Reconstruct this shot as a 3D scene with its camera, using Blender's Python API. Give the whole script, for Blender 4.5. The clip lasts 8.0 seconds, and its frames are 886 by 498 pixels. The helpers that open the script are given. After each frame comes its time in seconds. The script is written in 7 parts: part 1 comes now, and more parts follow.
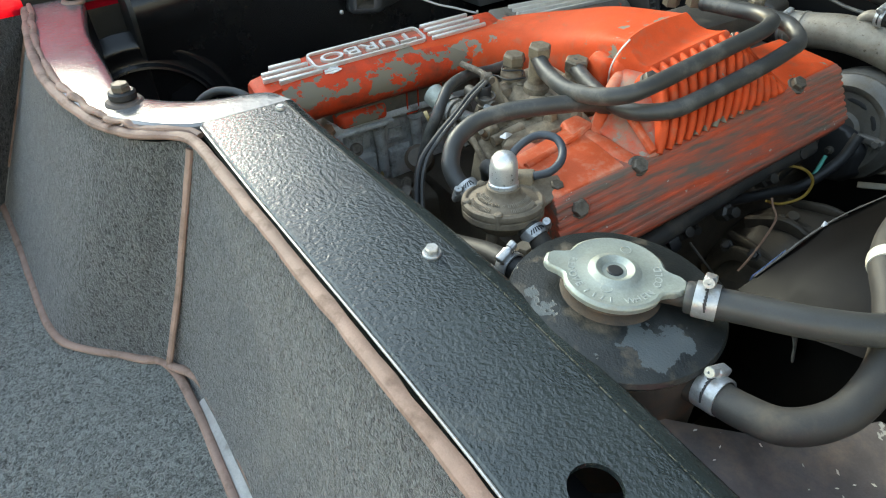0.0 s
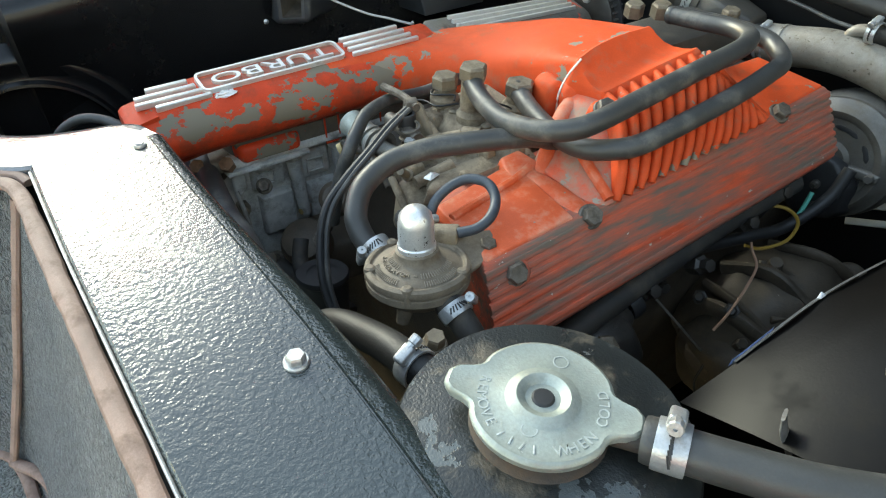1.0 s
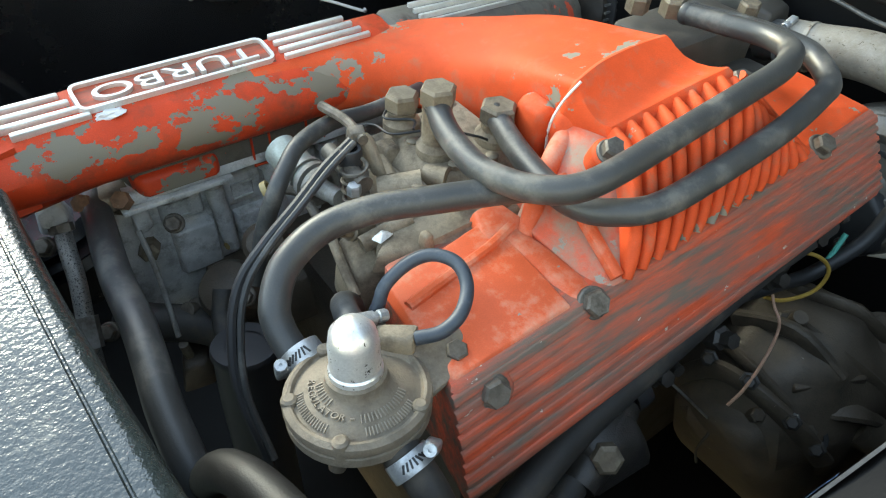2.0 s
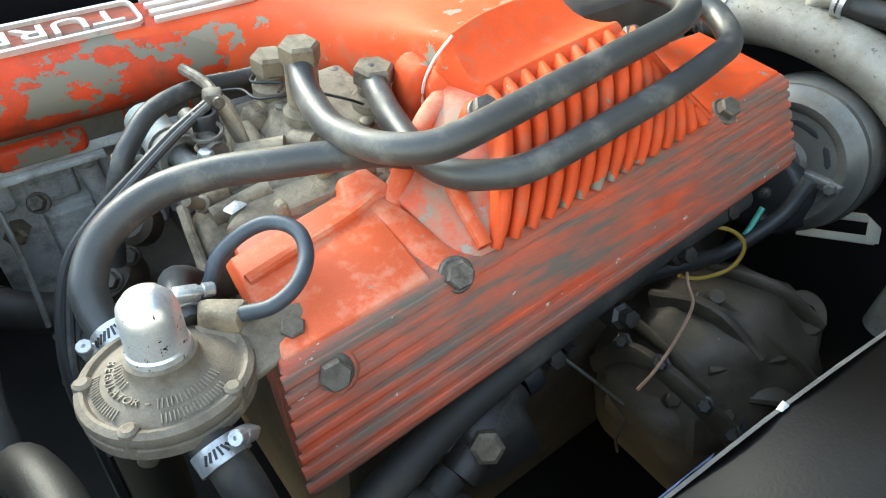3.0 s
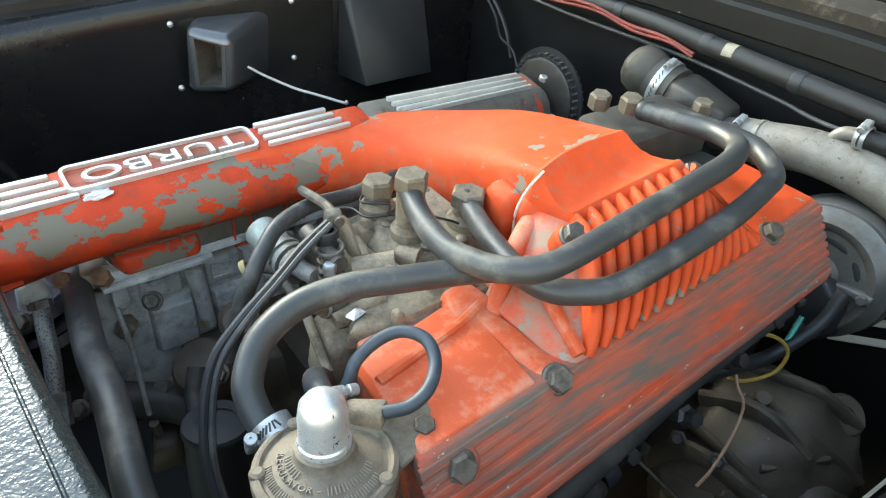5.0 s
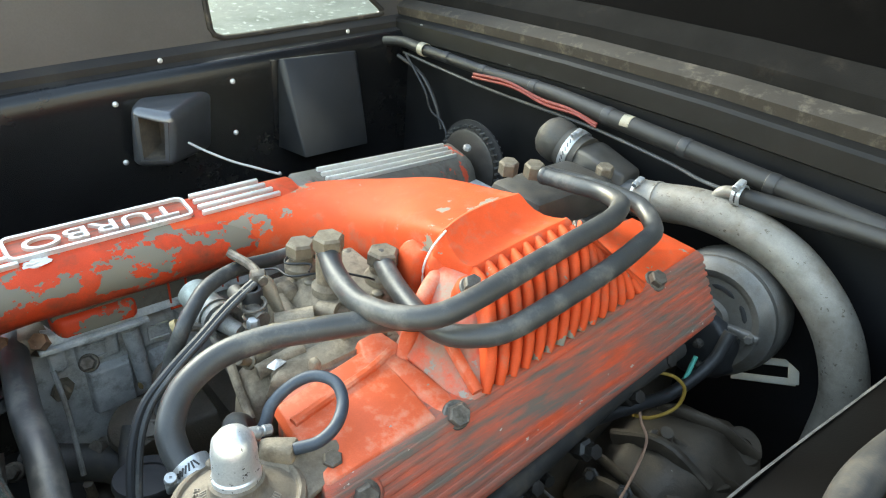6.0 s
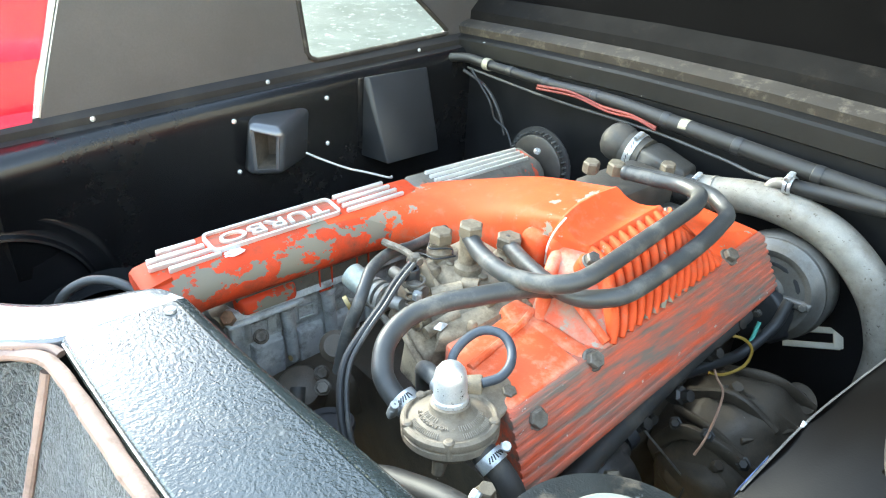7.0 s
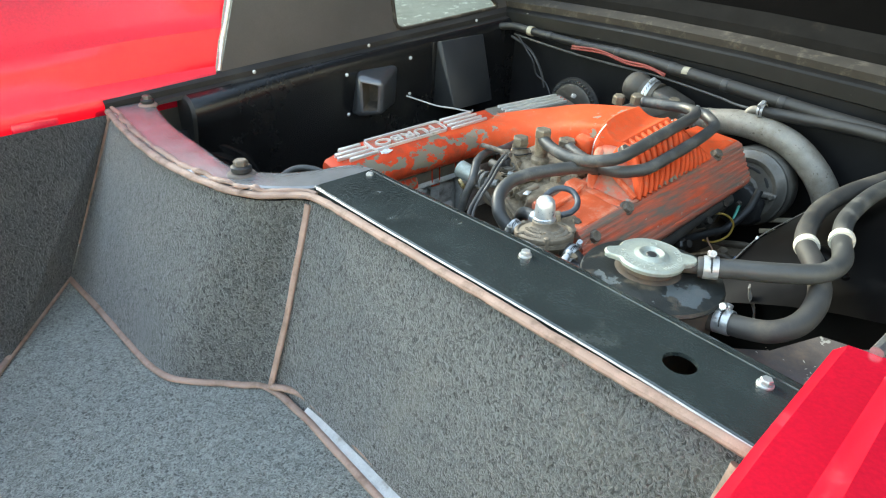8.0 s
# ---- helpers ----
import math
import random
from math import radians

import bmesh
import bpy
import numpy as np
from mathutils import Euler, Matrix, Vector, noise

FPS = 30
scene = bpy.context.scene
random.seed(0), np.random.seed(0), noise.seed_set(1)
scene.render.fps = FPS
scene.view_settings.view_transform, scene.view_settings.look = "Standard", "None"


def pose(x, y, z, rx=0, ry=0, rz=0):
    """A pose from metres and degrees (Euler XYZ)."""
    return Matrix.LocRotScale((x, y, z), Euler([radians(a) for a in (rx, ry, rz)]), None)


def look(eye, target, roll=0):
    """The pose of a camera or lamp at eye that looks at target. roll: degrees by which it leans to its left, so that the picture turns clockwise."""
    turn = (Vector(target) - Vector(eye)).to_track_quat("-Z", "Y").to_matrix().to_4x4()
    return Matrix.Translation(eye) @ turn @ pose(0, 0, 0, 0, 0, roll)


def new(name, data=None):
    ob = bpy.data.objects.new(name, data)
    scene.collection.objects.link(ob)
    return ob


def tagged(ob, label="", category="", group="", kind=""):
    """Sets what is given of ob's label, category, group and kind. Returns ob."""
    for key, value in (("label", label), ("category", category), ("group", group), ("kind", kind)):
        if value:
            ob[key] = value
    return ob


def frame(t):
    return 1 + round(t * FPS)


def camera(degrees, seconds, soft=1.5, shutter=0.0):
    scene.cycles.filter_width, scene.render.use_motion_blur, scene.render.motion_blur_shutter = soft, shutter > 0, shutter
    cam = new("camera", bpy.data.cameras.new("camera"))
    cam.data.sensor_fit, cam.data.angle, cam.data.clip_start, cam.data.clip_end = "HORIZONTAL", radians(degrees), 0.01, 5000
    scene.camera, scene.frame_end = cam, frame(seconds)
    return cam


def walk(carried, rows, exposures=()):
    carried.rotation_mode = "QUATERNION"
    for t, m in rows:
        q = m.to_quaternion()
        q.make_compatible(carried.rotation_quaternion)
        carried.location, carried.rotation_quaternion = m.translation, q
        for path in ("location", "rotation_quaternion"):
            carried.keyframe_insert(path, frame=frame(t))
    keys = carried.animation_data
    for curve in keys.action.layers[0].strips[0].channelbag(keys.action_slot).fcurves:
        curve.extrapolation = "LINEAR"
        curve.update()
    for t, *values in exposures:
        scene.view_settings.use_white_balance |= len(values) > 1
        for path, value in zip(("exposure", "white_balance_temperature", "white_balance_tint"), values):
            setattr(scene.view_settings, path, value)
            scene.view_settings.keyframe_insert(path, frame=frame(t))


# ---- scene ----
cam = camera(69.0, 8.0, soft=1.15)
PATH = [
    (0, (0.222, 0.221, 1.177), (-1.068, 1.041, -0.112), -0.2),
    (0.5, (0.184, 0.275, 1.183), (-1.089, 1.136, -0.096), 0.7),
    (1, (0.149, 0.329, 1.138), (-1.113, 1.215, -0.136), 1.1),
    (1.2, (0.121, 0.349, 1.126), (-1.143, 1.238, -0.145), 1.2),
    (2.3, (0.028, 0.441, 1.107), (-1.063, 1.382, -0.281), 4.8),
    (2.5, (0.044, 0.458, 1.088), (-1.039, 1.408, -0.300), 4.8),
    (3, (0.066, 0.478, 1.085), (-1.036, 1.447, -0.275), 4.7),
    (3.5, (0.067, 0.463, 1.116), (-1.119, 1.416, -0.183), 4.6),
    (4, (0.04, 0.423, 1.126), (-1.187, 1.359, -0.145), 4.9),
    (4.2, (0.032, 0.414, 1.129), (-1.208, 1.35, -0.13), 4.9),
    (5.3, (0.071, 0.411, 1.125), (-1.168, 1.54, 0.034), 5.4),
    (5.5, (0.086, 0.415, 1.133), (-1.16, 1.586, 0.095), 5.5),
    (6, (0.108, 0.409, 1.149), (-1.148, 1.617, 0.169), 5.4),
    (6.5, (0.117, 0.372, 1.157), (-1.156, 1.577, 0.195), 4.5),
    (7, (0.116, 0.258, 1.18), (-1.157, 1.46, 0.214), 3.7),
    (7.2, (0.118, 0.189, 1.180), (-1.154, 1.392, 0.211), 3.4),
    (7.5, (0.149, 0.091, 1.19), (-1.117, 1.278, 0.196), 3.0),
    (7.8, (0.223, 0.011, 1.208), (-1.036, 1.196, 0.203), 2.9),
    (8, (0.286, -0.037, 1.22), (-0.979, 1.135, 0.207), 2.7),
]
walk(cam, [(t, look(eye, target, roll)) for t, eye, target, roll in PATH], exposures=[(0.0, 2.98, 10900, 7), (1.0, 3.0, 10800, 7), (2.5, 3.56, 10500, 7), (4.2, 3.80, 10100, 7), (5.5, 3.42, 10500, 7), (6.0, 3.66, 10500, 7), (7.0, 4.28, 9700, 7), (7.5, 4.0, 9900, 7), (8.0, 3.50, 10500, 7)])

# ---- world and light ----
world = bpy.data.worlds.new("sky")
scene.world = world
world.use_nodes = True
wn = world.node_tree.nodes
sky = wn.new("ShaderNodeTexSky")
sky.sky_type = "NISHITA"
sky.sun_disc = False
sky.sun_elevation = radians(22)
sky.sun_rotation = radians(272)
sky.dust_density = 0.2
sky.ozone_density = 2.2
world.node_tree.links.new(sky.outputs[0], wn["Background"].inputs[0])
wn["Background"].inputs[1].default_value = 0.15
sun_data = bpy.data.lights.new("sun", "SUN")
sun_data.energy, sun_data.angle, sun_data.color = 0.65, radians(18), (0.68, 0.86, 1.0)
sun = new("sun", sun_data)
sun.matrix_world = look((-3.0, 0.3, 2.11), (0, 0.4, 0.9))

# ---- materials ----


def nodes_of(name):
    m = bpy.data.materials.new(name)
    m.use_nodes = True
    return m, m.node_tree.nodes, m.node_tree.links


def noise_node(n, l, coord, scale, detail=4.0, rough=0.6, stretch=None, swirl=0.0):
    x = n.new("ShaderNodeTexNoise")
    x.inputs["Scale"].default_value, x.inputs["Detail"].default_value, x.inputs["Roughness"].default_value = scale, detail, rough
    x.inputs["Distortion"].default_value = swirl
    if stretch:
        mp = n.new("ShaderNodeMapping")
        mp.inputs["Scale"].default_value = stretch
        l.new(coord, mp.inputs[0])
        coord = mp.outputs[0]
    l.new(coord, x.inputs["Vector"])
    return x.outputs["Fac"]


def ramp(n, l, fac, lo, hi):
    r = n.new("ShaderNodeMapRange")
    r.inputs[1].default_value, r.inputs[2].default_value = lo, hi
    l.new(fac, r.inputs[0])
    return r.outputs[0]


def mixed(n, l, fac, a, b):
    x = n.new("ShaderNodeMix")
    x.data_type = "RGBA"
    for value, socket in ((fac, x.inputs[0]), (a, x.inputs[6]), (b, x.inputs[7])):
        if isinstance(value, (tuple, list)):
            socket.default_value = (*value, 1)
        elif isinstance(value, float):
            socket.default_value = value
        else:
            l.new(value, socket)
    return x.outputs[2]


def surface(name, base, rough=0.5, metal=0.0, vary=0.25, scale=30.0, dirt=None, dirt_amount=0.5, dirt_scale=18.0, chip=None, chip_at=0.62, chip_scale=40.0,
            chip_stretch=None, grain=900.0, bump=0.15, bump_depth=0.0006, dirt_stretch=None, chip_band=None, coat=0.0, spec=0.5, sheen=0.0, lump=0.0, lump_scale=120.0, spots=(), spot_gain=0.3):
    """A worn surface: two scales of tone, dirt in soft patches, chips with hard edges, fine relief."""
    m, n, l = nodes_of(name)
    b = n["Principled BSDF"]
    co = n.new("ShaderNodeTexCoord").outputs["Object"]
    big = noise_node(n, l, co, scale)
    fine = noise_node(n, l, co, grain, 2.0)
    dark = tuple(c * (1 - vary) for c in base)
    light = tuple(min(1, c * (1 + vary)) for c in base)
    col = mixed(n, l, ramp(n, l, big, 0.3, 0.7), dark, light)
    col = mixed(n, l, ramp(n, l, fine, 0.2, 1.4), col, tuple(c * 0.6 for c in base))
    rough_out = None
    if dirt:
        f = ramp(n, l, noise_node(n, l, co, dirt_scale, 6.0, 0.7, dirt_stretch), 0.75 - dirt_amount * 0.6, 0.95 - dirt_amount * 0.5)
        col = mixed(n, l, f, col, dirt)
        r = n.new("ShaderNodeMapRange")
        r.inputs[3].default_value, r.inputs[4].default_value = rough, min(1, rough + 0.35)
        l.new(f, r.inputs[0])
        rough_out = r.outputs[0]
    relief = fine
    if chip:
        cn = noise_node(n, l, co, chip_scale, 5.0, 0.65, chip_stretch)
        if chip_band:
            height = n.new("ShaderNodeSeparateXYZ")
            l.new(co, height.inputs[0])
            off = n.new("ShaderNodeMath")
            off.operation = "SUBTRACT"
            off.inputs[1].default_value = chip_band[0]
            l.new(height.outputs[2], off.inputs[0])
            away = n.new("ShaderNodeMath")
            away.operation = "ABSOLUTE"
            l.new(off.outputs[0], away.inputs[0])
            less = n.new("ShaderNodeMath")
            less.operation = "MULTIPLY_ADD"
            less.inputs[1].default_value = -chip_band[2] / chip_band[1]
            l.new(away.outputs[0], less.inputs[0])
            l.new(cn, less.inputs[2])
            cn = less.outputs[0]
        for at, size in spots:
            gap = n.new("ShaderNodeVectorMath")
            gap.operation = "SUBTRACT"
            l.new(co, gap.inputs[0])
            gap.inputs[1].default_value = at
            squash = n.new("ShaderNodeVectorMath")
            squash.operation = "DIVIDE"
            l.new(gap.outputs[0], squash.inputs[0])
            squash.inputs[1].default_value = size
            far_off = n.new("ShaderNodeVectorMath")
            far_off.operation = "LENGTH"
            l.new(squash.outputs[0], far_off.inputs[0])
            near_to = n.new("ShaderNodeMapRange")
            near_to.inputs[1].default_value, near_to.inputs[2].default_value = 1.0, 0.35
            near_to.inputs[3].default_value, near_to.inputs[4].default_value = 0.0, spot_gain
            l.new(far_off.outputs["Value"], near_to.inputs[0])
            add = n.new("ShaderNodeMath")
            l.new(cn, add.inputs[0])
            l.new(near_to.outputs[0], add.inputs[1])
            cn = add.outputs[0]
        f = ramp(n, l, cn, chip_at, chip_at + 0.012)
        col = mixed(n, l, f, col, chip)
        mx = n.new("ShaderNodeMath")
        mx.operation = "SUBTRACT"
        l.new(fine, mx.inputs[0])
        l.new(f, mx.inputs[1])
        relief = mx.outputs[0]
    if lump:
        ma = n.new("ShaderNodeMath")
        ma.operation = "MULTIPLY_ADD"
        ma.inputs[1].default_value = lump
        l.new(noise_node(n, l, co, lump_scale, 2.0), ma.inputs[0])
        l.new(relief, ma.inputs[2])
        relief = ma.outputs[0]
    l.new(col, b.inputs["Base Color"])
    b.inputs["Metallic"].default_value = metal
    b.inputs["Roughness"].default_value = rough
    b.inputs["Specular IOR Level"].default_value = spec
    b.inputs["Coat Weight"].default_value = coat
    b.inputs["Sheen Weight"].default_value = sheen
    if rough_out:
        l.new(rough_out, b.inputs["Roughness"])
    bp = n.new("ShaderNodeBump")
    bp.inputs["Strength"].default_value, bp.inputs["Distance"].default_value = bump, bump_depth
    l.new(relief, bp.inputs["Height"])
    l.new(bp.outputs[0], b.inputs["Normal"])
    return m


DUST = (0.20, 0.16, 0.12)
GRIME = (0.10, 0.075, 0.055)
ORANGE = (0.73, 0.089, 0.034)
PRIMER = (0.20, 0.185, 0.16)
ARM_WEAR = [((-0.372, 0.632, 0.868), (0.02, 0.062, 0.018)), ((-0.227, 0.728, 0.928), (0.012, 0.012, 0.012)), ((-0.207, 0.752, 0.935), (0.010, 0.034, 0.012)), ((-0.399, 0.700, 0.883), (0.016, 0.016, 0.012)), ((-0.212, 0.698, 0.911), (0.012, 0.012, 0.012)), ((-0.101, 0.745, 0.868), (0.012, 0.11, 0.010)), ((-0.175, 0.555, 0.868), (0.012, 0.03, 0.008))]
M_ORANGE = surface("orange_enamel", (0.74, 0.086, 0.028), 0.60, 0, 0.16, 34, (0.46, 0.13, 0.075), 0.38, 60, (0.235, 0.20, 0.155), 0.675, 70, None, 1500, 0.2, spec=0.12, lump=0.4, lump_scale=180, spots=ARM_WEAR, spot_gain=0.22)
M_ORANGE_CHALKY = surface("orange_enamel_chalky", (0.78, 0.118, 0.046), 0.48, 0, 0.14, 34, (0.62, 0.31, 0.21), 0.46, 34, (0.29, 0.24, 0.19), 0.705, 75, None, 1500, 0.2, spec=0.2, lump=0.4, lump_scale=180)
M_ORANGE_WORN = surface("orange_enamel_worn", (0.70, 0.105, 0.05), 0.52, 0, 0.2, 40, (0.34, 0.245, 0.18), 0.60, 42, (0.30, 0.25, 0.20), 0.60, 70, None, 1500, 0.3, spec=0.3)
LOG_WEAR = [((-0.372, 0.432, 0.868), (0.03, 0.040, 0.022)), ((-0.372, 0.478, 0.868), (0.03, 0.020, 0.014)), ((-0.370, 0.530, 0.864), (0.03, 0.046, 0.022)), ((-0.386, 0.560, 0.880), (0.012, 0.030, 0.012)), ((-0.372, 0.632, 0.868), (0.03, 0.060, 0.02)), ((-0.388, 0.50, 0.812), (0.012, 0.05, 0.014))]
M_ORANGE_CHIPPED = surface("orange_enamel_flaking", (0.68, 0.064, 0.024), 0.42, 0, 0.16, 25, (0.20, 0.06, 0.035), 0.42, 30, (0.185, 0.160, 0.122), 0.640, 62, (1.0, 0.75, 1.1), 1500, 0.16, spots=LOG_WEAR, spot_gain=0.22, spec=0.16)
M_ORANGE_GRIMY = surface("orange_enamel_grimy", (0.70, 0.092, 0.038), 0.5, 0, 0.2, 40, (0.155, 0.115, 0.088), 0.66, 120, (0.52, 0.46, 0.39), 0.69, 130, (1.0, 0.6, 1.0), 1500, 0.35, dirt_stretch=(1.0, 0.10, 1.0), spec=0.4, lump=0.6, lump_scale=90)
# darkened orange that carries the shade of the fin gaps, plus brown grime
M_GROOVE = surface("orange_enamel_grimy_gap_shade", (0.30, 0.045, 0.025), 0.75, 0, 0.2, 40, (0.055, 0.04, 0.032), 0.74, 110, None, 0.7, 40, None, 1500, 0.3, dirt_stretch=(1.0, 0.3, 1.0), spec=0.2)
M_DUCT = surface("duct_satin_black", (0.015, 0.016, 0.018), 0.5, 0, 0.2, 14, (0.035, 0.034, 0.032), 0.25, 12, None, 0.7, 40, None, 500, 0.1)
M_BLACK_PAINT = surface("black_wrinkled_paint", (0.024, 0.032, 0.032), 0.17, 0, 0.3, 16, (0.050, 0.058, 0.055), 0.30, 10, (0.42, 0.41, 0.39), 0.735, 230, None, 700, 0.24, 0.0008, lump=2.9, lump_scale=300, spec=0.75)
# silver base holds the sky's reflection on what is black wrinkle paint
M_LIP_SHEEN = surface("worn_flange_sky_sheen", (0.25, 0.25, 0.255), 0.2, 0.4, 0.2, 25, (0.13, 0.12, 0.11), 0.25, 14, None, 0.7, 40, None, 900, 0.26, 0.0006, lump=2.9, lump_scale=260, spec=0.8)
M_BAY_BLACK = surface("bay_satin_black", (0.009, 0.009, 0.010), 0.5, 0, 0.4, 14, (0.035, 0.031, 0.028), 0.2, 9, None, 0.7, 40, None, 500, 0.15, spec=0.22)
M_BAY_GLOSS = surface("bay_gloss_black", (0.0075, 0.0075, 0.008), 0.26, 0, 0.3, 14, (0.013, 0.012, 0.0115), 0.3, 9, (0.20, 0.20, 0.20), 0.80, 170, None, 500, 0.08, lump=0.8, lump_scale=24, spec=0.42)
M_SCOOP = surface("scoop_gloss_black", (0.050, 0.052, 0.056), 0.30, 0.1, 0.3, 14, (0.07, 0.065, 0.06), 0.2, 30, None, 0.7, 40, None, 500, 0.04, coat=1.0, spec=1.0)
M_RAIL = surface("chipped_rail_black", (0.0105, 0.0098, 0.0092), 0.5, 0, 0.3, 20, (0.026, 0.026, 0.026), 0.3, 12, (0.38, 0.37, 0.35), 0.71, 130, (0.35, 1.0, 1.0), 700, 0.3, spec=0.18, lump=0.8, lump_scale=60)
M_RUBBER = surface("hose_rubber", (0.052, 0.052, 0.050), 0.43, 0, 0.25, 30, (0.165, 0.15, 0.128), 0.37, 30, None, 0.7, 40, None, 900, 0.2, lump=0.8, lump_scale=70)
M_RUBBER_DUSTY = surface("dusty_hose_rubber", (0.035, 0.032, 0.029), 0.6, 0, 0.3, 30, (0.11, 0.088, 0.066), 0.42, 25, None, 0.7, 40, None, 900, 0.12)
M_LOOM = surface("black_loom_sleeve", (0.012, 0.0112, 0.0106), 0.55, 0, 0.3, 40, (0.032, 0.029, 0.025), 0.30, 40, None, 0.7, 40, None, 900, 0.2, lump=0.8, lump_scale=120)
M_ALU = surface("cast_aluminium", (0.30, 0.29, 0.27), 0.5, 0.3, 0.25, 40, GRIME, 0.45, 30, None, 0.7, 40, None, 800, 0.35)
M_ALU_DUSTY = surface("dusty_cast_aluminium", (0.285, 0.218, 0.150), 0.68, 0.06, 0.3, 50, (0.075, 0.054, 0.038), 0.50, 45, (0.50, 0.45, 0.38), 0.76, 100, None, 900, 0.6, lump=0.6, lump_scale=110)
M_REGULATOR = surface("dusty_regulator_casting", (0.215, 0.168, 0.122), 0.66, 0.1, 0.22, 50, (0.115, 0.086, 0.062), 0.42, 60, (0.50, 0.46, 0.41), 0.75, 90, None, 900, 0.45)
M_ALU_GREY = surface("grey_cast_head", (0.54, 0.545, 0.53), 0.55, 0.08, 0.28, 40, (0.15, 0.135, 0.115), 0.42, 45, (0.52, 0.52, 0.50), 0.70, 80, None, 800, 0.45)
M_ZINC = surface("zinc_plate", (0.35, 0.385, 0.345), 0.40, 0.4, 0.16, 45, (0.24, 0.255, 0.225), 0.45, 50, (0.52, 0.53, 0.50), 0.68, 110, None, 700, 0.2)
M_ZINC_WORN = surface("rubbed_zinc", (0.50, 0.53, 0.50), 0.35, 0.4, 0.2, 90, (0.30, 0.31, 0.28), 0.4, 110)
M_ZINC_BRIGHT = surface("bright_zinc", (0.50, 0.51, 0.51), 0.30, 0.6, 0.2, 90, (0.24, 0.235, 0.22), 0.4, 110, None, 0.7, 40, None, 900, 0.25)
M_DOME = surface("speckled_zinc_dome", (0.80, 0.80, 0.79), 0.30, 0.65, 0.1, 60, (0.42, 0.40, 0.37), 0.35, 60, (0.05, 0.045, 0.04), 0.64, 320, None, 900, 0.15)
M_STEEL_DULL = surface("dull_bolt_steel", (0.155, 0.13, 0.105), 0.5, 0.3, 0.3, 80, (0.065, 0.05, 0.038), 0.5, 90, (0.36, 0.34, 0.30), 0.74, 140, None, 900, 0.35)
M_BRASS = surface("dirty_brass", (0.20, 0.158, 0.112), 0.55, 0.25, 0.28, 80, (0.085, 0.065, 0.046), 0.45, 70, None, 0.7, 40, None, 900, 0.3)
M_OILY = surface("oily_black_fitting", (0.035, 0.030, 0.026), 0.42, 0.1, 0.35, 60, (0.075, 0.058, 0.044), 0.35, 70, None, 0.7, 40, None, 900, 0.4)
M_RUSTY = surface("rusty_nut", (0.30, 0.155, 0.085), 0.6, 0.1, 0.3, 80, (0.12, 0.065, 0.04), 0.45, 90, (0.5, 0.44, 0.36), 0.72, 120, None, 900, 0.4)
M_SILVER_TUBE = surface("aluminised_tube", (0.26, 0.235, 0.20), 0.45, 0.25, 0.25, 30, (0.16, 0.13, 0.10), 0.52, 26, (0.10, 0.082, 0.062), 0.63, 150, None, 800, 0.45, lump=0.5, lump_scale=60)
M_CAST_DARK = surface("oily_casting", (0.080, 0.060, 0.043), 0.5, 0.15, 0.42, 25, (0.145, 0.106, 0.074), 0.45, 16, (0.32, 0.27, 0.22), 0.72, 150, None, 700, 0.7, lump=1.2, lump_scale=70)
M_TANK = surface("tank_flaking_black", (0.018, 0.021, 0.021), 0.33, 0, 0.35, 30, (0.115, 0.090, 0.064), 0.37, 40, (0.072, 0.085, 0.088), 0.66, 48, None, 700, 0.5, lump=0.8, lump_scale=90, spots=[((0.080, 0.455, 0.90), (0.024, 0.030, 0.03)), ((0.020, 0.420, 0.90), (0.024, 0.014, 0.03))], spot_gain=0.22)
M_SHELF = surface("dusty_rusty_shelf", (0.10, 0.082, 0.076), 0.65, 0, 0.4, 30, (0.21, 0.15, 0.115), 0.45, 24, (0.36, 0.34, 0.30), 0.62, 34, None, 700, 0.3)
M_TANK_RUST = surface("tank_rusty_side", (0.05, 0.040, 0.033), 0.7, 0, 0.4, 30, (0.12, 0.075, 0.048), 0.5, 25, None, 0.7, 40, None, 700, 0.3)
M_RED = surface("red_bodywork", (0.86, 0.016, 0.048), 0.2, 0, 0.04, 6, None, 0.5, 18, None, 0.7, 40, None, 300, 0.01, coat=0.8)
M_TRIM_GREY = surface("grey_weather_strip", (0.012, 0.0108, 0.0098), 0.85, 0, 0.2, 30, (0.032, 0.026, 0.021), 0.30, 20, (0.5, 0.48, 0.44), 0.785, 180, None, 700, 0.3, spec=0.03)
M_SEAL = surface("brown_rubber_seal", (0.040, 0.033, 0.027), 0.75, 0, 0.2, 30, (0.14, 0.115, 0.09), 0.36, 40, (0.5, 0.48, 0.44), 0.785, 180, None, 700, 0.3, spec=0.2)
# base kept near black: the shade over the trim boards is in the colour
M_TRIM_DARK = surface("shade_black_trim", (0.0028, 0.0024, 0.0022), 0.9, 0, 0.2, 10, (0.0065, 0.0055, 0.005), 0.3, 8, (0.25, 0.24, 0.22), 0.80, 120, None, 400, 0.25, spec=0.02)
M_PANEL_BROWN = surface("brown_black_quarter_panel", (0.064, 0.056, 0.052), 0.45, 0, 0.16, 8, (0.085, 0.073, 0.066), 0.3, 7, None, 0.7, 40, None, 400, 0.08)
M_CHROME = surface("bright_edge_trim", (0.55, 0.55, 0.55), 0.3, 0.9, 0.15, 30, (0.25, 0.23, 0.2), 0.35, 40, None, 0.7, 40, None, 600, 0.1)
M_PIPING = surface("pinkish_brown_piping", (0.31, 0.195, 0.155), 0.65, 0, 0.25, 35, (0.13, 0.08, 0.06), 0.42, 40, None, 0.7, 40, None, 1100, 0.4)
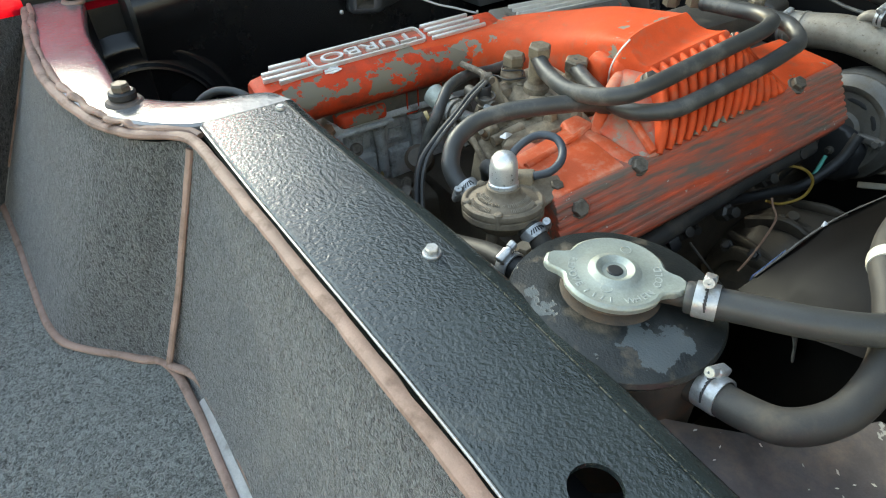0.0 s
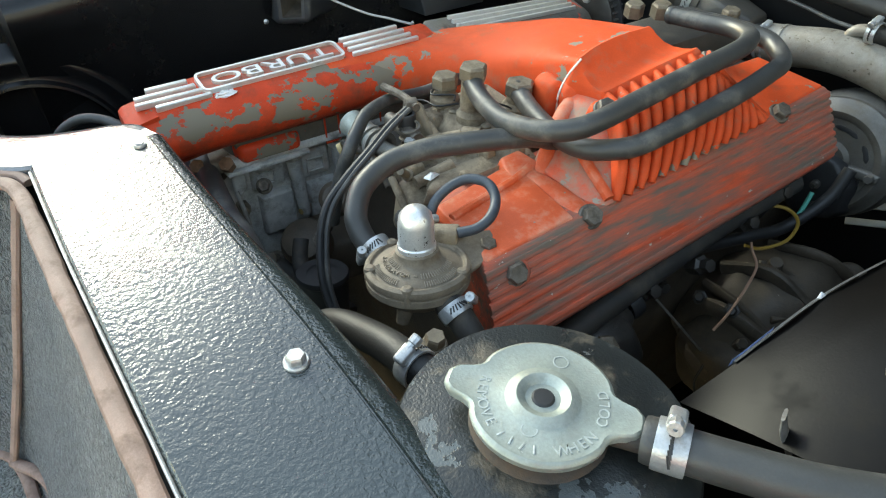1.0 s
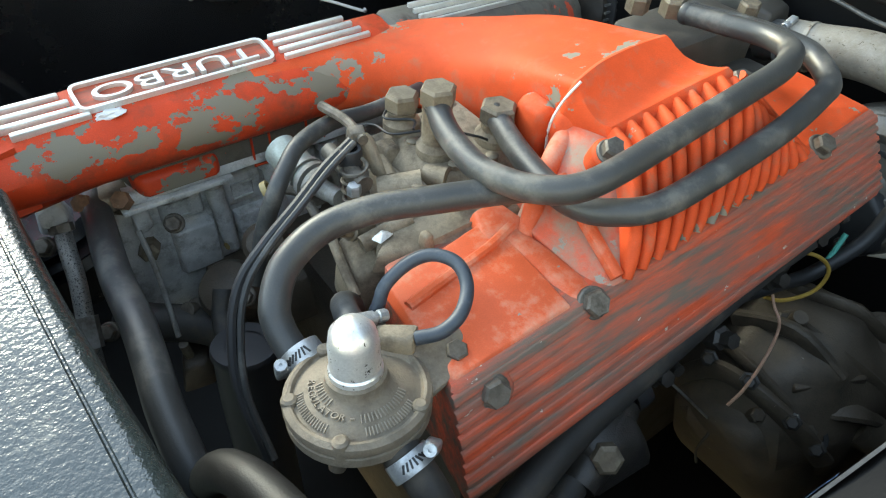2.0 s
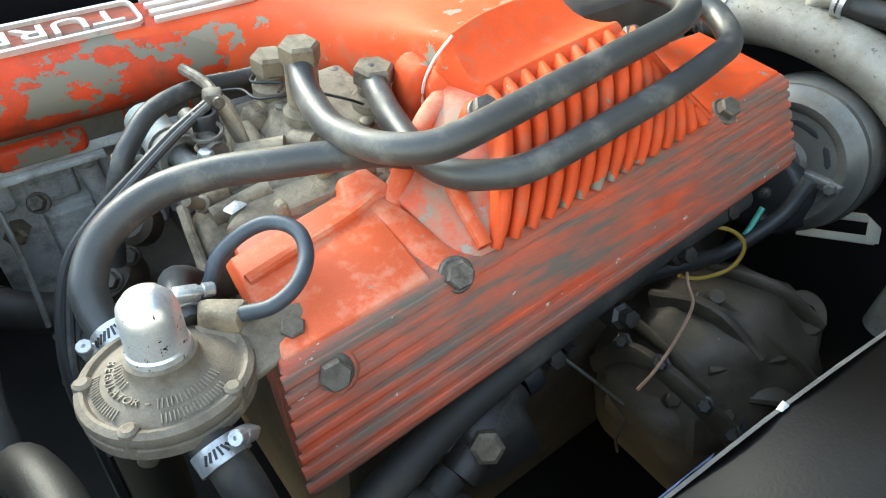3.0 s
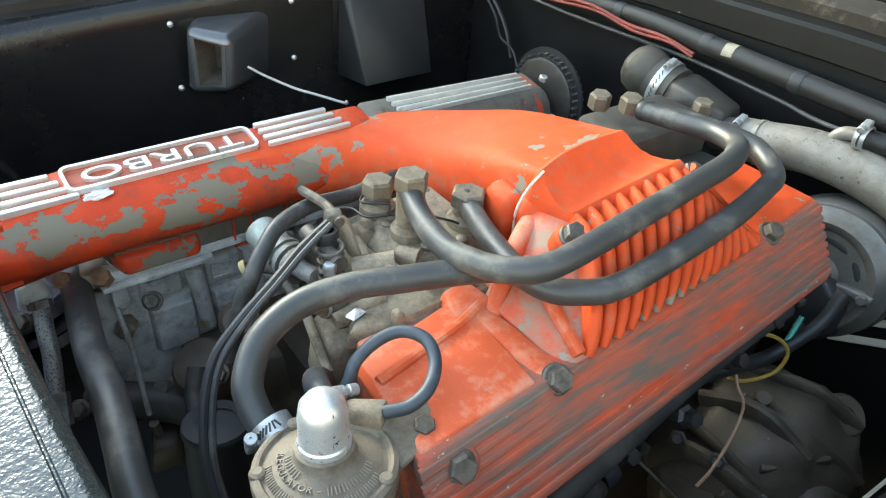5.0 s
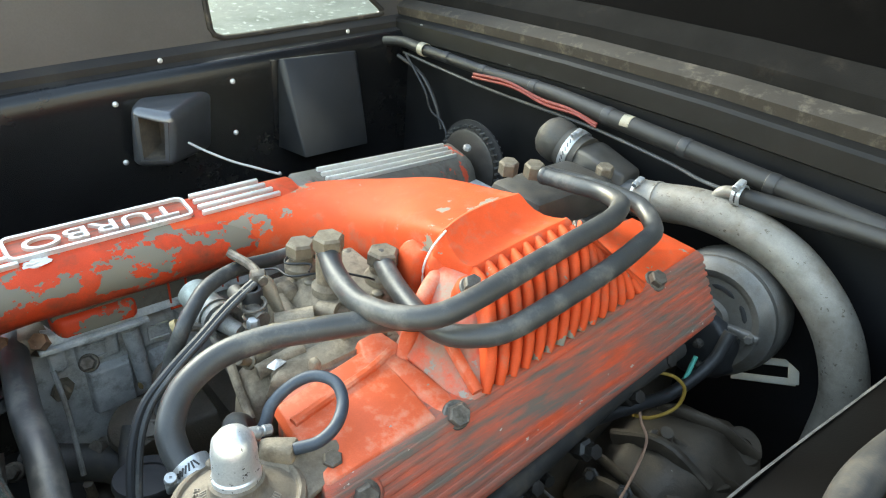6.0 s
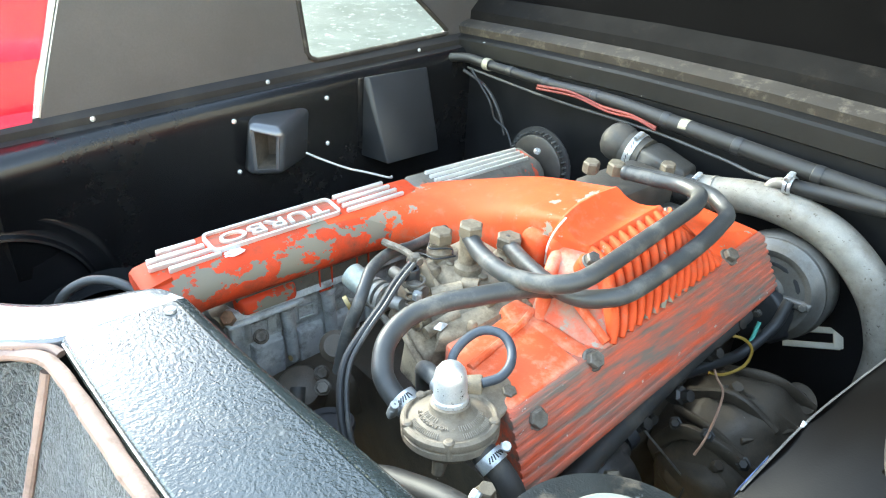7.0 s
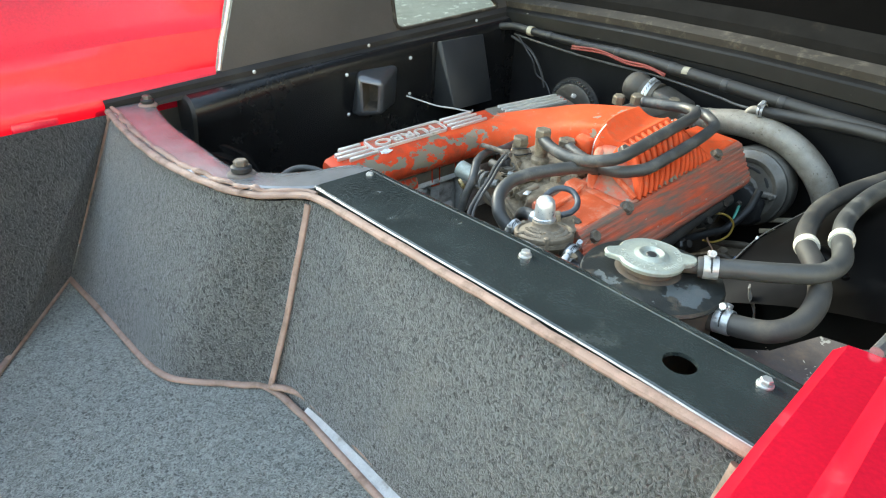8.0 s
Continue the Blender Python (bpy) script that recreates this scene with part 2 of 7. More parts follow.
M_FOIL = surface("worn_foil_strip", (0.55, 0.54, 0.53), 0.35, 0.7, 0.2, 60, (0.22, 0.18, 0.15), 0.35, 40, None, 0.7, 40, None, 600, 0.3)
M_PLATE = surface("raised_bare_alloy", (0.72, 0.71, 0.68), 0.4, 0.5, 0.1, 60, (0.3, 0.27, 0.24), 0.25, 60, None, 0.7, 40, None, 900, 0.15)
M_WHITE = surface("flaked_white_filler", (0.75, 0.75, 0.74), 0.6, 0, 0.1, 80, None, 0.5, 18, None, 0.7, 40, None, 900, 0.4)
M_CREAM = surface("cream_plastic", (0.62, 0.56, 0.46), 0.5, 0, 0.1, 60, GRIME, 0.2, 60, None, 0.7, 40, None, 900, 0.1)
M_HOUSING = surface("grimy_grey_housing", (0.060, 0.053, 0.045), 0.5, 0.2, 0.35, 25, (0.11, 0.088, 0.066), 0.4, 20, (0.30, 0.27, 0.23), 0.75, 120, None, 700, 0.5)
M_COVER_DARK = surface("dusty_dark_alloy_cover", (0.16, 0.14, 0.115), 0.6, 0.2, 0.3, 40, (0.07, 0.055, 0.042), 0.45, 40, (0.62, 0.075, 0.035), 0.66, 70, None, 900, 0.4, spots=[((-0.47, 0.975, 0.852), (0.04, 0.02, 0.02)), ((-0.44, 0.965, 0.83), (0.02, 0.012, 0.02)), ((-0.408, 0.837, 0.865), (0.012, 0.012, 0.010)), ((-0.44, 0.88, 0.866), (0.02, 0.012, 0.010))], spot_gain=0.28)
M_TIE = surface("yellowed_nylon", (0.36, 0.25, 0.10), 0.5, 0, 0.15, 60, GRIME, 0.35, 60)
M_CLIP = surface("dull_tan_clip", (0.30, 0.265, 0.20), 0.55, 0, 0.15, 60, GRIME, 0.3, 60, None, 0.7, 40, None, 900, 0.15)
M_LEDGE = surface("brown_black_ledge_strip", (0.022, 0.0195, 0.018), 0.55, 0, 0.25, 12, (0.05, 0.044, 0.038), 0.35, 9, (0.30, 0.29, 0.27), 0.79, 150, None, 500, 0.2, spec=0.3)
M_THROAT = surface("dusty_scoop_throat", (0.055, 0.045, 0.036), 0.7, 0, 0.35, 30, (0.14, 0.115, 0.09), 0.5, 35, None, 0.7, 40, None, 900, 0.3)
M_RECESS = surface("dirty_black_recess", (0.014, 0.013, 0.012), 0.6, 0, 0.4, 14, (0.075, 0.062, 0.05), 0.42, 16, None, 0.7, 40, None, 600, 0.3)
M_WIRE_BLACK = surface("black_cable", (0.02, 0.02, 0.021), 0.5, 0, 0.2, 60, None, 0.5, 18, None, 0.7, 40, None, 900, 0.1)
M_WIRE_BLUE = surface("blue_black_pipe", (0.045, 0.058, 0.072), 0.5, 0, 0.3, 60, (0.12, 0.125, 0.13), 0.3, 60, None, 0.7, 40, None, 900, 0.1)
M_WIRE_RED = surface("red_wire", (0.24, 0.034, 0.022), 0.5, 0, 0.2, 60, GRIME, 0.3, 60, None, 0.7, 40, None, 900, 0.1)
M_WIRE_YELLOW = surface("yellow_wire", (0.42, 0.24, 0.045), 0.5, 0, 0.2, 60, GRIME, 0.2, 60, None, 0.7, 40, None, 900, 0.1)
M_WIRE_GREEN = surface("green_wire", (0.03, 0.42, 0.33), 0.5, 0, 0.2, 60, None, 0.5, 18, None, 0.7, 40, None, 900, 0.1)
M_WIRE_PINK = surface("salmon_wire", (0.50, 0.27, 0.18), 0.5, 0, 0.2, 60, GRIME, 0.25, 60, None, 0.7, 40, None, 900, 0.1)
M_WIRE_GREY = surface("grey_wire", (0.36, 0.34, 0.32), 0.5, 0.2, 0.2, 60, GRIME, 0.25, 60, None, 0.7, 40, None, 900, 0.1)
M_WING = surface("moulded_dark_plastic", (0.0042, 0.0036, 0.0032), 0.34, 0, 0.25, 18, (0.0075, 0.0064, 0.0056), 0.28, 12, (0.10, 0.09, 0.08), 0.80, 140, None, 600, 0.10, spec=0.12, lump=0.5, lump_scale=14)
M_BLUE_TEAR = surface("bluish_torn_plastic", (0.42, 0.58, 0.85), 0.4, 0, 0.2, 60)
M_BRAID = surface("steel_braid", (0.33, 0.32, 0.30), 0.45, 0.6, 0.2, 60, GRIME, 0.3, 60, (0.05, 0.05, 0.05), 0.56, 900, None, 1500, 0.6)
M_DRUM = surface("dull_pressed_steel", (0.135, 0.125, 0.112), 0.40, 0.35, 0.25, 40, (0.10, 0.082, 0.062), 0.48, 25, (0.36, 0.35, 0.33), 0.72, 120, None, 800, 0.25)
M_CAST_MARK = surface("raised_cast_mark", (0.29, 0.235, 0.18), 0.65, 0.1, 0.25, 60, (0.12, 0.095, 0.07), 0.4, 90)
M_TORN = surface("pale_torn_edge", (0.22, 0.205, 0.19), 0.6, 0, 0.3, 60, (0.16, 0.15, 0.14), 0.4, 90)
M_PALE_WALL = surface("pale_wall_render", (0.62, 0.60, 0.56), 0.9, 0, 0.12, 1.5, (0.40, 0.38, 0.34), 0.3, 2.0, None, 0.7, 40, None, 60, 0.3, 0.004)
M_GROUND = surface("mossy_paving", (0.082, 0.102, 0.095), 0.85, 0, 0.35, 1.2, (0.045, 0.060, 0.05), 0.45, 3, (0.26, 0.28, 0.28), 0.60, 14, None, 25, 0.5, 0.01)


def carpet(name, base):
    m, n, l = nodes_of(name)
    b = n["Principled BSDF"]
    co = n.new("ShaderNodeTexCoord").outputs["Object"]
    tuft = noise_node(n, l, co, 210, 3.0, 0.66, (1.0, 1.0, 0.8), 1.8)
    flock = noise_node(n, l, co, 800, 2.0, 0.7)
    broad = noise_node(n, l, co, 9, 4.0, 0.6)
    col = mixed(n, l, ramp(n, l, tuft, 0.38, 0.62), tuple(c * 0.18 for c in base), tuple(c * 1.45 for c in base))
    col = mixed(n, l, ramp(n, l, flock, 0.60, 0.78), col, tuple(min(1, c * 1.9) for c in base))
    col = mixed(n, l, ramp(n, l, broad, 0.55, 0.95), col, (0.12, 0.118, 0.10))
    l.new(col, b.inputs["Base Color"])
    b.inputs["Roughness"].default_value = 0.95
    b.inputs["Specular IOR Level"].default_value = 0.15
    b.inputs["Sheen Weight"].default_value = 0.35
    bp = n.new("ShaderNodeBump")
    bp.inputs["Strength"].default_value, bp.inputs["Distance"].default_value = 1.0, 0.004
    l.new(tuft, bp.inputs["Height"])
    l.new(bp.outputs[0], b.inputs["Normal"])
    return m


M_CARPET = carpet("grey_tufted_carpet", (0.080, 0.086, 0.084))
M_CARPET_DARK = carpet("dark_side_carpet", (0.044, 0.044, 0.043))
# floor copy of the carpet, lightened for the sky light it catches
M_CARPET_FLOOR = carpet("sky_lit_floor_carpet", (0.165, 0.175, 0.160))

m_glass, gn, gl = nodes_of("quarter_glass")
gn["Principled BSDF"].inputs["Transmission Weight"].default_value = 1.0
gn["Principled BSDF"].inputs["Roughness"].default_value = 0.03
gn["Principled BSDF"].inputs["Base Color"].default_value = (0.86, 0.95, 0.9, 1)
M_GLASS = m_glass

# ---- mesh helpers ----
V = Vector


def finish(bm, name, material, smooth=35):
    me = bpy.data.meshes.new(name)
    bmesh.ops.recalc_face_normals(bm, faces=bm.faces)
    for f in bm.faces:
        f.smooth = smooth > 0
    bm.to_mesh(me)
    bm.free()
    if smooth > 0:
        me.set_sharp_from_angle(angle=radians(smooth))
    me.materials.append(material)
    return me


def thing(name, at, label, category, group="", kind=""):
    ob = new(name)
    ob.empty_display_size = 0.02
    ob.location = at
    return tagged(ob, label, category, group, kind)


def part(name, bm, material, parent, label="", smooth=35):
    """One mesh, given in world metres, under a thing or under a part."""
    ob = new(name, finish(bm, name, material, smooth))
    ob.parent = parent
    if parent.type == "EMPTY":
        ob.matrix_parent_inverse = Matrix.Translation(parent.location).inverted()
    return tagged(ob, label)


def single(name, bm, material, label, category, group="", kind="", smooth=35):
    ob = new(name, finish(bm, name, material, smooth))
    return tagged(ob, label, category, group, kind)


def join(*bms):
    out = bmesh.new()
    for b in bms:
        me = bpy.data.meshes.new("tmp")
        b.to_mesh(me)
        b.free()
        out.from_mesh(me)
        bpy.data.meshes.remove(me)
    return out


def axis_matrix(at, way, spin=0.0):
    """Local z along way."""
    return Matrix.Translation(at) @ V(way).to_track_quat("Z", "Y").to_matrix().to_4x4() @ Matrix.Rotation(radians(spin), 4, "Z")


def frame_matrix(at, way, side):
    """Local z along way, local x as near to side as may be."""
    z = V(way).normalized()
    x = (V(side) - z * V(side).dot(z)).normalized()
    y = z.cross(x)
    return Matrix.Translation(at) @ Matrix(((x.x, y.x, z.x, 0), (x.y, y.y, z.y, 0), (x.z, y.z, z.z, 0), (0, 0, 0, 1)))


def letters_mesh(word, size, depth):
    """A word in the built-in font as one mesh, centred."""
    curve = bpy.data.curves.new("word", "FONT")
    curve.body, curve.size, curve.extrude, curve.align_x, curve.align_y = word, size, depth, "CENTER", "CENTER"
    ob = new("word", curve)
    me = bpy.data.meshes.new_from_object(ob.evaluated_get(bpy.context.evaluated_depsgraph_get()))
    bpy.data.objects.remove(ob)
    bm = bmesh.new()
    bm.from_mesh(me)
    return bm


def arc_word(word, r, a0, a1, size, depth, z, m):
    """Letters set round a circle, their heads to its centre."""
    out = []
    for i, ch in enumerate(word):
        if ch == " ":
            continue
        a = radians(a0 + (a1 - a0) * (i + 0.5) / len(word))
        bm = letters_mesh(ch, size, depth)
        bm.transform(m @ Matrix.Translation((r * math.cos(a), r * math.sin(a), z)) @ Matrix.Rotation(a + math.pi / 2, 4, "Z"))
        out.append(bm)
    return join(*out)


def box(x0, x1, y0, y1, z0, z1, bevel=0.0, m=None, seg=2):
    bm = bmesh.new()
    bmesh.ops.create_cube(bm, size=1)
    bmesh.ops.scale(bm, vec=(x1 - x0, y1 - y0, z1 - z0), verts=bm.verts)
    bmesh.ops.translate(bm, vec=((x0 + x1) / 2, (y0 + y1) / 2, (z0 + z1) / 2), verts=bm.verts)
    if bevel:
        bmesh.ops.bevel(bm, geom=bm.edges[:], offset=bevel, segments=seg, profile=0.5, affect="EDGES")
    if m:
        bm.transform(m)
    return bm


def hull(points, bevel=0.0, seg=2):
    """A convex solid round its corners."""
    bm = bmesh.new()
    for p in points:
        bm.verts.new(p)
    r = bmesh.ops.convex_hull(bm, input=bm.verts[:])
    bmesh.ops.delete(bm, geom=[g for g in r["geom_interior"] if isinstance(g, bmesh.types.BMVert)], context="VERTS")
    bmesh.ops.dissolve_limit(bm, angle_limit=radians(4), verts=bm.verts[:], edges=bm.edges[:])
    if bevel:
        bmesh.ops.bevel(bm, geom=bm.edges[:], offset=bevel, segments=seg, profile=0.5, affect="EDGES")
    return bm


def lathe(profile, m, n=28):
    """Turned shape: profile of (radius, height) round the local z of m."""
    bm = bmesh.new()
    rings = []
    for r, h in profile:
        if r < 1e-6:
            rings.append([bm.verts.new((0, 0, h))])
        else:
            rings.append([bm.verts.new((r * math.cos(2 * math.pi * i / n), r * math.sin(2 * math.pi * i / n), h)) for i in range(n)])
    for a, b in zip(rings, rings[1:]):
        if len(a) == 1 and len(b) == 1:
            continue
        for i in range(n):
            q = [a[i % len(a)], a[(i + 1) % len(a)], b[(i + 1) % len(b)], b[i % len(b)]]
            u = list(dict.fromkeys(q))
            if len(u) > 2:
                bm.faces.new(u)
    bm.transform(m)
    return bm


def curve_points(points, steps=8):
    """A smooth line through the points."""
    p = [V(q) for q in points]
    if len(p) == 2:
        return p
    p = [2 * p[0] - p[1], *p, 2 * p[-1] - p[-2]]
    out = []
    for i in range(1, len(p) - 2):
        a, b, c, d = p[i - 1:i + 3]
        for k in range(steps):
            t = k / steps
            out.append(0.5 * (2 * b + (c - a) * t + (2 * a - 5 * b + 4 * c - d) * t * t + (3 * b - a - 3 * c + d) * t ** 3))
    return [*out, p[-2]]


def sweep(points, section, steps=8, up=(0, 0, 1), caps=True, scales=None, smooth=True):
    """A section of (side, up) pairs drawn along a line; scales: factors at the given points."""
    line = curve_points(points, steps) if smooth else [V(q) for q in points]
    bm = bmesh.new()
    rings = []
    ref = V(up)
    for i, p in enumerate(line):
        way = (line[min(i + 1, len(line) - 1)] - line[max(i - 1, 0)]).normalized()
        side = way.cross(ref)
        if side.length < 1e-4:
            side = way.orthogonal()
        side.normalize()
        top = side.cross(way).normalized()
        k = 1.0
        if scales:
            s = i / (len(line) - 1) * (len(scales) - 1)
            a = min(int(s), len(scales) - 2)
            k = scales[a] + (scales[a + 1] - scales[a]) * (s - a)
        rings.append([bm.verts.new(p + side * u * k + top * w * k) for u, w in section])
    n = len(section)
    for a, b in zip(rings, rings[1:]):
        for i in range(n):
            bm.faces.new((a[i], a[(i + 1) % n], b[(i + 1) % n], b[i]))
    if caps:
        bm.faces.new(rings[0])
        bm.faces.new(rings[-1][::-1])
    return bm


def circle(r, n=14, ry=None):
    return [(r * math.cos(2 * math.pi * i / n), (ry or r) * math.sin(2 * math.pi * i / n)) for i in range(n)]


def tube(points, r, n=14, steps=8, scales=None):
    """A round hose with its own transported frame, so that it never twists."""
    line = curve_points(points, steps)
    bm = bmesh.new()
    rings = []
    side = None
    for i, p in enumerate(line):
        way = (line[min(i + 1, len(line) - 1)] - line[max(i - 1, 0)]).normalized()
        side = way.orthogonal().normalized() if side is None else (side - way * side.dot(way)).normalized()
        top = way.cross(side)
        k = r
        if scales:
            s = i / (len(line) - 1) * (len(scales) - 1)
            a = min(int(s), len(scales) - 2)
            k = r * (scales[a] + (scales[a + 1] - scales[a]) * (s - a))
        rings.append([bm.verts.new(p + (side * math.cos(2 * math.pi * j / n) + top * math.sin(2 * math.pi * j / n)) * k) for j in range(n)])
    for a, b in zip(rings, rings[1:]):
        for i in range(n):
            bm.faces.new((a[i], a[(i + 1) % n], b[(i + 1) % n], b[i]))
    bm.faces.new(rings[0][::-1])
    bm.faces.new(rings[-1])
    return bm


def sheet(rows, thick=0.0):
    """A sheet through rows of points, of equal number; thick: made solid downwards along its normals."""
    bm = bmesh.new()
    g = [[bm.verts.new(p) for p in row] for row in rows]
    for a, b in zip(g, g[1:]):
        for i in range(len(a) - 1):
            bm.faces.new((a[i], a[i + 1], b[i + 1], b[i]))
    if thick:
        bmesh.ops.solidify(bm, geom=bm.faces[:], thickness=thick)
    return bm


def frame_ring(w, h, t, m):
    """A low raised rectangular line of a casting."""
    bm = join(box(-w, w, -h, -h + t, -0.001, 0.0012, 0.0004), box(-w, w, h - t, h, -0.001, 0.0012, 0.0004), box(-w, -w + t, -h, h, -0.001, 0.0010, 0.0004), box(w - t, w, -h, h, -0.001, 0.0010, 0.0004))
    bm.transform(m)
    return bm


def hex_bolt(name, at, way, flat, height, material, label, washer=0.0, group="", spin=10.0, base_material=None):
    """A hexagon bolt head on its washer, its foot at the place given."""
    t = thing(name, at, label, "bolt", group)
    r = flat / 2 / math.cos(math.pi / 6)
    m = axis_matrix(at, way, spin)
    part("head", lathe([(0, 0.0), (r, 0.0), (r, height * 0.82), (r * 0.86, height), (0, height)], m, 6), material, t, "", 20)
    if washer:
        part("washer", lathe([(0, -0.001), (washer, -0.001), (washer, 0.0012), (washer * 0.9, 0.002), (0, 0.002)], m, 20), base_material or material, t)
    return t


def hose_thing(name, points, r, sides, material, label, group=""):
    """A rubber hose with the thicker lips of its two cut ends."""
    t = thing(name, points[0], label, "hose", group)
    line = curve_points(points, 8)
    part("tube", tube(points, r, sides), material, t)
    for a, b in ((line[0], line[2]), (line[-1], line[-3])):
        part("cut_end", lathe([(r * 0.62, -0.0012), (r * 1.02, -0.0012), (r * 1.07, 0.0005), (r * 1.07, 0.0035), (r, 0.005)], axis_matrix(a, b - a), sides), material, t)
    return t


def hose_clamp(at, way, r, width, screw_way, label, group="hose clamps"):
    """A worm-drive band round a hose with its screw housing."""
    t = thing("hose_clamp", at, label, "clamp", group)
    m = axis_matrix(at, way)
    w = width / 2
    part("band", lathe([(r, -w), (r + 0.0012, -w), (r + 0.0014, -w * 0.8), (r + 0.0014, w * 0.8), (r + 0.0012, w), (r, w)], m, 28), M_ZINC_BRIGHT, t)
    s = V(screw_way).normalized()
    s = (s - V(way).normalized() * s.dot(V(way).normalized())).normalized()
    c = V(at) + s * (r + 0.004)
    tang = V(way).normalized().cross(s)
    part("screw_housing", box(-0.0036, 0.0036, -0.0030, 0.0030, -0.0058, 0.0058, 0.0016, axis_matrix(c - s * 0.0008, tang), 3), M_ZINC_BRIGHT, t)
    part("screw", lathe([(0, 0.0042), (0.0009, 0.0042), (0.0009, 0.0055), (0.0030, 0.0055), (0.0034, 0.0048), (0.0034, 0.0005), (0.0026, 0.0), (0.0026, -0.003), (0, -0.003)], axis_matrix(c + tang * 0.0065, tang), 10), M_ZINC_BRIGHT, t, "", 20)
    for k in range(7):
        part("band_slot", box(-0.0005, 0.0005, -w * 0.45, w * 0.45, -0.0002, 0.0003, 0.0, axis_matrix(V(at) + (Matrix.Rotation(radians(30 + 11 * k), 4, V(way)) @ s) * (r + 0.0014), Matrix.Rotation(radians(30 + 11 * k), 4, V(way)) @ s)  @ Matrix.Rotation(radians(20), 4, "Z")), M_WIRE_BLACK, t)
    return t


# ---- setting ----
single("ground", sheet([[(-60, -60, 0), (60, -60, 0)], [(-60, 60, 0), (60, 60, 0)]]), M_GROUND, "mossy grey-green paving outside the car", "ground", kind="structure", smooth=0)

# added out of view to cut the sky light from +y
single("wall_unseen_dark", box(-12, 9, 4.2, 4.5, 0, 8), M_TRIM_DARK, "unseen near-black wall added beyond the car to block low sky", "building", kind="structure", smooth=0)

# pale reflector wall, added out of view on the +x side
single("wall_unseen_pale", box(4.0, 4.3, -9, 9, 0, 3.4), M_PALE_WALL, "unseen pale wall added beside the car to bounce light and block sky", "building", kind="structure", smooth=0)

# top curve of the luggage well and the curve of its floor edge
WELL_TOP = [(-0.735, 0.217), (-0.61, 0.208), (-0.50, 0.211), (-0.415, 0.227), (-0.37, 0.244), (-0.335, 0.270), (-0.303, 0.300), (-0.20, 0.308), (0.0, 0.317), (0.205, 0.326)]
WELL_LOW = [(-0.690, 0.098), (-0.60, 0.106), (-0.50, 0.112), (-0.42, 0.118), (-0.375, 0.132), (-0.335, 0.170), (-0.288, 0.214), (-0.22, 0.229), (-0.02, 0.233), (0.205, 0.236)]
FLOOR_Z, LIP_Z, STRIP_Z = 0.660, 0.886, 0.900


def along(outline, z):
    return curve_points([(x, y, z) for x, y in outline], 6)


def well_top(lift):
    """The carpet's upper edge, which climbs to the level of the plate."""
    out = []
    for p in along(WELL_TOP, LIP_Z + lift):
        k = min(1.0, max(0.0, (p.x + 0.35) / 0.06))
        out.append(p + V((0, -0.002 * k, 0.0065 * k)))
    return out


def blend_curve(k):
    a, b = well_top(-0.004), along(WELL_LOW, FLOOR_Z)
    return [p.lerp(q, k) for p, q in zip(a, b)]


rows = [blend_curve(k / 10) for k in range(11)]
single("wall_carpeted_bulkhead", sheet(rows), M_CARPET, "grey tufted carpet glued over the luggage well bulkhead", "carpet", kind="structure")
floor_edge = along(WELL_LOW, FLOOR_Z)
low_edge = [V((-0.690 + 0.62 * k, 0.098 - 0.46 * k, FLOOR_Z)) for k in [i / (len(floor_edge) - 1) for i in range(len(floor_edge))]]
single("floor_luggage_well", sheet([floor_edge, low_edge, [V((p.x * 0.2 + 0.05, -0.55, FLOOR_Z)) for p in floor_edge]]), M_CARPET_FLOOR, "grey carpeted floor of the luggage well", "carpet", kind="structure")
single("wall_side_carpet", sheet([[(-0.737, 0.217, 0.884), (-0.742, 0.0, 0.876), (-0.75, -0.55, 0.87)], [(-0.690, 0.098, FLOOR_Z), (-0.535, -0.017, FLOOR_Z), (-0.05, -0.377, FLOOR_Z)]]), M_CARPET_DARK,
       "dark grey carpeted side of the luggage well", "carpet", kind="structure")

# bound edges of the carpet
pipings = [
    ("carpet_piping", [p + V((0, -0.001, 0.003)) for p in well_top(0.0)[::3]], 0.0055),
    ("carpet_piping", [p + V((0, 0, 0.003)) for p in along(WELL_LOW[:7], FLOOR_Z)[::3]] + [V((-0.22, 0.222, 0.663)), V((-0.10, 0.222, 0.663)), V((0.2, 0.222, 0.663))], 0.0048),
    ("carpet_piping", [(-0.304, 0.296, 0.884), (-0.296, 0.272, 0.82), (-0.288, 0.244, 0.745), (-0.281, 0.213, 0.668)], 0.0042),
    ("carpet_piping", [(-0.734, 0.216, 0.884), (-0.722, 0.185, 0.82), (-0.700, 0.125, 0.71)], 0.004),
    ("carpet_piping", [(-0.690, 0.098, 0.664), (-0.535, -0.017, 0.664), (-0.30, -0.19, 0.664)], 0.0048),
    ("carpet_piping", [(-0.281, 0.214, 0.672), (-0.235, 0.236, 0.672), (-0.10, 0.241, 0.672), (0.2, 0.244, 0.672)], 0.0045),
    ("carpet_piping", [(0.203, 0.318, 0.885), (0.200, 0.30, 0.83), (0.19, 0.26, 0.70)], 0.0055),
]
for name, pts, r in pipings:
    pts = [V(p) + V((noise.noise(V(p) * 37), noise.noise(V(p) * 41), noise.noise(V(p) * 43))) * 0.0007 for p in curve_points(pts, 6)]
    single(name, sweep(pts, circle(r, 10, r * 0.75), 2, scales=[1 + 0.18 * noise.noise(V(p) * 60) for p in pts]), M_PIPING, "worn pinkish brown piping along a carpet edge", "piping", "carpet pipings")
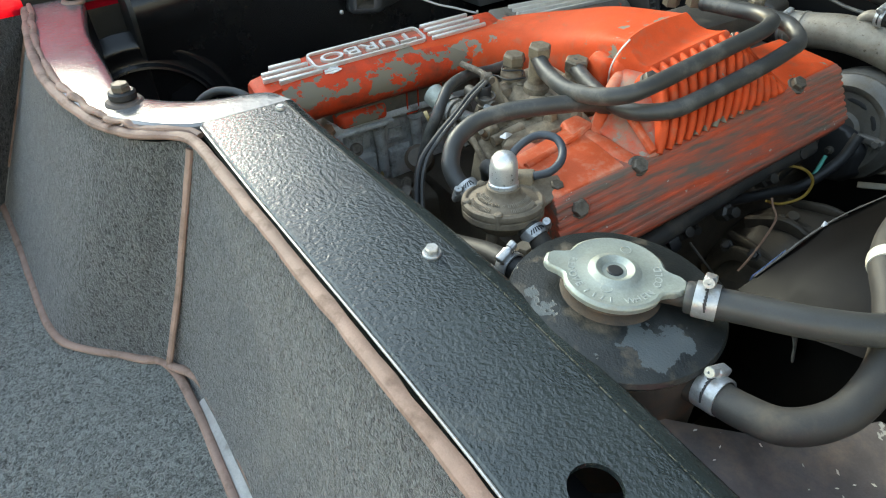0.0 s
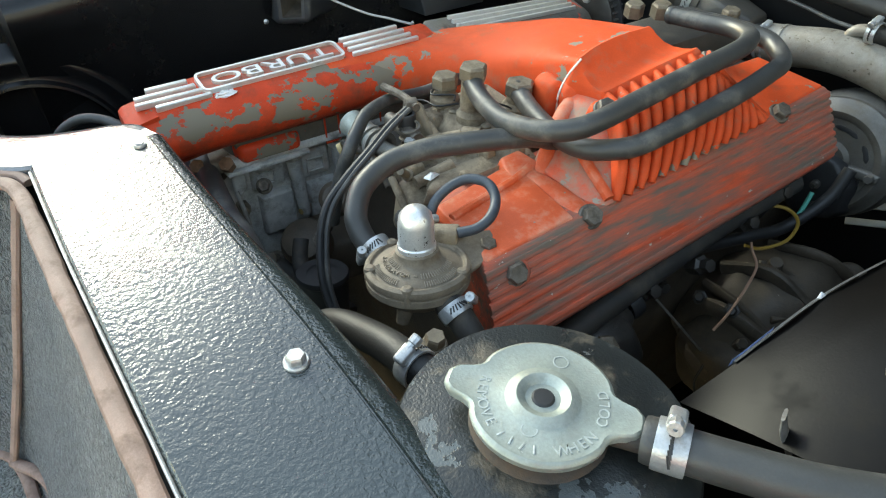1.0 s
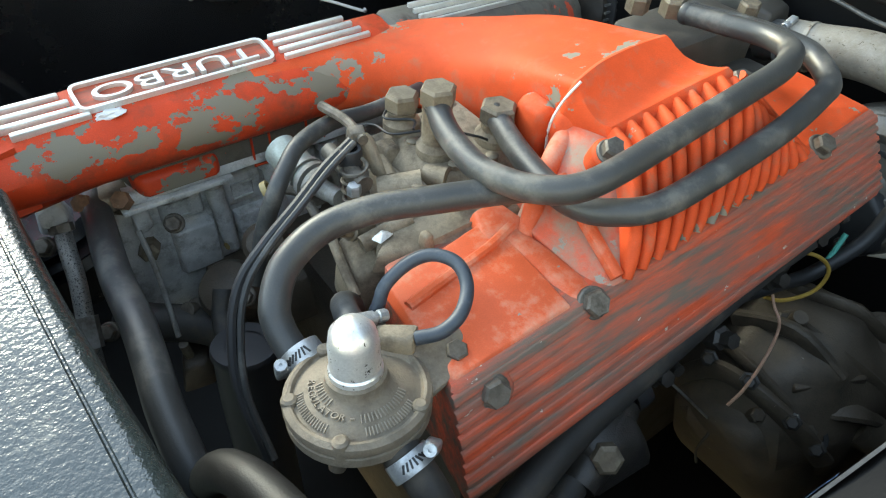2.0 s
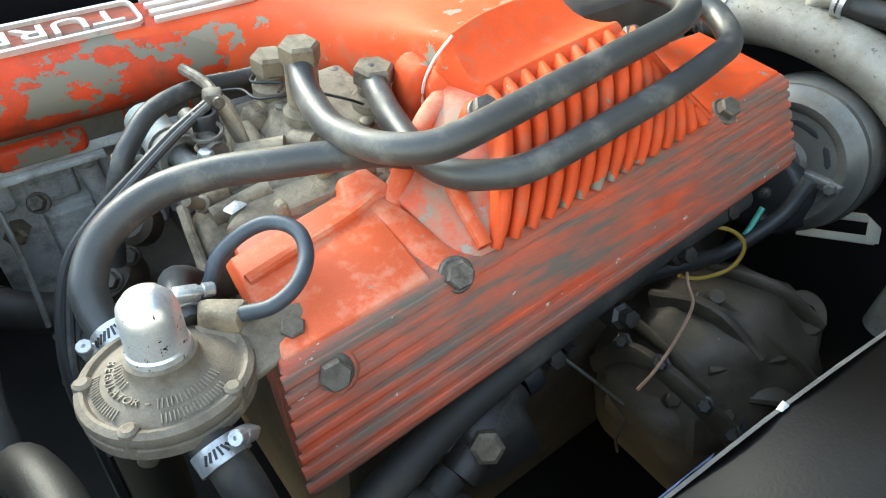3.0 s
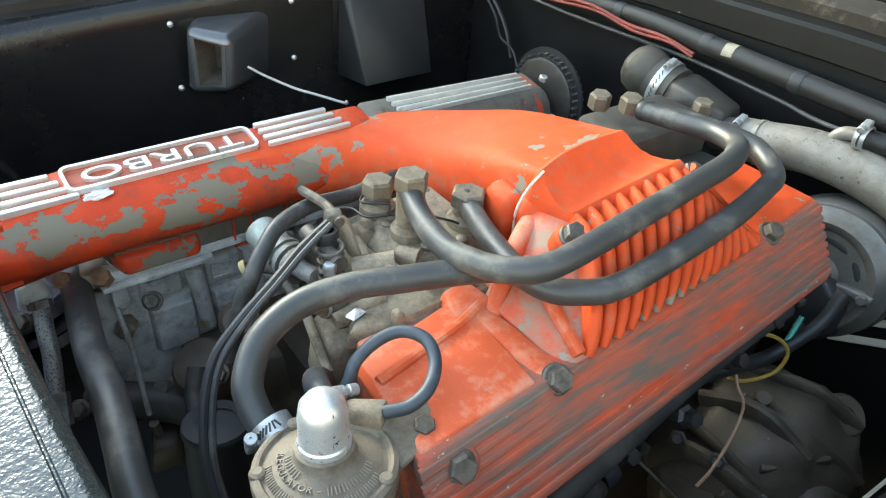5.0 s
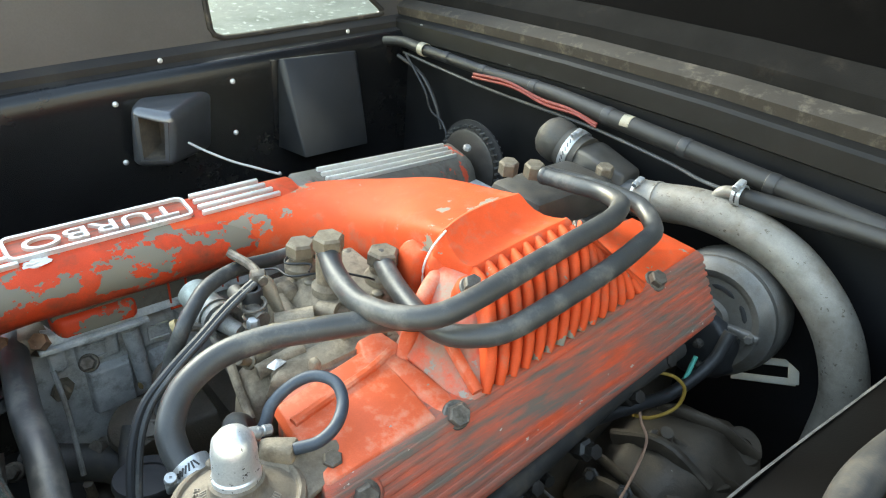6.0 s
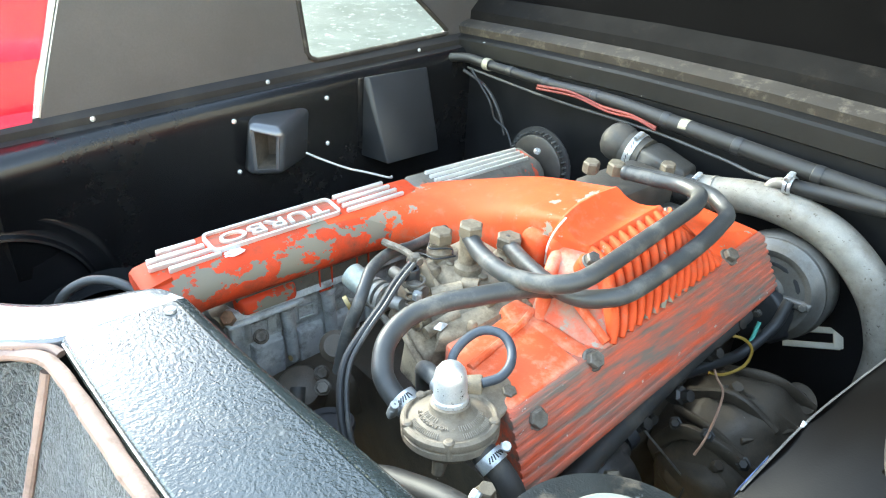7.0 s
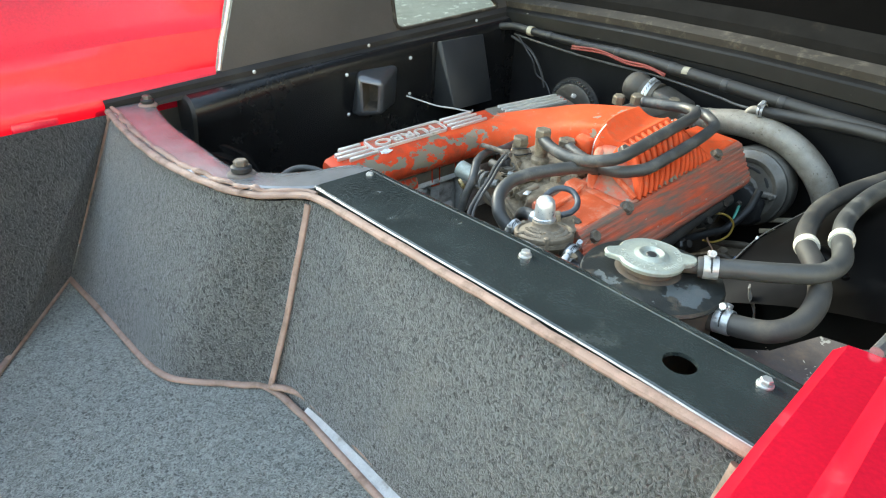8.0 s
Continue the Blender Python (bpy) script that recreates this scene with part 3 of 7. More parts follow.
single("foil_strip", sheet([[(-0.225, 0.2255, 0.664), (-0.10, 0.226, 0.664), (0.2, 0.226, 0.664)], [(-0.225, 0.236, 0.671), (-0.10, 0.238, 0.671), (0.2, 0.240, 0.671)]], 0.001), M_FOIL,
       "worn silver foil strip between two carpet edges", "trim strip")

frayed = [p + V((0.0035 * noise.noise(p * 55), 0.006 + 0.003 * noise.noise(p * 63), 0.0085 + 0.003 * noise.noise(p * 71))) for p in along(WELL_TOP, LIP_Z) if p.x < -0.30]
single("frayed_binding", sweep(frayed, circle(0.0036, 9, 0.0026), 3, scales=[1 + 0.8 * noise.noise(p * 95) for p in frayed]), M_PIPING, "ragged brown binding frayed along the metal lip", "binding")
tufts = bmesh.new()
for i, p in enumerate(frayed[::2]):
    for j in range(3):
        q = p + V((random.uniform(-0.005, 0.005), random.uniform(-0.006, 0.0), -0.001))
        tufts = join(tufts, hull([q, q + V((0.003, 0.0, 0.0005)), q + V((0.001, 0.002, 0.001)), q + V((random.uniform(-0.003, 0.003), random.uniform(-0.006, 0), random.uniform(-0.006, 0.003)))]))
single("loose_threads", tufts, M_PIPING, "loose brown threads hanging from the torn binding", "threads", kind="stuff", smooth=0)

# bulkhead top plate with its rolled bay edge and a drain hole
FRONT_RISE = 0.016
HOLE = (0.128, 0.364, 0.0135)


def eased(x, a, b):
    k = min(1.0, max(0.0, (x - a) / (b - a)))
    return k * k * (3 - 2 * k)


def plate_front(x):
    return 0.3125 + FRONT_RISE * eased(x, -0.34, 0.15)


def plate_groove(x):
    return 0.387 + 0.018 * eased(x, -0.36, 0.02)


def border_width(x):
    return 0.0115 + 0.0045 * eased(x, -0.22, -0.04)


def strip_mesh():
    bm = bmesh.new()
    x0, x1, hx, hy, hr = -0.312, 0.206, *HOLE
    head = [(-0.003, 0, -0.010), (-0.0025, 0, -0.002), (0.0, 0, 0.0)]
    tail = [(-0.0008, 0, 0.0), (-0.0001, 0, -0.0012), (0.0006, 0, -0.0012), (0.0013, 0, 0.0003), (0, 0.42, 0.0), (0, 0.68, -0.0010), (0, 0.86, -0.0032), (0, 0.96, -0.0068), (0, 1.0, -0.012), (0, 0.93, -0.020), (0, 0.70, -0.026)]
    xs = [x0 + (x1 - x0) * i / 20 for i in range(21)]
    edges = []
    for prof, base, k in ((head, plate_front, -1), (tail, plate_groove, 0)):
        g = [[bm.verts.new((x, base(x) + d + u * border_width(x), STRIP_Z + dz)) for d, u, dz in prof] for x in xs]
        for a, b in zip(g, g[1:]):
            for i in range(len(prof) - 1):
                bm.faces.new((a[i], a[i + 1], b[i + 1], b[i]))
            edges.append(bm.edges.get((a[k], b[k])))
        edges.append((g[0][k], g[-1][k]))
    (a0, a1), (b0, b1) = [e for e in edges if isinstance(e, tuple)]
    edges = [e for e in edges if not isinstance(e, tuple)] + [bm.edges.new((a0, b0)), bm.edges.new((a1, b1))]
    ring = [bm.verts.new((hx + hr * math.cos(2 * math.pi * i / 32), hy + hr * math.sin(2 * math.pi * i / 32), STRIP_Z)) for i in range(32)]
    foot = [bm.verts.new(v.co + V((0, 0, -0.004))) for v in ring]
    for i in range(32):
        j = (i + 1) % 32
        edges.append(bm.edges.new((ring[i], ring[j])))
        bm.faces.new((ring[i], foot[i], foot[j], ring[j]))
    bmesh.ops.triangle_fill(bm, edges=edges, use_beauty=True)
    return bm


strip = single("bulkhead_top_plate", strip_mesh(), M_BLACK_PAINT, "black hammered-paint top plate of the bulkhead, chipped and dusty", "panel", kind="structure")
single("plate_edge_trim", sweep([(x, plate_front(x) - 0.0030, 0.8988) for x in (-0.306, -0.2, -0.1, 0.0, 0.1, 0.205)], circle(0.0010, 8), 6), M_FOIL, "bright metal edge along the bulkhead plate", "edge trim", kind="structure")
single("plate_under", box(-0.31, 0.206, 0.33, 0.374, 0.78, 0.875, 0.002), M_BAY_BLACK, "black bulkhead box section under the plate", "panel", kind="structure")

# curved lip that runs on to the far side
INNER = [(-0.735, 0.283), (-0.66, 0.272), (-0.60, 0.267), (-0.51, 0.268), (-0.455, 0.268), (-0.422, 0.274), (-0.392, 0.296), (-0.370, 0.318), (-0.357, 0.345), (-0.350, 0.372), (-0.338, 0.390), (-0.3125, 0.3978)]
OUTER = [(-0.735, 0.219), (-0.66, 0.212), (-0.60, 0.211), (-0.51, 0.214), (-0.455, 0.220), (-0.415, 0.230), (-0.375, 0.247), (-0.340, 0.271), (-0.314, 0.306), (-0.3125, 0.340), (-0.3125, 0.365), (-0.3125, 0.385)]


def lip_rise(p, drop):
    """The lip climbs to the plate beside it."""
    k = min(1.0, max(0.0, (p.x + 0.41) / 0.08))
    return V((p.x, p.y, 0.8935 + 0.0058 * k * k * (3 - 2 * k) - drop))


oi, ii = along(OUTER, 0.0), along(INNER, 0.0)
out_way = [V((b.x - a.x, b.y - a.y, 0)).normalized() for a, b in zip(oi, ii)]
lip = [[lip_rise(p, 0.010) for p in oi], [lip_rise(p, 0.002) for p in oi], [lip_rise(p.lerp(q, 0.05), 0.0) for p, q in zip(oi, ii)], [lip_rise(p.lerp(q, 0.5), 0.0) for p, q in zip(oi, ii)],
       [lip_rise(p.lerp(q, 0.80), 0.0) for p, q in zip(oi, ii)], [lip_rise(q - w * 0.004, 0.0010) for q, w in zip(ii, out_way)], [lip_rise(q - w * 0.0015, 0.003) for q, w in zip(ii, out_way)], [lip_rise(q, 0.0068) for q in ii], [lip_rise(q + w * 0.0005, 0.012) for q, w in zip(ii, out_way)],
       [lip_rise(q - w * 0.001, 0.022) for q, w in zip(ii, out_way)]]
single("bulkhead_lip", sheet(lip), M_LIP_SHEEN, "worn curved lip of the bulkhead reflecting the bodywork, sky sheen put into its silver", "panel", kind="structure")
single("wall_under_lip", sheet([[lip_rise(p, 0.018) for p in ii], [lip_rise(p + V((0, 0.01, 0)), 0.40) for p in ii]]), M_BAY_BLACK, "black bulkhead side inside the engine bay", "wall", kind="structure")

# far side of the bay: wall, ledge, quarter panel
def ledge_z(y):
    return 0.872 + 0.0630 * y


ys = [0.334, 0.345, 0.365, 0.40, 0.45, 0.52, 0.60, 0.80, 1.00, 1.12]


def bulge(y):
    """The pressing stands proud of the wall at its rear end and dies away forwards."""
    return 0.020 * math.exp(-((y - 0.33) / 0.14) ** 2)


WALL_ROLL = [(0.0, -0.722, 0.48), (0.0, -0.722, 0.15), (0.3, -0.722, 0.09), (0.8, -0.722, 0.05), (1.0, -0.722, 0.030), (0.97, -0.7226, 0.018), (0.86, -0.7245, 0.009), (0.66, -0.7275, 0.003), (0.40, -0.731, 0.0), (0.0, -0.7345, -0.0015)]
single("wall_far", sheet([[(x + k * bulge(y), y, ledge_z(y) - d) for y in ys] for k, x, d in WALL_ROLL]), M_BAY_GLOSS, "black painted far side wall of the engine bay with a rolled top", "wall", kind="structure")
single("wall_far_end", sheet([[(x + k * bulge(0.334), 0.334, ledge_z(0.334) - d) for k, x, d in WALL_ROLL], [(x + k * bulge(0.334) - 0.004, 0.3285, ledge_z(0.334) - d - 0.002) for k, x, d in WALL_ROLL],
                              [(-0.752, 0.324, ledge_z(0.334) - d - 0.003) for k, x, d in WALL_ROLL]]), M_RECESS, "dirty end of the wall pressing", "wall", kind="structure")
single("wall_far_recess", sheet([[(-0.751, y, 0.40) for y in (0.20, 0.26, 0.345)], [(-0.749, y, 0.80) for y in (0.20, 0.26, 0.345)], [(-0.752, y, ledge_z(y) + 0.004) for y in (0.20, 0.26, 0.345)]]), M_RECESS, "dusty black recess behind the wall pressing", "wall", kind="structure")
yl = [0.215, 0.40, 0.60, 0.80, 1.00, 1.12]
single("ledge_strip", sheet([[(-0.733, y, ledge_z(y) - 0.004) for y in yl], [(-0.7345, y, ledge_z(y) + 0.0015) for y in yl], [(-0.7445, y, ledge_z(y) + 0.004) for y in yl], [(-0.745, y, ledge_z(y) + 0.0125) for y in yl], [(-0.7475, y, ledge_z(y) + 0.0145) for y in yl],
                             [(-0.757, y, ledge_z(y) + 0.020) for y in yl]]), M_LEDGE, "dark brown-black strip along the ledge of the bay", "trim strip", kind="structure")
for y in (0.46, 0.70, 0.985):
    single("ledge_screw", lathe([(0, 0.002), (0.0022, 0.0016), (0.0034, 0.0004), (0.0034, -0.002)], axis_matrix((-0.7452, y, ledge_z(y) + 0.009), (1, 0, 0.1)), 12), M_PLATE, "small screw head in the ledge strip", "screw", "ledge screws")
WIN = [(0.772, 1.03), (0.776, 0.957), (0.780, 0.949), (0.792, 0.944), (0.82, 0.945), (1.055, 0.961), (1.062, 0.964), (1.062, 0.967), (1.0, 1.02), (0.95, 1.055), (0.79, 1.06)]


def quarter(y, z, off=0.0):
    """The quarter panel leans outwards."""
    return (-0.757 - 0.16 * (z - 0.93) + off, y, z)


def panel_mesh():
    bm = bmesh.new()
    wy, wz = 0.88, 0.99
    inner = [(y, z) for y, z in WIN]
    ring = [bm.verts.new(quarter(y, z)) for y, z in inner]
    back = [bm.verts.new(quarter(y, z, -0.012)) for y, z in inner]
    y0, y1, z0, z1 = 0.405, 1.30, 0.915, 1.10
    outer = []
    for y, z in inner:
        dy, dz = y - wy, z - wz
        ks = []
        if dy > 0: ks.append((y1 - wy) / dy)
        if dy < 0: ks.append((y0 + 0.45 * (0 if dz < 0 else min(dz, 0.0)) - wy) / dy)
        if dz > 0: ks.append((z1 - wz) / dz)
        if dz < 0: ks.append((z0 - wz) / dz)
        k = min(ks)
        outer.append((wy + k * dy, wz + k * dz))
    corners = [(y0, z0), (y1, z0), (y1, z1), (y0 + 0.075, z1)]
    pts = [(math.atan2(z - wz, y - wy), y, z) for y, z in outer + corners]
    pts.sort()
    om = [bm.verts.new(quarter(y, z)) for _, y, z in pts]
    n = len(ring)
    for i in range(n):
        bm.faces.new((ring[i], ring[(i + 1) % n], back[(i + 1) % n], back[i]))
    edges = [bm.edges.new((om[i], om[(i + 1) % len(om)])) for i in range(len(om))]
    edges += [bm.edges.get((ring[i], ring[(i + 1) % n])) for i in range(n)]
    bmesh.ops.triangle_fill(bm, edges=edges, use_beauty=True)
    return bm


single("wall_quarter_panel", panel_mesh(), M_PANEL_BROWN, "brown-black inner quarter panel with a window opening", "panel", kind="structure")
win = thing("window_quarter", quarter(0.8, 0.94), "quarter window with a thin brown seal, pavement seen through it", "window", kind="structure")
glass_bm = bmesh.new()
glass_bm.faces.new([glass_bm.verts.new(quarter(y, z, -0.008)) for y, z in WIN])
pane = part("pane", glass_bm, M_GLASS, win, "clear greenish glass", 0)
pane.visible_shadow = False
part("seal", sweep([quarter(y, z, 0.001) for y, z in WIN[:10]], circle(0.004, 8), 4, smooth=False), M_SEAL, win, "brown-grey rubber window seal")
single("panel_edge_trim", sweep([(-0.757, 0.404, 0.918), (-0.768, 0.425, 0.975), (-0.784, 0.475, 1.10)], circle(0.0035, 8), 4), M_CHROME, "bright metal trim on the quarter panel edge", "edge trim", kind="structure")

# red bodywork on the far side
body = thing("rear_wing", (-0.74, 0.1, 0.9), "glossy red rear wing of the car", "bodywork")
part("wing_panel", sheet([[(-0.752, 0.392, 0.870), (-0.752, 0.27, 0.864), (-0.752, 0.15, 0.856), (-0.756, -0.10, 0.845), (-0.76, -0.7, 0.82)],
                          [(-0.748, 0.392, 0.900), (-0.748, 0.27, 0.894), (-0.748, 0.15, 0.886), (-0.748, -0.10, 0.875), (-0.75, -0.7, 0.85)],
                          [(-0.752, 0.396, 0.914), (-0.752, 0.27, 0.910), (-0.752, 0.15, 0.905), (-0.752, -0.10, 0.897), (-0.755, -0.7, 0.87)],
                          [(-0.765, 0.402, 0.924), (-0.765, 0.27, 0.922), (-0.765, 0.15, 0.918), (-0.765, -0.10, 0.910), (-0.765, -0.7, 0.88)],
                          [(-0.769, 0.414, 0.962), (-0.770, 0.28, 0.958), (-0.772, 0.15, 0.950), (-0.776, -0.10, 0.938), (-0.78, -0.7, 0.905)],
                          [(-0.773, 0.424, 0.982), (-0.774, 0.288, 0.978), (-0.777, 0.15, 0.969), (-0.782, -0.10, 0.955), (-0.79, -0.7, 0.922)],
                          [(-0.781, 0.429, 0.990), (-0.783, 0.292, 0.986), (-0.787, 0.15, 0.977), (-0.792, -0.10, 0.963), (-0.80, -0.7, 0.931)],
                          [(-0.787, 0.436, 1.005), (-0.790, 0.30, 1.000), (-0.795, 0.155, 0.990), (-0.801, -0.10, 0.975), (-0.81, -0.7, 0.942)],
                          [(-0.80, 0.472, 1.10), (-0.81, 0.34, 1.08), (-0.825, 0.17, 1.05), (-0.84, -0.10, 1.02), (-0.86, -0.7, 0.98)],
                          [(-0.95, 0.48, 1.12), (-0.96, 0.34, 1.10), (-0.98, 0.17, 1.06), (-1.0, -0.10, 1.03), (-1.02, -0.7, 0.99)]], 0.004), M_RED, body)
part("wing_flange", box(-0.748, -0.744, 0.09, 0.150, 0.872, 0.89, 0.001), M_RED, body)

# front of the bay: wall, rail, weather strip, sloping trim board
xs = [-0.80, -0.6, -0.4, -0.2, 0.0, 0.30]


def rail_z(x):
    return 0.957 + 0.014 * math.sin((x + 0.75) * 3.2)


single("wall_front", sheet([[(x, 1.092, 0.40) for x in xs], [(x, 1.088, 0.90) for x in xs], [(x, 1.084, rail_z(x) - 0.028) for x in xs]]), M_BAY_BLACK, "black front bulkhead of the engine bay", "wall", kind="structure")
single("bay_rail", sheet([[(x, 1.084, rail_z(x) - 0.03) for x in xs], [(x, 1.078, rail_z(x) - 0.027) for x in xs], [(x, 1.078, rail_z(x) - 0.004) for x in xs], [(x, 1.081, rail_z(x)) for x in xs],
                          [(x, 1.096, rail_z(x) + 0.004) for x in xs]]), M_RAIL, "chipped black painted rail across the front of the bay", "rail", kind="structure")
single("weather_strip", sheet([[(x, 1.0945, rail_z(x) + 0.003) for x in xs], [(x, 1.092, rail_z(x) + 0.016) for x in xs], [(x, 1.098, rail_z(x) + 0.021) for x in xs], [(x, 1.118, rail_z(x) + 0.026) for x in xs],
                               [(x, 1.122, rail_z(x) + 0.020) for x in xs]]), M_SEAL, "dusty grey-brown weather strip along the rail", "weather strip", kind="structure")
single("trim_board_low", sheet([[(x, 1.120, rail_z(x) + 0.020) for x in xs], [(x, 1.124, rail_z(x) + 0.040) for x in xs], [(x, 1.150, rail_z(x) + 0.062) for x in xs], [(x, 1.156, rail_z(x) + 0.058) for x in xs]]), M_TRIM_GREY,
       "grey-brown lower edge of the sloping trim board", "panel", kind="structure")
single("trim_board", sheet([[(x, 1.154, rail_z(x) + 0.058) for x in xs], [(x, 1.26, rail_z(x) + 0.18) for x in xs], [(x, 1.42, rail_z(x) + 0.36) for x in xs]]), M_TRIM_DARK, "sloping board above the engine bay, shade put into its black", "panel", kind="structure")

# the open tailgate overhead, hinged at the top of the sloping board
gate = thing("tailgate", (-0.2, 1.40, 1.36), "open tailgate with a dark trimmed underside above the bay", "tailgate")
gate_m = Matrix.Translation((-0.2, 1.40, 1.37)) @ Matrix.Rotation(radians(-78), 4, "X")
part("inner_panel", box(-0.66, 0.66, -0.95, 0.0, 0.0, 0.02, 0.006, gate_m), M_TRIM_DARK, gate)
part("outer_skin", box(-0.68, 0.68, -0.97, 0.01, 0.022, 0.034, 0.006, gate_m), M_RED, gate, "glossy red outer skin")

# near side of the bay and its bottom
single("floor_bay", sheet([[(-0.73, 0.2, 0.42), (0.30, 0.2, 0.42)], [(-0.73, 1.10, 0.42), (0.30, 1.10, 0.42)]]), M_BAY_BLACK, "dark oily bottom of the engine bay", "floor", kind="structure", smooth=0)
single("wall_near", sheet([[(0.285, 0.2, 0.42), (0.285, 1.10, 0.42)], [(0.262, 0.2, 0.90), (0.262, 1.10, 0.90)]]), M_BAY_BLACK, "black near side wall of the engine bay", "wall", kind="structure", smooth=0)

# near red bodywork
near = thing("door_pillar_panel", (0.24, 0.35, 0.9), "glossy red bodywork edge beside the engine bay", "bodywork")
part("edge_panel", sheet([[(0.200, 0.442, 0.880), (0.207, 0.30, 0.880), (0.225, 0.05, 0.87), (0.23, -0.5, 0.86)],
                          [(0.203, 0.448, 0.918), (0.210, 0.30, 0.920), (0.225, 0.05, 0.915), (0.235, -0.5, 0.90)],
                          [(0.210, 0.454, 0.924), (0.217, 0.30, 0.926), (0.232, 0.05, 0.922), (0.242, -0.5, 0.91)],
                          [(0.240, 0.458, 0.926), (0.248, 0.30, 0.928), (0.262, 0.05, 0.924), (0.275, -0.5, 0.91)],
                          [(0.252, 0.46, 0.940), (0.262, 0.30, 0.944), (0.280, 0.05, 0.94), (0.29, -0.5, 0.93)],
                          [(0.33, 0.48, 0.935), (0.34, 0.30, 0.935), (0.36, 0.05, 0.93), (0.37, -0.5, 0.92)]], 0.004), M_RED, near)
part("edge_trim", sweep([(0.228, 0.456, 0.927), (0.232, 0.60, 0.93), (0.24, 0.9, 0.94)], circle(0.005, 8), 4), M_CHROME, near, "bright metal edge")

# ---- far wall fittings ----
scoop = thing("air_scoop", (-0.71, 0.69, 0.82), "black moulded air scoop screwed to the bay wall", "air scoop")


SCOOP_FRONT = [(-0.702, 0.640, 0.886), (-0.674, 0.682, 0.874), (-0.669, 0.674, 0.812), (-0.694, 0.637, 0.810)]


def scoop_hole(k):
    mid = sum((V(q) for q in SCOOP_FRONT), V()) / 4
    return [V(p).lerp(mid, k) for p in SCOOP_FRONT]


def scoop_mesh():
    bm = bmesh.new()
    front = SCOOP_FRONT
    back = [(-0.7215, 0.655, 0.888), (-0.7215, 0.752, 0.887), (-0.7215, 0.745, 0.805), (-0.7215, 0.640, 0.805)]
    hole = scoop_hole(0.24)
    rings = [[bm.verts.new(p) for p in r] for r in (back, front, hole)]
    for a, b in zip(rings, rings[1:]):
        for i in range(4):
            bm.faces.new((a[i], a[(i + 1) % 4], b[(i + 1) % 4], b[i]))
    es = [e for e in bm.edges if all(v in rings[0] + rings[1] for v in e.verts) and not all(v in rings[0] for v in e.verts)]
    bmesh.ops.bevel(bm, geom=es, offset=0.010, segments=4, profile=0.5, affect="EDGES")
    return bm


part("body", scoop_mesh(), M_SCOOP, scoop)

for y, z in ((0.632, 0.884), (0.784, 0.895), (0.783, 0.823), (0.633, 0.808)):
    part("screw", lathe([(0, -0.001), (0.0036, -0.001), (0.0036, 0.001), (0.0022, 0.0025), (0, 0.003)], axis_matrix((-0.7215, y, z), (1, 0, 0)), 14), M_PLATE, scoop, "dusty screw head")
throat = [scoop_hole(0.23), [p + V((-0.016, 0.018, 0.0)) for p in scoop_hole(0.27)], [p + V((-0.024, 0.032, 0.004)) for p in scoop_hole(0.40)]]
throat_bm = sheet([ring + [ring[0]] for ring in throat])
bmesh.ops.contextual_create(throat_bm, geom=[e for e in throat_bm.edges if e.is_boundary and all((v.co - throat[2][0]).length < 0.075 and min((v.co - q).length for q in throat[2]) < 1e-5 for v in e.verts)])
part("throat", throat_bm, M_THROAT, scoop, "dusty brown inside of the scoop")
wedge = thing("wedge_duct", (-0.70, 0.92, 0.86), "black wedge-shaped duct cover on the bay wall", "duct cover")
part("body", hull([(-0.7225, 0.852, 0.918), (-0.7225, 0.985, 0.920), (-0.7225, 0.848, 0.789), (-0.7225, 0.982, 0.790), (-0.714, 0.858, 0.920), (-0.716, 0.978, 0.920), (-0.667, 0.862, 0.788), (-0.667, 0.972, 0.790)], 0.002), M_DUCT, wedge)
part("flange", box(-0.7238, -0.7205, 0.842, 0.86, 0.80, 0.918, 0.001), M_BAY_GLOSS, wedge)

# round black duct beside the lip
duct = thing("intake_duct", (-0.55, 0.40, 0.78), "ribbed black rubber intake duct in the shadow", "duct")
part("bellows", lathe([(0.05, 0.0), (0.085, 0.0), (0.092, 0.008), (0.085, 0.016), (0.085, 0.022), (0.096, 0.030), (0.085, 0.038), (0.085, 0.046), (0.10, 0.055), (0.09, 0.066), (0.05, 0.066)], axis_matrix((-0.615, 0.405, 0.650), (0.15, -0.2, 1)), 40), M_BAY_GLOSS, duct)


port = thing("duct_port", (-0.72, 0.315, 0.692), "round black flanged duct opening low in the bay wall", "duct opening")
port_m = axis_matrix((-0.722, 0.315, 0.692), (1, 0, 0.04))
part("flange", lathe([(0.099, 0.002), (0.099, 0.014), (0.1012, 0.0175), (0.1045, 0.0165), (0.108, 0.011), (0.117, 0.008), (0.126, 0.0105), (0.131, 0.0100), (0.138, 0.004), (0.148, -0.006)], port_m, 72), M_BAY_GLOSS, port)
part("inner_dish", lathe([(0, 0.0015), (0.05, 0.0015), (0.099, 0.0035)], port_m, 48), M_BAY_BLACK, port, "dull black inside of the opening")

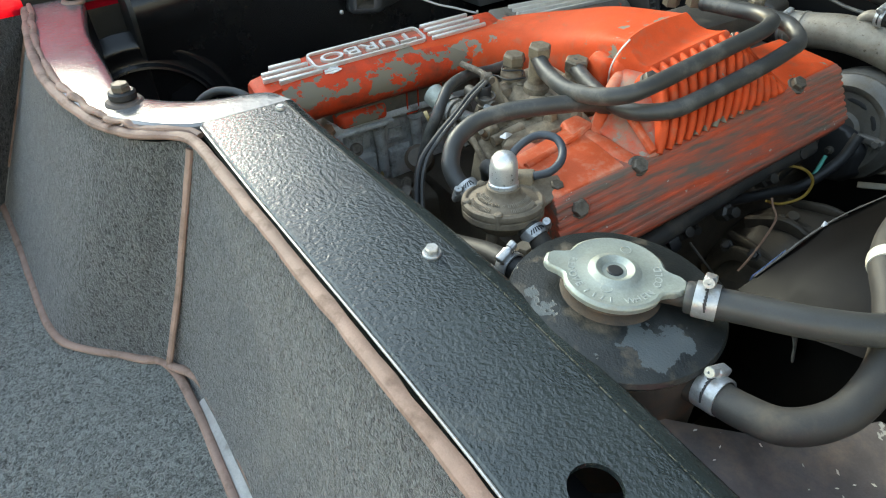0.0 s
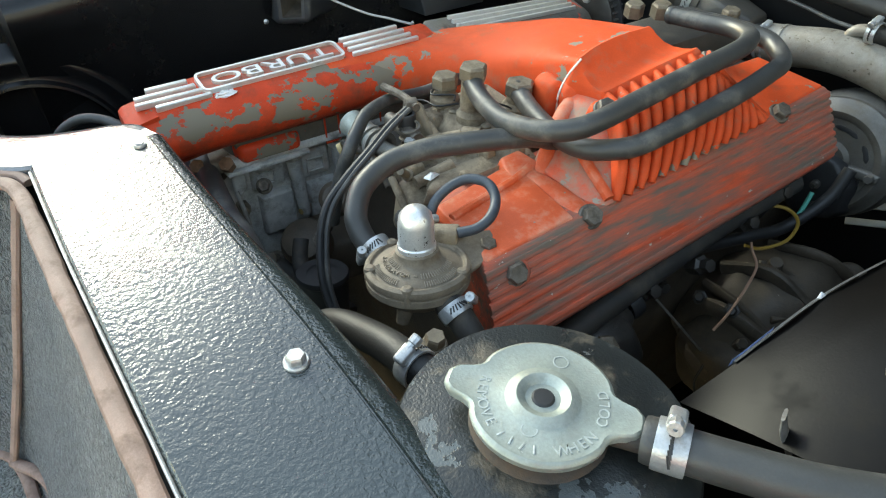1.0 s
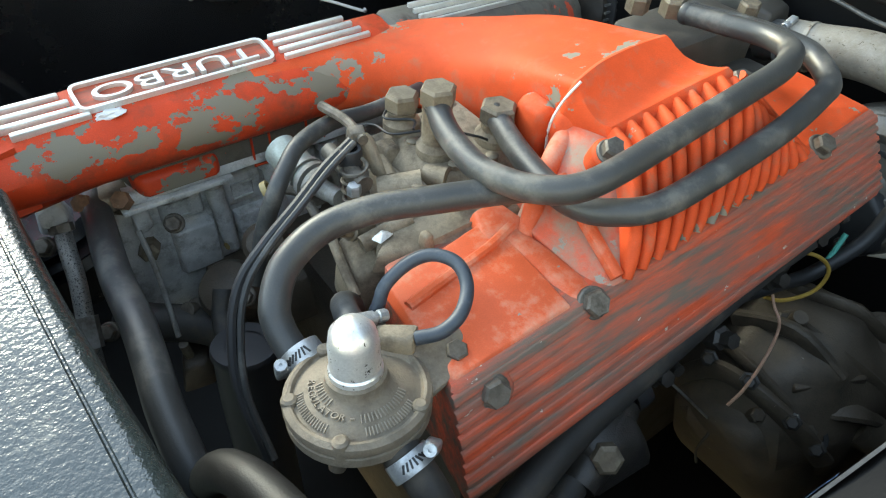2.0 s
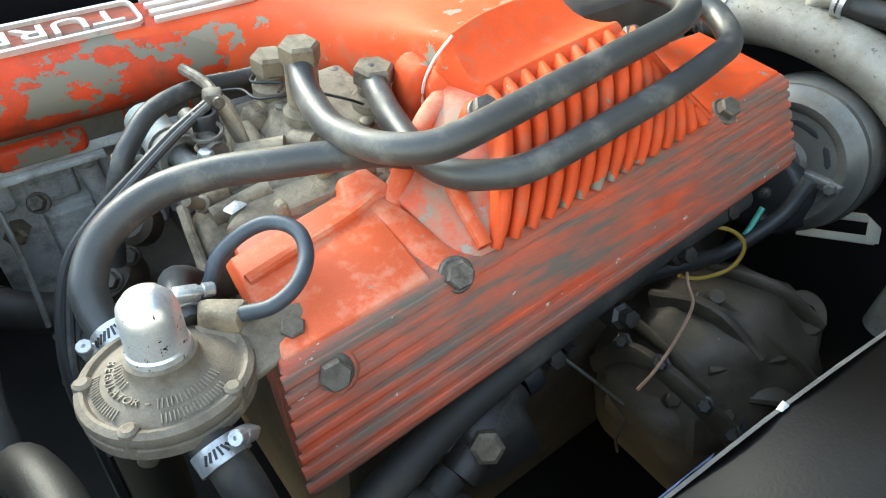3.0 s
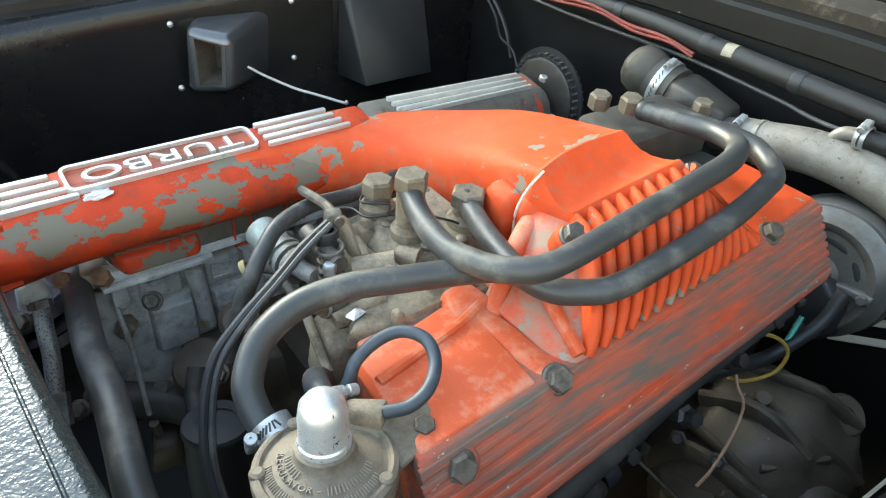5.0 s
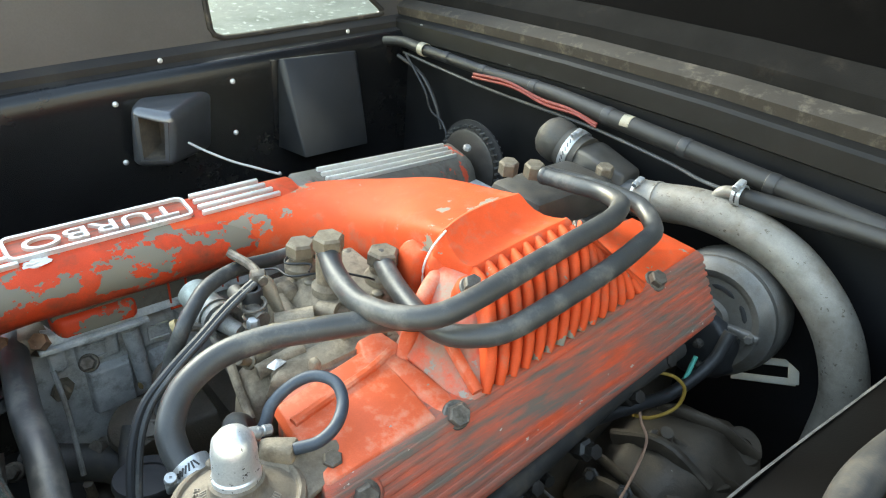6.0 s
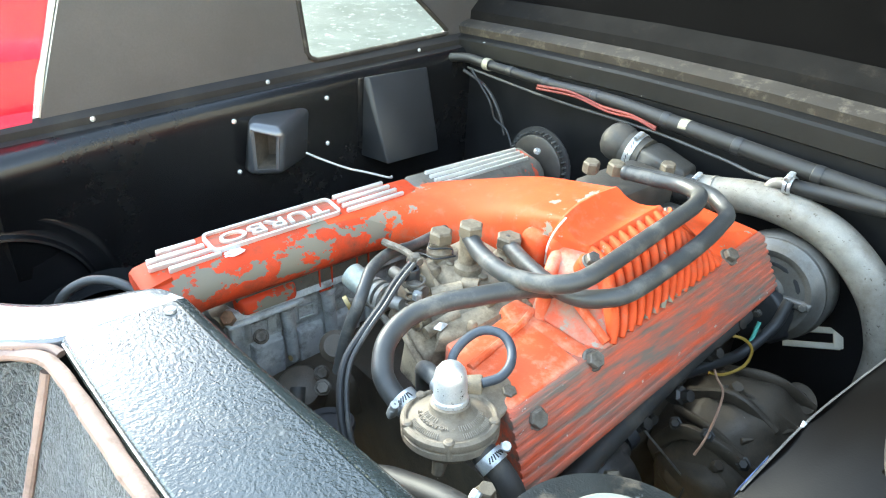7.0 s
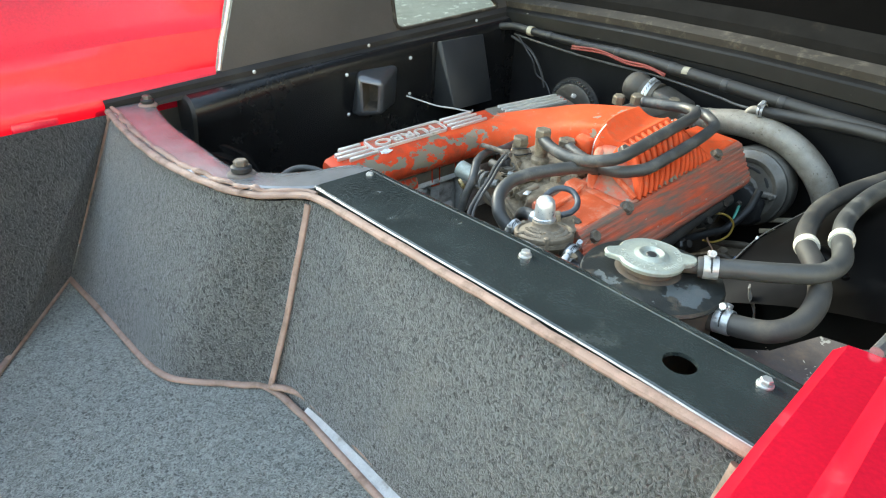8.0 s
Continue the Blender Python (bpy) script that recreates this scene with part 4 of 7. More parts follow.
# ---- front rail loom ----
loom = thing("wiring_loom", (-0.3, 1.07, 0.92), "taped black wiring loom clipped along the front rail", "wiring loom")
part("sleeve", tube([(-0.745, 1.035, 0.925), (-0.70, 1.055, 0.932), (-0.652, 1.060, 0.930), (-0.52, 1.064, 0.928), (-0.40, 1.064, 0.930), (-0.30, 1.062, 0.926), (-0.20, 1.060, 0.922), (-0.10, 1.058, 0.918), (0.05, 1.05, 0.915), (0.2, 1.04, 0.92)], 0.0095, 12, scales=[0.8, 0.85, 0.85, 0.8, 1.0, 1.15, 1.15, 1.15, 1.15, 1.15]), M_LOOM, loom)
part("red_wire", tube([(-0.535, 1.055, 0.922), (-0.47, 1.053, 0.928), (-0.41, 1.054, 0.921), (-0.36, 1.052, 0.922), (-0.318, 1.054, 0.915)], 0.0022, 8), M_WIRE_RED, loom, "bare red wires")
part("red_wire", tube([(-0.535, 1.053, 0.918), (-0.46, 1.052, 0.924), (-0.40, 1.052, 0.917), (-0.35, 1.051, 0.919), (-0.318, 1.053, 0.912)], 0.0018, 8), M_WIRE_RED, loom, "bare red wires")
part("thin_cable", tube([(-0.70, 1.06, 0.915), (-0.52, 1.066, 0.905), (-0.34, 1.066, 0.905), (-0.22, 1.06, 0.900), (-0.15, 1.05, 0.898), (0.0, 1.05, 0.91)], 0.0022, 8), M_RUBBER, loom, "thin dusty grey cable")
for x, y, z in ((-0.652, 1.060, 0.930), (-0.281, 1.061, 0.926)):
    part("clip", lathe([(0.009, -0.006), (0.0102, -0.006), (0.0102, 0.006), (0.009, 0.006)], axis_matrix((x, y, z), (1, 0, 0)), 20), M_CLIP, loom, "dull tan plastic clip")
for x, y, z, r in ((-0.60, 1.0615, 0.9295, 0.0083), (-0.525, 1.064, 0.928, 0.0083), (-0.43, 1.064, 0.9295, 0.0098), (-0.31, 1.0625, 0.9265, 0.0112), (-0.205, 1.060, 0.922, 0.0115), (-0.105, 1.058, 0.918, 0.0115)):
    part("tape", lathe([(r - 0.001, -0.006), (r, -0.005), (r + 0.0004, 0.0), (r, 0.005), (r - 0.001, 0.006)], axis_matrix((x, y, z), (1, 0, -0.03)), 18), M_WIRE_BLACK, loom, "black tape band")
single("loose_wire", tube([(-0.675, 1.045, 0.918), (-0.655, 1.05, 0.895), (-0.63, 1.05, 0.872), (-0.62, 1.055, 0.845), (-0.595, 1.06, 0.83), (-0.565, 1.05, 0.80)], 0.0018, 8), M_WIRE_BLACK, "dusty loose wire hanging from the loom", "wire")
single("loose_wire", tube([(-0.69, 1.04, 0.915), (-0.665, 1.055, 0.90), (-0.64, 1.058, 0.885), (-0.615, 1.06, 0.855), (-0.60, 1.062, 0.82)], 0.003, 8), M_WIRE_BLACK, "black loose wire hanging from the loom", "wire")
hose_thing("heater_hose", [(-0.125, 1.045, 0.900), (-0.06, 1.045, 0.905), (0.03, 1.04, 0.912), (0.2, 1.02, 0.915)], 0.0095, 12, M_LOOM, "dusty black heater hose along the rail")

# ---- engine ----
block = thing("engine_block", (-0.25, 0.75, 0.5), "grimy grey alloy engine block and cylinder head", "engine block")
part("crankcase", box(-0.42, -0.12, 0.575, 1.02, 0.45, 0.72, 0.01), M_CAST_DARK, block)
part("cylinder_head", box(-0.47, -0.414, 0.445, 1.0, 0.66, 0.798, 0.004), M_ALU_GREY, block)
part("head_flange", box(-0.47, -0.405, 0.458, 0.80, 0.795, 0.801, 0.0015), M_ALU_GREY, block)
for y0, y1, z0, z1, t in ((0.482, 0.519, 0.757, 0.788, 0.006), (0.486, 0.525, 0.700, 0.752, 0.009), (0.464, 0.474, 0.760, 0.785, 0.010), (0.535, 0.571, 0.753, 0.787, 0.005), (0.540, 0.575, 0.700, 0.748, 0.008), (0.585, 0.625, 0.756, 0.788, 0.006), (0.585, 0.625, 0.70, 0.75, 0.009), (0.64, 0.68, 0.72, 0.788, 0.006)):
    part("cast_panel", hull([(-0.415, y0, z0), (-0.415, y1, z0), (-0.415, y1, z1), (-0.415, y0, z1), (-0.414 + t, y0 + 0.003, z0 + 0.003), (-0.414 + t, y1 - 0.003, z0 + 0.003), (-0.414 + t, y1 - 0.003, z1 - 0.003), (-0.414 + t, y0 + 0.003, z1 - 0.003)], 0.0018), M_ALU_GREY, block)
for y in (0.527, 0.578, 0.632):
    part("stud_tower", lathe([(0, -0.07), (0.0065, -0.07), (0.0075, -0.01), (0.0075, 0.0), (0.0105, 0.003), (0.0105, 0.010), (0, 0.010)], axis_matrix((-0.404, y, 0.786), (0.02, -0.08, 1)), 16), M_ALU_GREY, block)
for y, z in ((0.500, 0.730), (0.553, 0.722), (0.606, 0.725), (0.497, 0.772), (0.552, 0.770)):
    part("cast_rim", frame_ring(0.010, 0.008, 0.0016, axis_matrix((-0.4075, y, z), (1, 0, 0))), M_ALU_GREY, block)
part("yellow_plug", lathe([(0, 0), (0.0045, 0), (0.0045, 0.003), (0, 0.004)], axis_matrix((-0.404, 0.5288, 0.7207), (1, 0, 0)), 12), M_TIE, block, "small yellow plug")
part("round_cover", lathe([(0, 0.0), (0.026, 0.0), (0.026, 0.016), (0.022, 0.024), (0.012, 0.028), (0, 0.029)], axis_matrix((-0.352, 0.512, 0.712), (0.35, -0.35, 0.85)), 28), M_CAST_DARK, block, "round dark cover")
part("side_casting", hull([(-0.41, 0.50, 0.66), (-0.34, 0.50, 0.66), (-0.33, 0.62, 0.66), (-0.41, 0.62, 0.66), (-0.41, 0.505, 0.705), (-0.355, 0.505, 0.70), (-0.345, 0.61, 0.705), (-0.41, 0.61, 0.71)], 0.005), M_CAST_DARK, block)
for at, way in (((-0.412, 0.4535, 0.7935), (0.5, -0.4, 0.7)), ((-0.405, 0.466, 0.745), (0.9, -0.3, 0.2))):
    part("union_nut", lathe([(0, -0.008), (0.0085, -0.008), (0.0085, 0.006), (0.006, 0.008), (0, 0.008)], axis_matrix(at, way), 6), M_BRASS, block, "rusty brown nut", 20)

# cam cover with the flaking paint and the raised name plate
cover = thing("cam_cover", (-0.42, 0.7, 0.81), "orange painted cam cover with flaking paint and raised lettering plate", "cam cover")
PROFILE = [(-0.462, 0.806), (-0.464, 0.872), (-0.458, 0.883), (-0.448, 0.888), (-0.430, 0.8885), (-0.390, 0.8815), (-0.380, 0.878), (-0.371, 0.869), (-0.366, 0.857), (-0.367, 0.845), (-0.374, 0.834), (-0.384, 0.827), (-0.388, 0.822), (-0.388, 0.806)]


REAR = [(-0.426, 0.806), (-0.430, 0.868), (-0.430, 0.882), (-0.426, 0.8872), (-0.420, 0.8876), (-0.390, 0.8815), (-0.380, 0.878), (-0.371, 0.869), (-0.366, 0.857), (-0.367, 0.845), (-0.374, 0.834), (-0.384, 0.827), (-0.388, 0.822), (-0.388, 0.806)]
LOG = [(-0.420, 0.826), (-0.4265, 0.868), (-0.4270, 0.881), (-0.4235, 0.8866), (-0.4185, 0.8872), (-0.390, 0.8818), (-0.380, 0.8785), (-0.371, 0.8705), (-0.366, 0.860), (-0.366, 0.852), (-0.370, 0.843), (-0.378, 0.836), (-0.387, 0.832), (-0.394, 0.826)]


def cover_mesh(y0, y1, drop=0.0, inset=0.0, outline=PROFILE):
    bm = bmesh.new()
    ysl = [y0, y0 + 0.004] + [y0 + (y1 - y0) * i / 12 for i in range(1, 12)] + [y1 - 0.004, y1]
    rings = []
    for i, y in enumerate(ysl):
        k = 0.94 if i in (0, len(ysl) - 1) else 1.0
        d = drop * (y - y0) / (y1 - y0)
        nose = max(0.0, 0.45 - y)
        rings.append([bm.verts.new((-0.42 + (x + 0.42) * k + inset * (y - y0) + 0.20 * nose * (x < -0.385), y, 0.845 + (z - 0.845) * k - d - 0.10 * nose * (z > 0.86))) for x, z in outline])
    n = len(outline)
    for a, b in zip(rings, rings[1:]):
        for i in range(n):
            bm.faces.new((a[i], a[(i + 1) % n], b[(i + 1) % n], b[i]))
    bm.faces.new(rings[0])
    bm.faces.new(rings[-1][::-1])
    return bm


TILT_TOP = Matrix.Rotation(radians(9.9), 4, "Y")
plate_m = Matrix.Translation((-0.4065, 0.5225, 0.8848)) @ TILT_TOP @ Matrix.Rotation(radians(1.4), 4, "Z")
part("plenum_log", cover_mesh(0.384, 0.700, outline=LOG), M_ORANGE_CHIPPED, cover)
part("flange", hull([(-0.47, 0.46, 0.802), (-0.390, 0.46, 0.802), (-0.390, 0.99, 0.802), (-0.47, 0.99, 0.802), (-0.47, 0.46, 0.811), (-0.392, 0.46, 0.811), (-0.392, 0.99, 0.811), (-0.47, 0.99, 0.811)], 0.002), M_ALU_GREY, cover, "bare grey flange")
part("flange_ledge", hull([(-0.40, 0.468, 0.806), (-0.384, 0.474, 0.808), (-0.384, 0.530, 0.808), (-0.40, 0.536, 0.806), (-0.40, 0.466, 0.826), (-0.388, 0.474, 0.822), (-0.388, 0.528, 0.822), (-0.40, 0.536, 0.826)], 0.003), M_ORANGE_CHIPPED, cover)
part("side_strip", hull([(-0.425, 0.462, 0.809), (-0.392, 0.470, 0.809), (-0.392, 0.70, 0.809), (-0.425, 0.70, 0.809), (-0.425, 0.462, 0.831), (-0.3935, 0.470, 0.831), (-0.3935, 0.70, 0.831), (-0.425, 0.70, 0.831)], 0.0015), M_COVER_DARK, cover, "recessed bare grey strip with red remnants")
for y0, y1 in ((0.548, 0.590), (0.602, 0.632)):
    part("strip_rim", frame_ring((y1 - y0) / 2, 0.0085, 0.0018, axis_matrix((-0.3925, (y0 + y1) / 2, 0.820), (1, 0, 0.03), 90)), M_ORANGE_CHIPPED, cover)
part("gasket_rail", box(-0.402, -0.386, 0.455, 0.54, 0.797, 0.8015, 0.001), M_ALU_GREY, cover, "bare grey gasket flange")
part("rear_cover", cover_mesh(0.700, 0.992, 0.046, -0.27, REAR), M_COVER_DARK, cover, "dusty dark alloy rear cover with red remnants")
for i in range(4):
    x = -0.4215 + i * 0.0088
    z = 0.8883 - 0.0018 * i
    part("raised_rib", hull([(x + dx - 0.27 * (y - 0.70), y, z - 0.155 * (y - 0.70) + dz) for y in (0.735, 0.968) for dx, dz in ((0, -0.003), (0.0040, -0.004), (0.0036, 0.0026), (0.0004, 0.003))], 0.0006), M_PLATE, cover, "bare alloy rib")
for i in range(4):
    x = -0.0152 + i * 0.0090
    for y0, y1 in (((0.412, 0.400, 0.398, 0.412)[i], 0.448 + 0.004 * i), (0.601, 0.668 + 0.003 * i)):
        part("raised_rib", box(x, x + 0.0040, y0 - 0.5245, y1 - 0.5245, -0.002, 0.0038, 0.0009, plate_m @ Matrix.Translation((0.0030, 0, -0.0008)) if y1 < 0.5 else plate_m), M_PLATE, cover, "bare alloy rib")


def frame_mesh(w, h, t, r, z0, z1):
    bm = bmesh.new()

    def loop(k, z):
        pts = []
        for cx, cy, a0 in ((w - r, h - r, 0), (-w + r, h - r, 90), (-w + r, -h + r, 180), (w - r, -h + r, 270)):
            for j in range(5):
                a = radians(a0 + j * 22.5)
                pts.append(bm.verts.new((cx + (r - k) * math.cos(a), cy + (r - k) * math.sin(a), z)))
        return pts

    a, b, c, d = loop(0, z0), loop(0.0004, z1), loop(t, z1), loop(t, z0)
    n = len(a)
    for p, q in ((a, b), (b, c), (c, d)):
        for i in range(n):
            bm.faces.new((p[i], p[(i + 1) % n], q[(i + 1) % n], q[i]))
    bm.transform(plate_m)
    return bm


part("plate_frame", frame_mesh(0.0150, 0.0705, 0.0028, 0.007, -0.001, 0.004), M_PLATE, cover, "raised bare alloy frame")
part("plate_field", box(-0.0140, 0.0140, -0.0695, 0.0695, -0.001, 0.0009, 0.0004, plate_m), M_ORANGE_GRIMY, cover, "dull recessed field")
tb = letters_mesh("TURBO", 0.0262, 0.0018)
bmesh.ops.scale(tb, vec=(1.38, 0.76, 1.0), verts=tb.verts)
tb.transform(plate_m @ Matrix.Translation((0, 0, 0.0022)) @ Matrix.Rotation(radians(-90), 4, "Z"))
part("letters", tb, M_PLATE, cover, "raised bare alloy letters TURBO", 0)
fill = bmesh.new()
bmesh.ops.create_icosphere(fill, subdivisions=3, radius=0.010)
for v in fill.verts:
    v.co = V((v.co.x * 0.55, v.co.y * 1.05, v.co.z * 0.32)) * (1 + 0.55 * noise.noise(v.co * 210) + 0.3 * noise.noise(v.co * 520))
fill.transform(Matrix.Translation((-0.387, 0.4695, 0.8800)))
part("filler_patch", fill, M_WHITE, cover, "flaked white patch")

belt = thing("timing_belt", (-0.48, 1.02, 0.80), "black toothed timing belt behind the cam cover", "belt")
belt_pts = [V((-0.478 + 0.052 * math.cos(a), 1.012, 0.815 + 0.052 * math.sin(a))) for a in [radians(q) for q in range(-30, 211, 12)]]
part("band", sweep(belt_pts, [(-0.010, -0.0012), (0.010, -0.0012), (0.010, 0.0012), (-0.010, 0.0012)], 2, up=(0, 1, 0)), M_WIRE_BLACK, belt)
for q in range(-20, 205, 9):
    a = radians(q)
    part("tooth", box(-0.0012, 0.0012, -0.0095, 0.0095, -0.0012, 0.0012, 0.0, Matrix.Translation((-0.478 + 0.0545 * math.cos(a), 1.012, 0.815 + 0.0545 * math.sin(a))) @ Matrix.Rotation(-a + math.pi / 2, 4, "Y")), M_RUBBER, belt)
part("pulley", lathe([(0, 0), (0.046, 0), (0.050, 0.002), (0.050, 0.022), (0, 0.022)], axis_matrix((-0.478, 1.002, 0.815), (0, 1, 0)), 36), M_OILY, belt)

# inlet arm and hood, one casting
arm = thing("inlet_plenum", (-0.15, 0.75, 0.85), "orange painted finned inlet plenum with an arm to the cam cover", "inlet plenum")


def rounded(w, h, n=24, p=2.8):
    out = []
    for i in range(n):
        a = 2 * math.pi * i / n
        c, s = math.cos(a), math.sin(a)
        out.append((w * math.copysign(abs(c) ** (2 / p), c), h * math.copysign(abs(s) ** (2 / p), s)))
    return out


ARM_FAR = [(-0.424, 0.570, 0.884), (-0.430, 0.630, 0.882), (-0.433, 0.690, 0.8800), (-0.405, 0.735, 0.889), (-0.345, 0.765, 0.907), (-0.290, 0.786, 0.9210), (-0.199, 0.786, 0.9368)]
ARM_FRONT = [(-0.376, 0.570, 0.882), (-0.372, 0.625, 0.883), (-0.358, 0.668, 0.885), (-0.330, 0.690, 0.889), (-0.292, 0.700, 0.897), (-0.250, 0.701, 0.9130), (-0.1965, 0.6985, 0.9278)]
ARM_LOW = [(-0.374, 0.570, 0.832), (-0.366, 0.626, 0.833), (-0.350, 0.660, 0.836), (-0.324, 0.680, 0.840), (-0.288, 0.692, 0.846), (-0.246, 0.697, 0.852), (-0.200, 0.696, 0.858)]
ARM_BACK = [(-0.424, 0.570, 0.836), (-0.428, 0.630, 0.836), (-0.428, 0.690, 0.834), (-0.400, 0.735, 0.838), (-0.342, 0.763, 0.846), (-0.288, 0.784, 0.852), (-0.20, 0.785, 0.858)]


def arm_mesh():
    """A cast duct with four softly rounded edges."""
    bm = bmesh.new()
    lines = [curve_points(c, 6) for c in (ARM_FAR, ARM_FRONT, ARM_LOW, ARM_BACK)]
    rings = []
    for i, corner in enumerate(zip(*lines)):
        ring = []
        soft = 0.40 - 0.34 * (i / (len(lines[0]) - 1)) ** 3
        for a in range(4):
            p, c, q = corner[a - 1], corner[a], corner[(a + 1) % 4]
            e, f = c.lerp(p, soft), c.lerp(q, soft)
            for t in (0.0, 0.25, 0.5, 0.75, 1.0):
                ring.append(bm.verts.new(e * (1 - t) ** 2 + c * 2 * t * (1 - t) + f * t * t))
        rings.append(ring)
    n = len(rings[0])
    for a, b in zip(rings, rings[1:]):
        for i in range(n):
            bm.faces.new((a[i], a[(i + 1) % n], b[(i + 1) % n], b[i]))
    bm.faces.new(rings[0])
    bm.faces.new(rings[-1][::-1])
    return bm


part("arm", arm_mesh(), M_ORANGE, arm)
part("hood", hull([(-0.194, 0.704, 0.917), (-0.197, 0.685, 0.902), (-0.197, 0.687, 0.870), (-0.225, 0.712, 0.905), (-0.225, 0.780, 0.905), (-0.158, 0.778, 0.918), (-0.150, 0.786, 0.914), (-0.20, 0.79, 0.88), (-0.170, 0.708, 0.896), (-0.15, 0.70, 0.87), (-0.14, 0.80, 0.88)], 0.005, 3), M_ORANGE, arm)
# dished face of the hood between its crest and the fins
crest = [V((-0.1945, 0.6990, 0.9285)), V((-0.1980, 0.7220, 0.9330)), V((-0.1985, 0.7500, 0.9360)), V((-0.1960, 0.7800, 0.9378))]
rim = [V((-0.1640, 0.7010, 0.9115)), V((-0.1605, 0.7280, 0.9185)), V((-0.1565, 0.7580, 0.9258)), V((-0.1525, 0.7900, 0.9320))]
back = [V((-0.228, 0.7040, 0.9195)), V((-0.242, 0.7320, 0.9245)), V((-0.248, 0.7600, 0.9275)), V((-0.247, 0.7890, 0.9295))]
dish = []
for k, dip in ((-0.16, 0.0045), (-0.09, 0.0002), (-0.04, -0.0008), (0.0, -0.0010), (0.08, 0.0002), (0.18, 0.0030), (0.35, 0.0058), (0.55, 0.0062), (0.75, 0.0042), (0.90, 0.0016), (0.96, -0.0004), (1.0, -0.0010), (1.07, 0.0002), (1.12, 0.0045), (1.16, 0.012)):
    row = curve_points([(a.lerp(b, k) if k > 0 else a.lerp(c, -k)) - V((0, 0, dip)) for a, b, c in zip(crest, rim, back)], 5)
    lead = max(0.0, 1.0 - abs(k - 0.1) * 0.9)
    row = [row[0] + V((-0.004, -0.007 * lead, -0.030)), row[0] + V((-0.001, -0.0035 * lead, -0.0065)), row[0] + V((0, -0.0012 * lead, -0.0015))] + row + [row[-1] + V((0, 0.0012, -0.0015)), row[-1] + V((0.001, 0.0028, -0.006)), row[-1] + V((0.002, 0.004, -0.03))]
    dish.append(row)
part("hood_dish", sheet(dish), M_ORANGE, arm, "dished orange face below a raised crest")


def slope(y):
    return 0.053 * (y - 0.68)


def bx(x, y, z):
    return (x, y, z + slope(y))


part("box_body", hull([bx(-0.097, 0.536, 0.8655), bx(-0.1055, 0.940, 0.8655), bx(-0.19, 0.556, 0.862), bx(-0.19, 0.935, 0.862), bx(-0.066, 0.528, 0.811), bx(-0.070, 0.932, 0.815), bx(-0.19, 0.556, 0.78), bx(-0.19, 0.93, 0.78), bx(-0.074, 0.532, 0.796), bx(-0.078, 0.93, 0.800)], 0.003), M_ORANGE_GRIMY, arm, "grime-caked lower box")
for i in range(8):
    k = (i + 0.9) / 8.6
    w = 0.0018 if i % 3 else 0.0026
    a, b = V(bx(-0.097, 0.5355, 0.8655)).lerp(V(bx(-0.066, 0.5275, 0.811)), k), V(bx(-0.1055, 0.9395, 0.8655)).lerp(V(bx(-0.070, 0.9315, 0.815)), k)
    part("side_rib", hull([p + V((-0.5 * u * w + 0.87 * d, 0, 0.87 * u * w + 0.5 * d)) for p in (a, b) for u, d in ((1.6, -0.001), (-1.6, -0.001), (-0.9, 0.0009), (0.9, 0.0009))], 0.0005), M_ORANGE_GRIMY, arm)

part("near_pad", hull([bx(-0.0975, 0.537, 0.858), bx(-0.0985, 0.621, 0.858), bx(-0.176, 0.545, 0.858), bx(-0.184, 0.626, 0.860), bx(-0.101, 0.540, 0.8665), bx(-0.102, 0.618, 0.8672), bx(-0.172, 0.548, 0.8655), bx(-0.180, 0.626, 0.869)], 0.0015), M_ORANGE_CHALKY, arm)
part("pad_ridge", sweep([bx(-0.152, 0.548, 0.865), bx(-0.156, 0.58, 0.8663), bx(-0.160, 0.61, 0.8672), bx(-0.166, 0.632, 0.868)], rounded(0.0035, 0.0045, 10), 4), M_ORANGE_CHALKY, arm)
part("lip_tab", hull([bx(-0.160, 0.605, 0.855), bx(-0.192, 0.616, 0.856), bx(-0.190, 0.640, 0.858), bx(-0.160, 0.645, 0.856), bx(-0.164, 0.610, 0.868), bx(-0.188, 0.619, 0.8715), bx(-0.186, 0.636, 0.874), bx(-0.164, 0.640, 0.872)], 0.003), M_ORANGE_CHALKY, arm)
part("far_pad", hull([bx(-0.105, 0.850, 0.862), bx(-0.1065, 0.938, 0.862), bx(-0.18, 0.84, 0.862), bx(-0.18, 0.933, 0.862), bx(-0.108, 0.853, 0.8668), bx(-0.110, 0.936, 0.8668), bx(-0.176, 0.80, 0.880), bx(-0.176, 0.931, 0.872), bx(-0.150, 0.80, 0.872)], 0.0015), M_ORANGE, arm)
part("side_lug", hull([(-0.236, 0.686, 0.880), (-0.205, 0.680, 0.880), (-0.200, 0.700, 0.880), (-0.238, 0.705, 0.880), (-0.232, 0.688, 0.904), (-0.206, 0.684, 0.905), (-0.202, 0.700, 0.910), (-0.234, 0.702, 0.906), (-0.225, 0.690, 0.862), (-0.205, 0.690, 0.862)], 0.005, 3), M_ORANGE, arm)
part("worn_ridge", sweep([(-0.1970, 0.6845, 0.884), (-0.1968, 0.6840, 0.902), (-0.1955, 0.690, 0.917), (-0.1915, 0.6985, 0.9305)], circle(0.0009, 8), 4), M_PLATE, arm, "paint worn to bare alloy")
part("web", sweep([(-0.192, 0.698, 0.893), (-0.182, 0.676, 0.889), (-0.168, 0.652, 0.876), (-0.158, 0.636, 0.860)], rounded(0.0068, 0.0075, 16, 2.3), 5, scales=[1.15, 1.0, 1.0, 0.8]), M_ORANGE_CHALKY, arm)
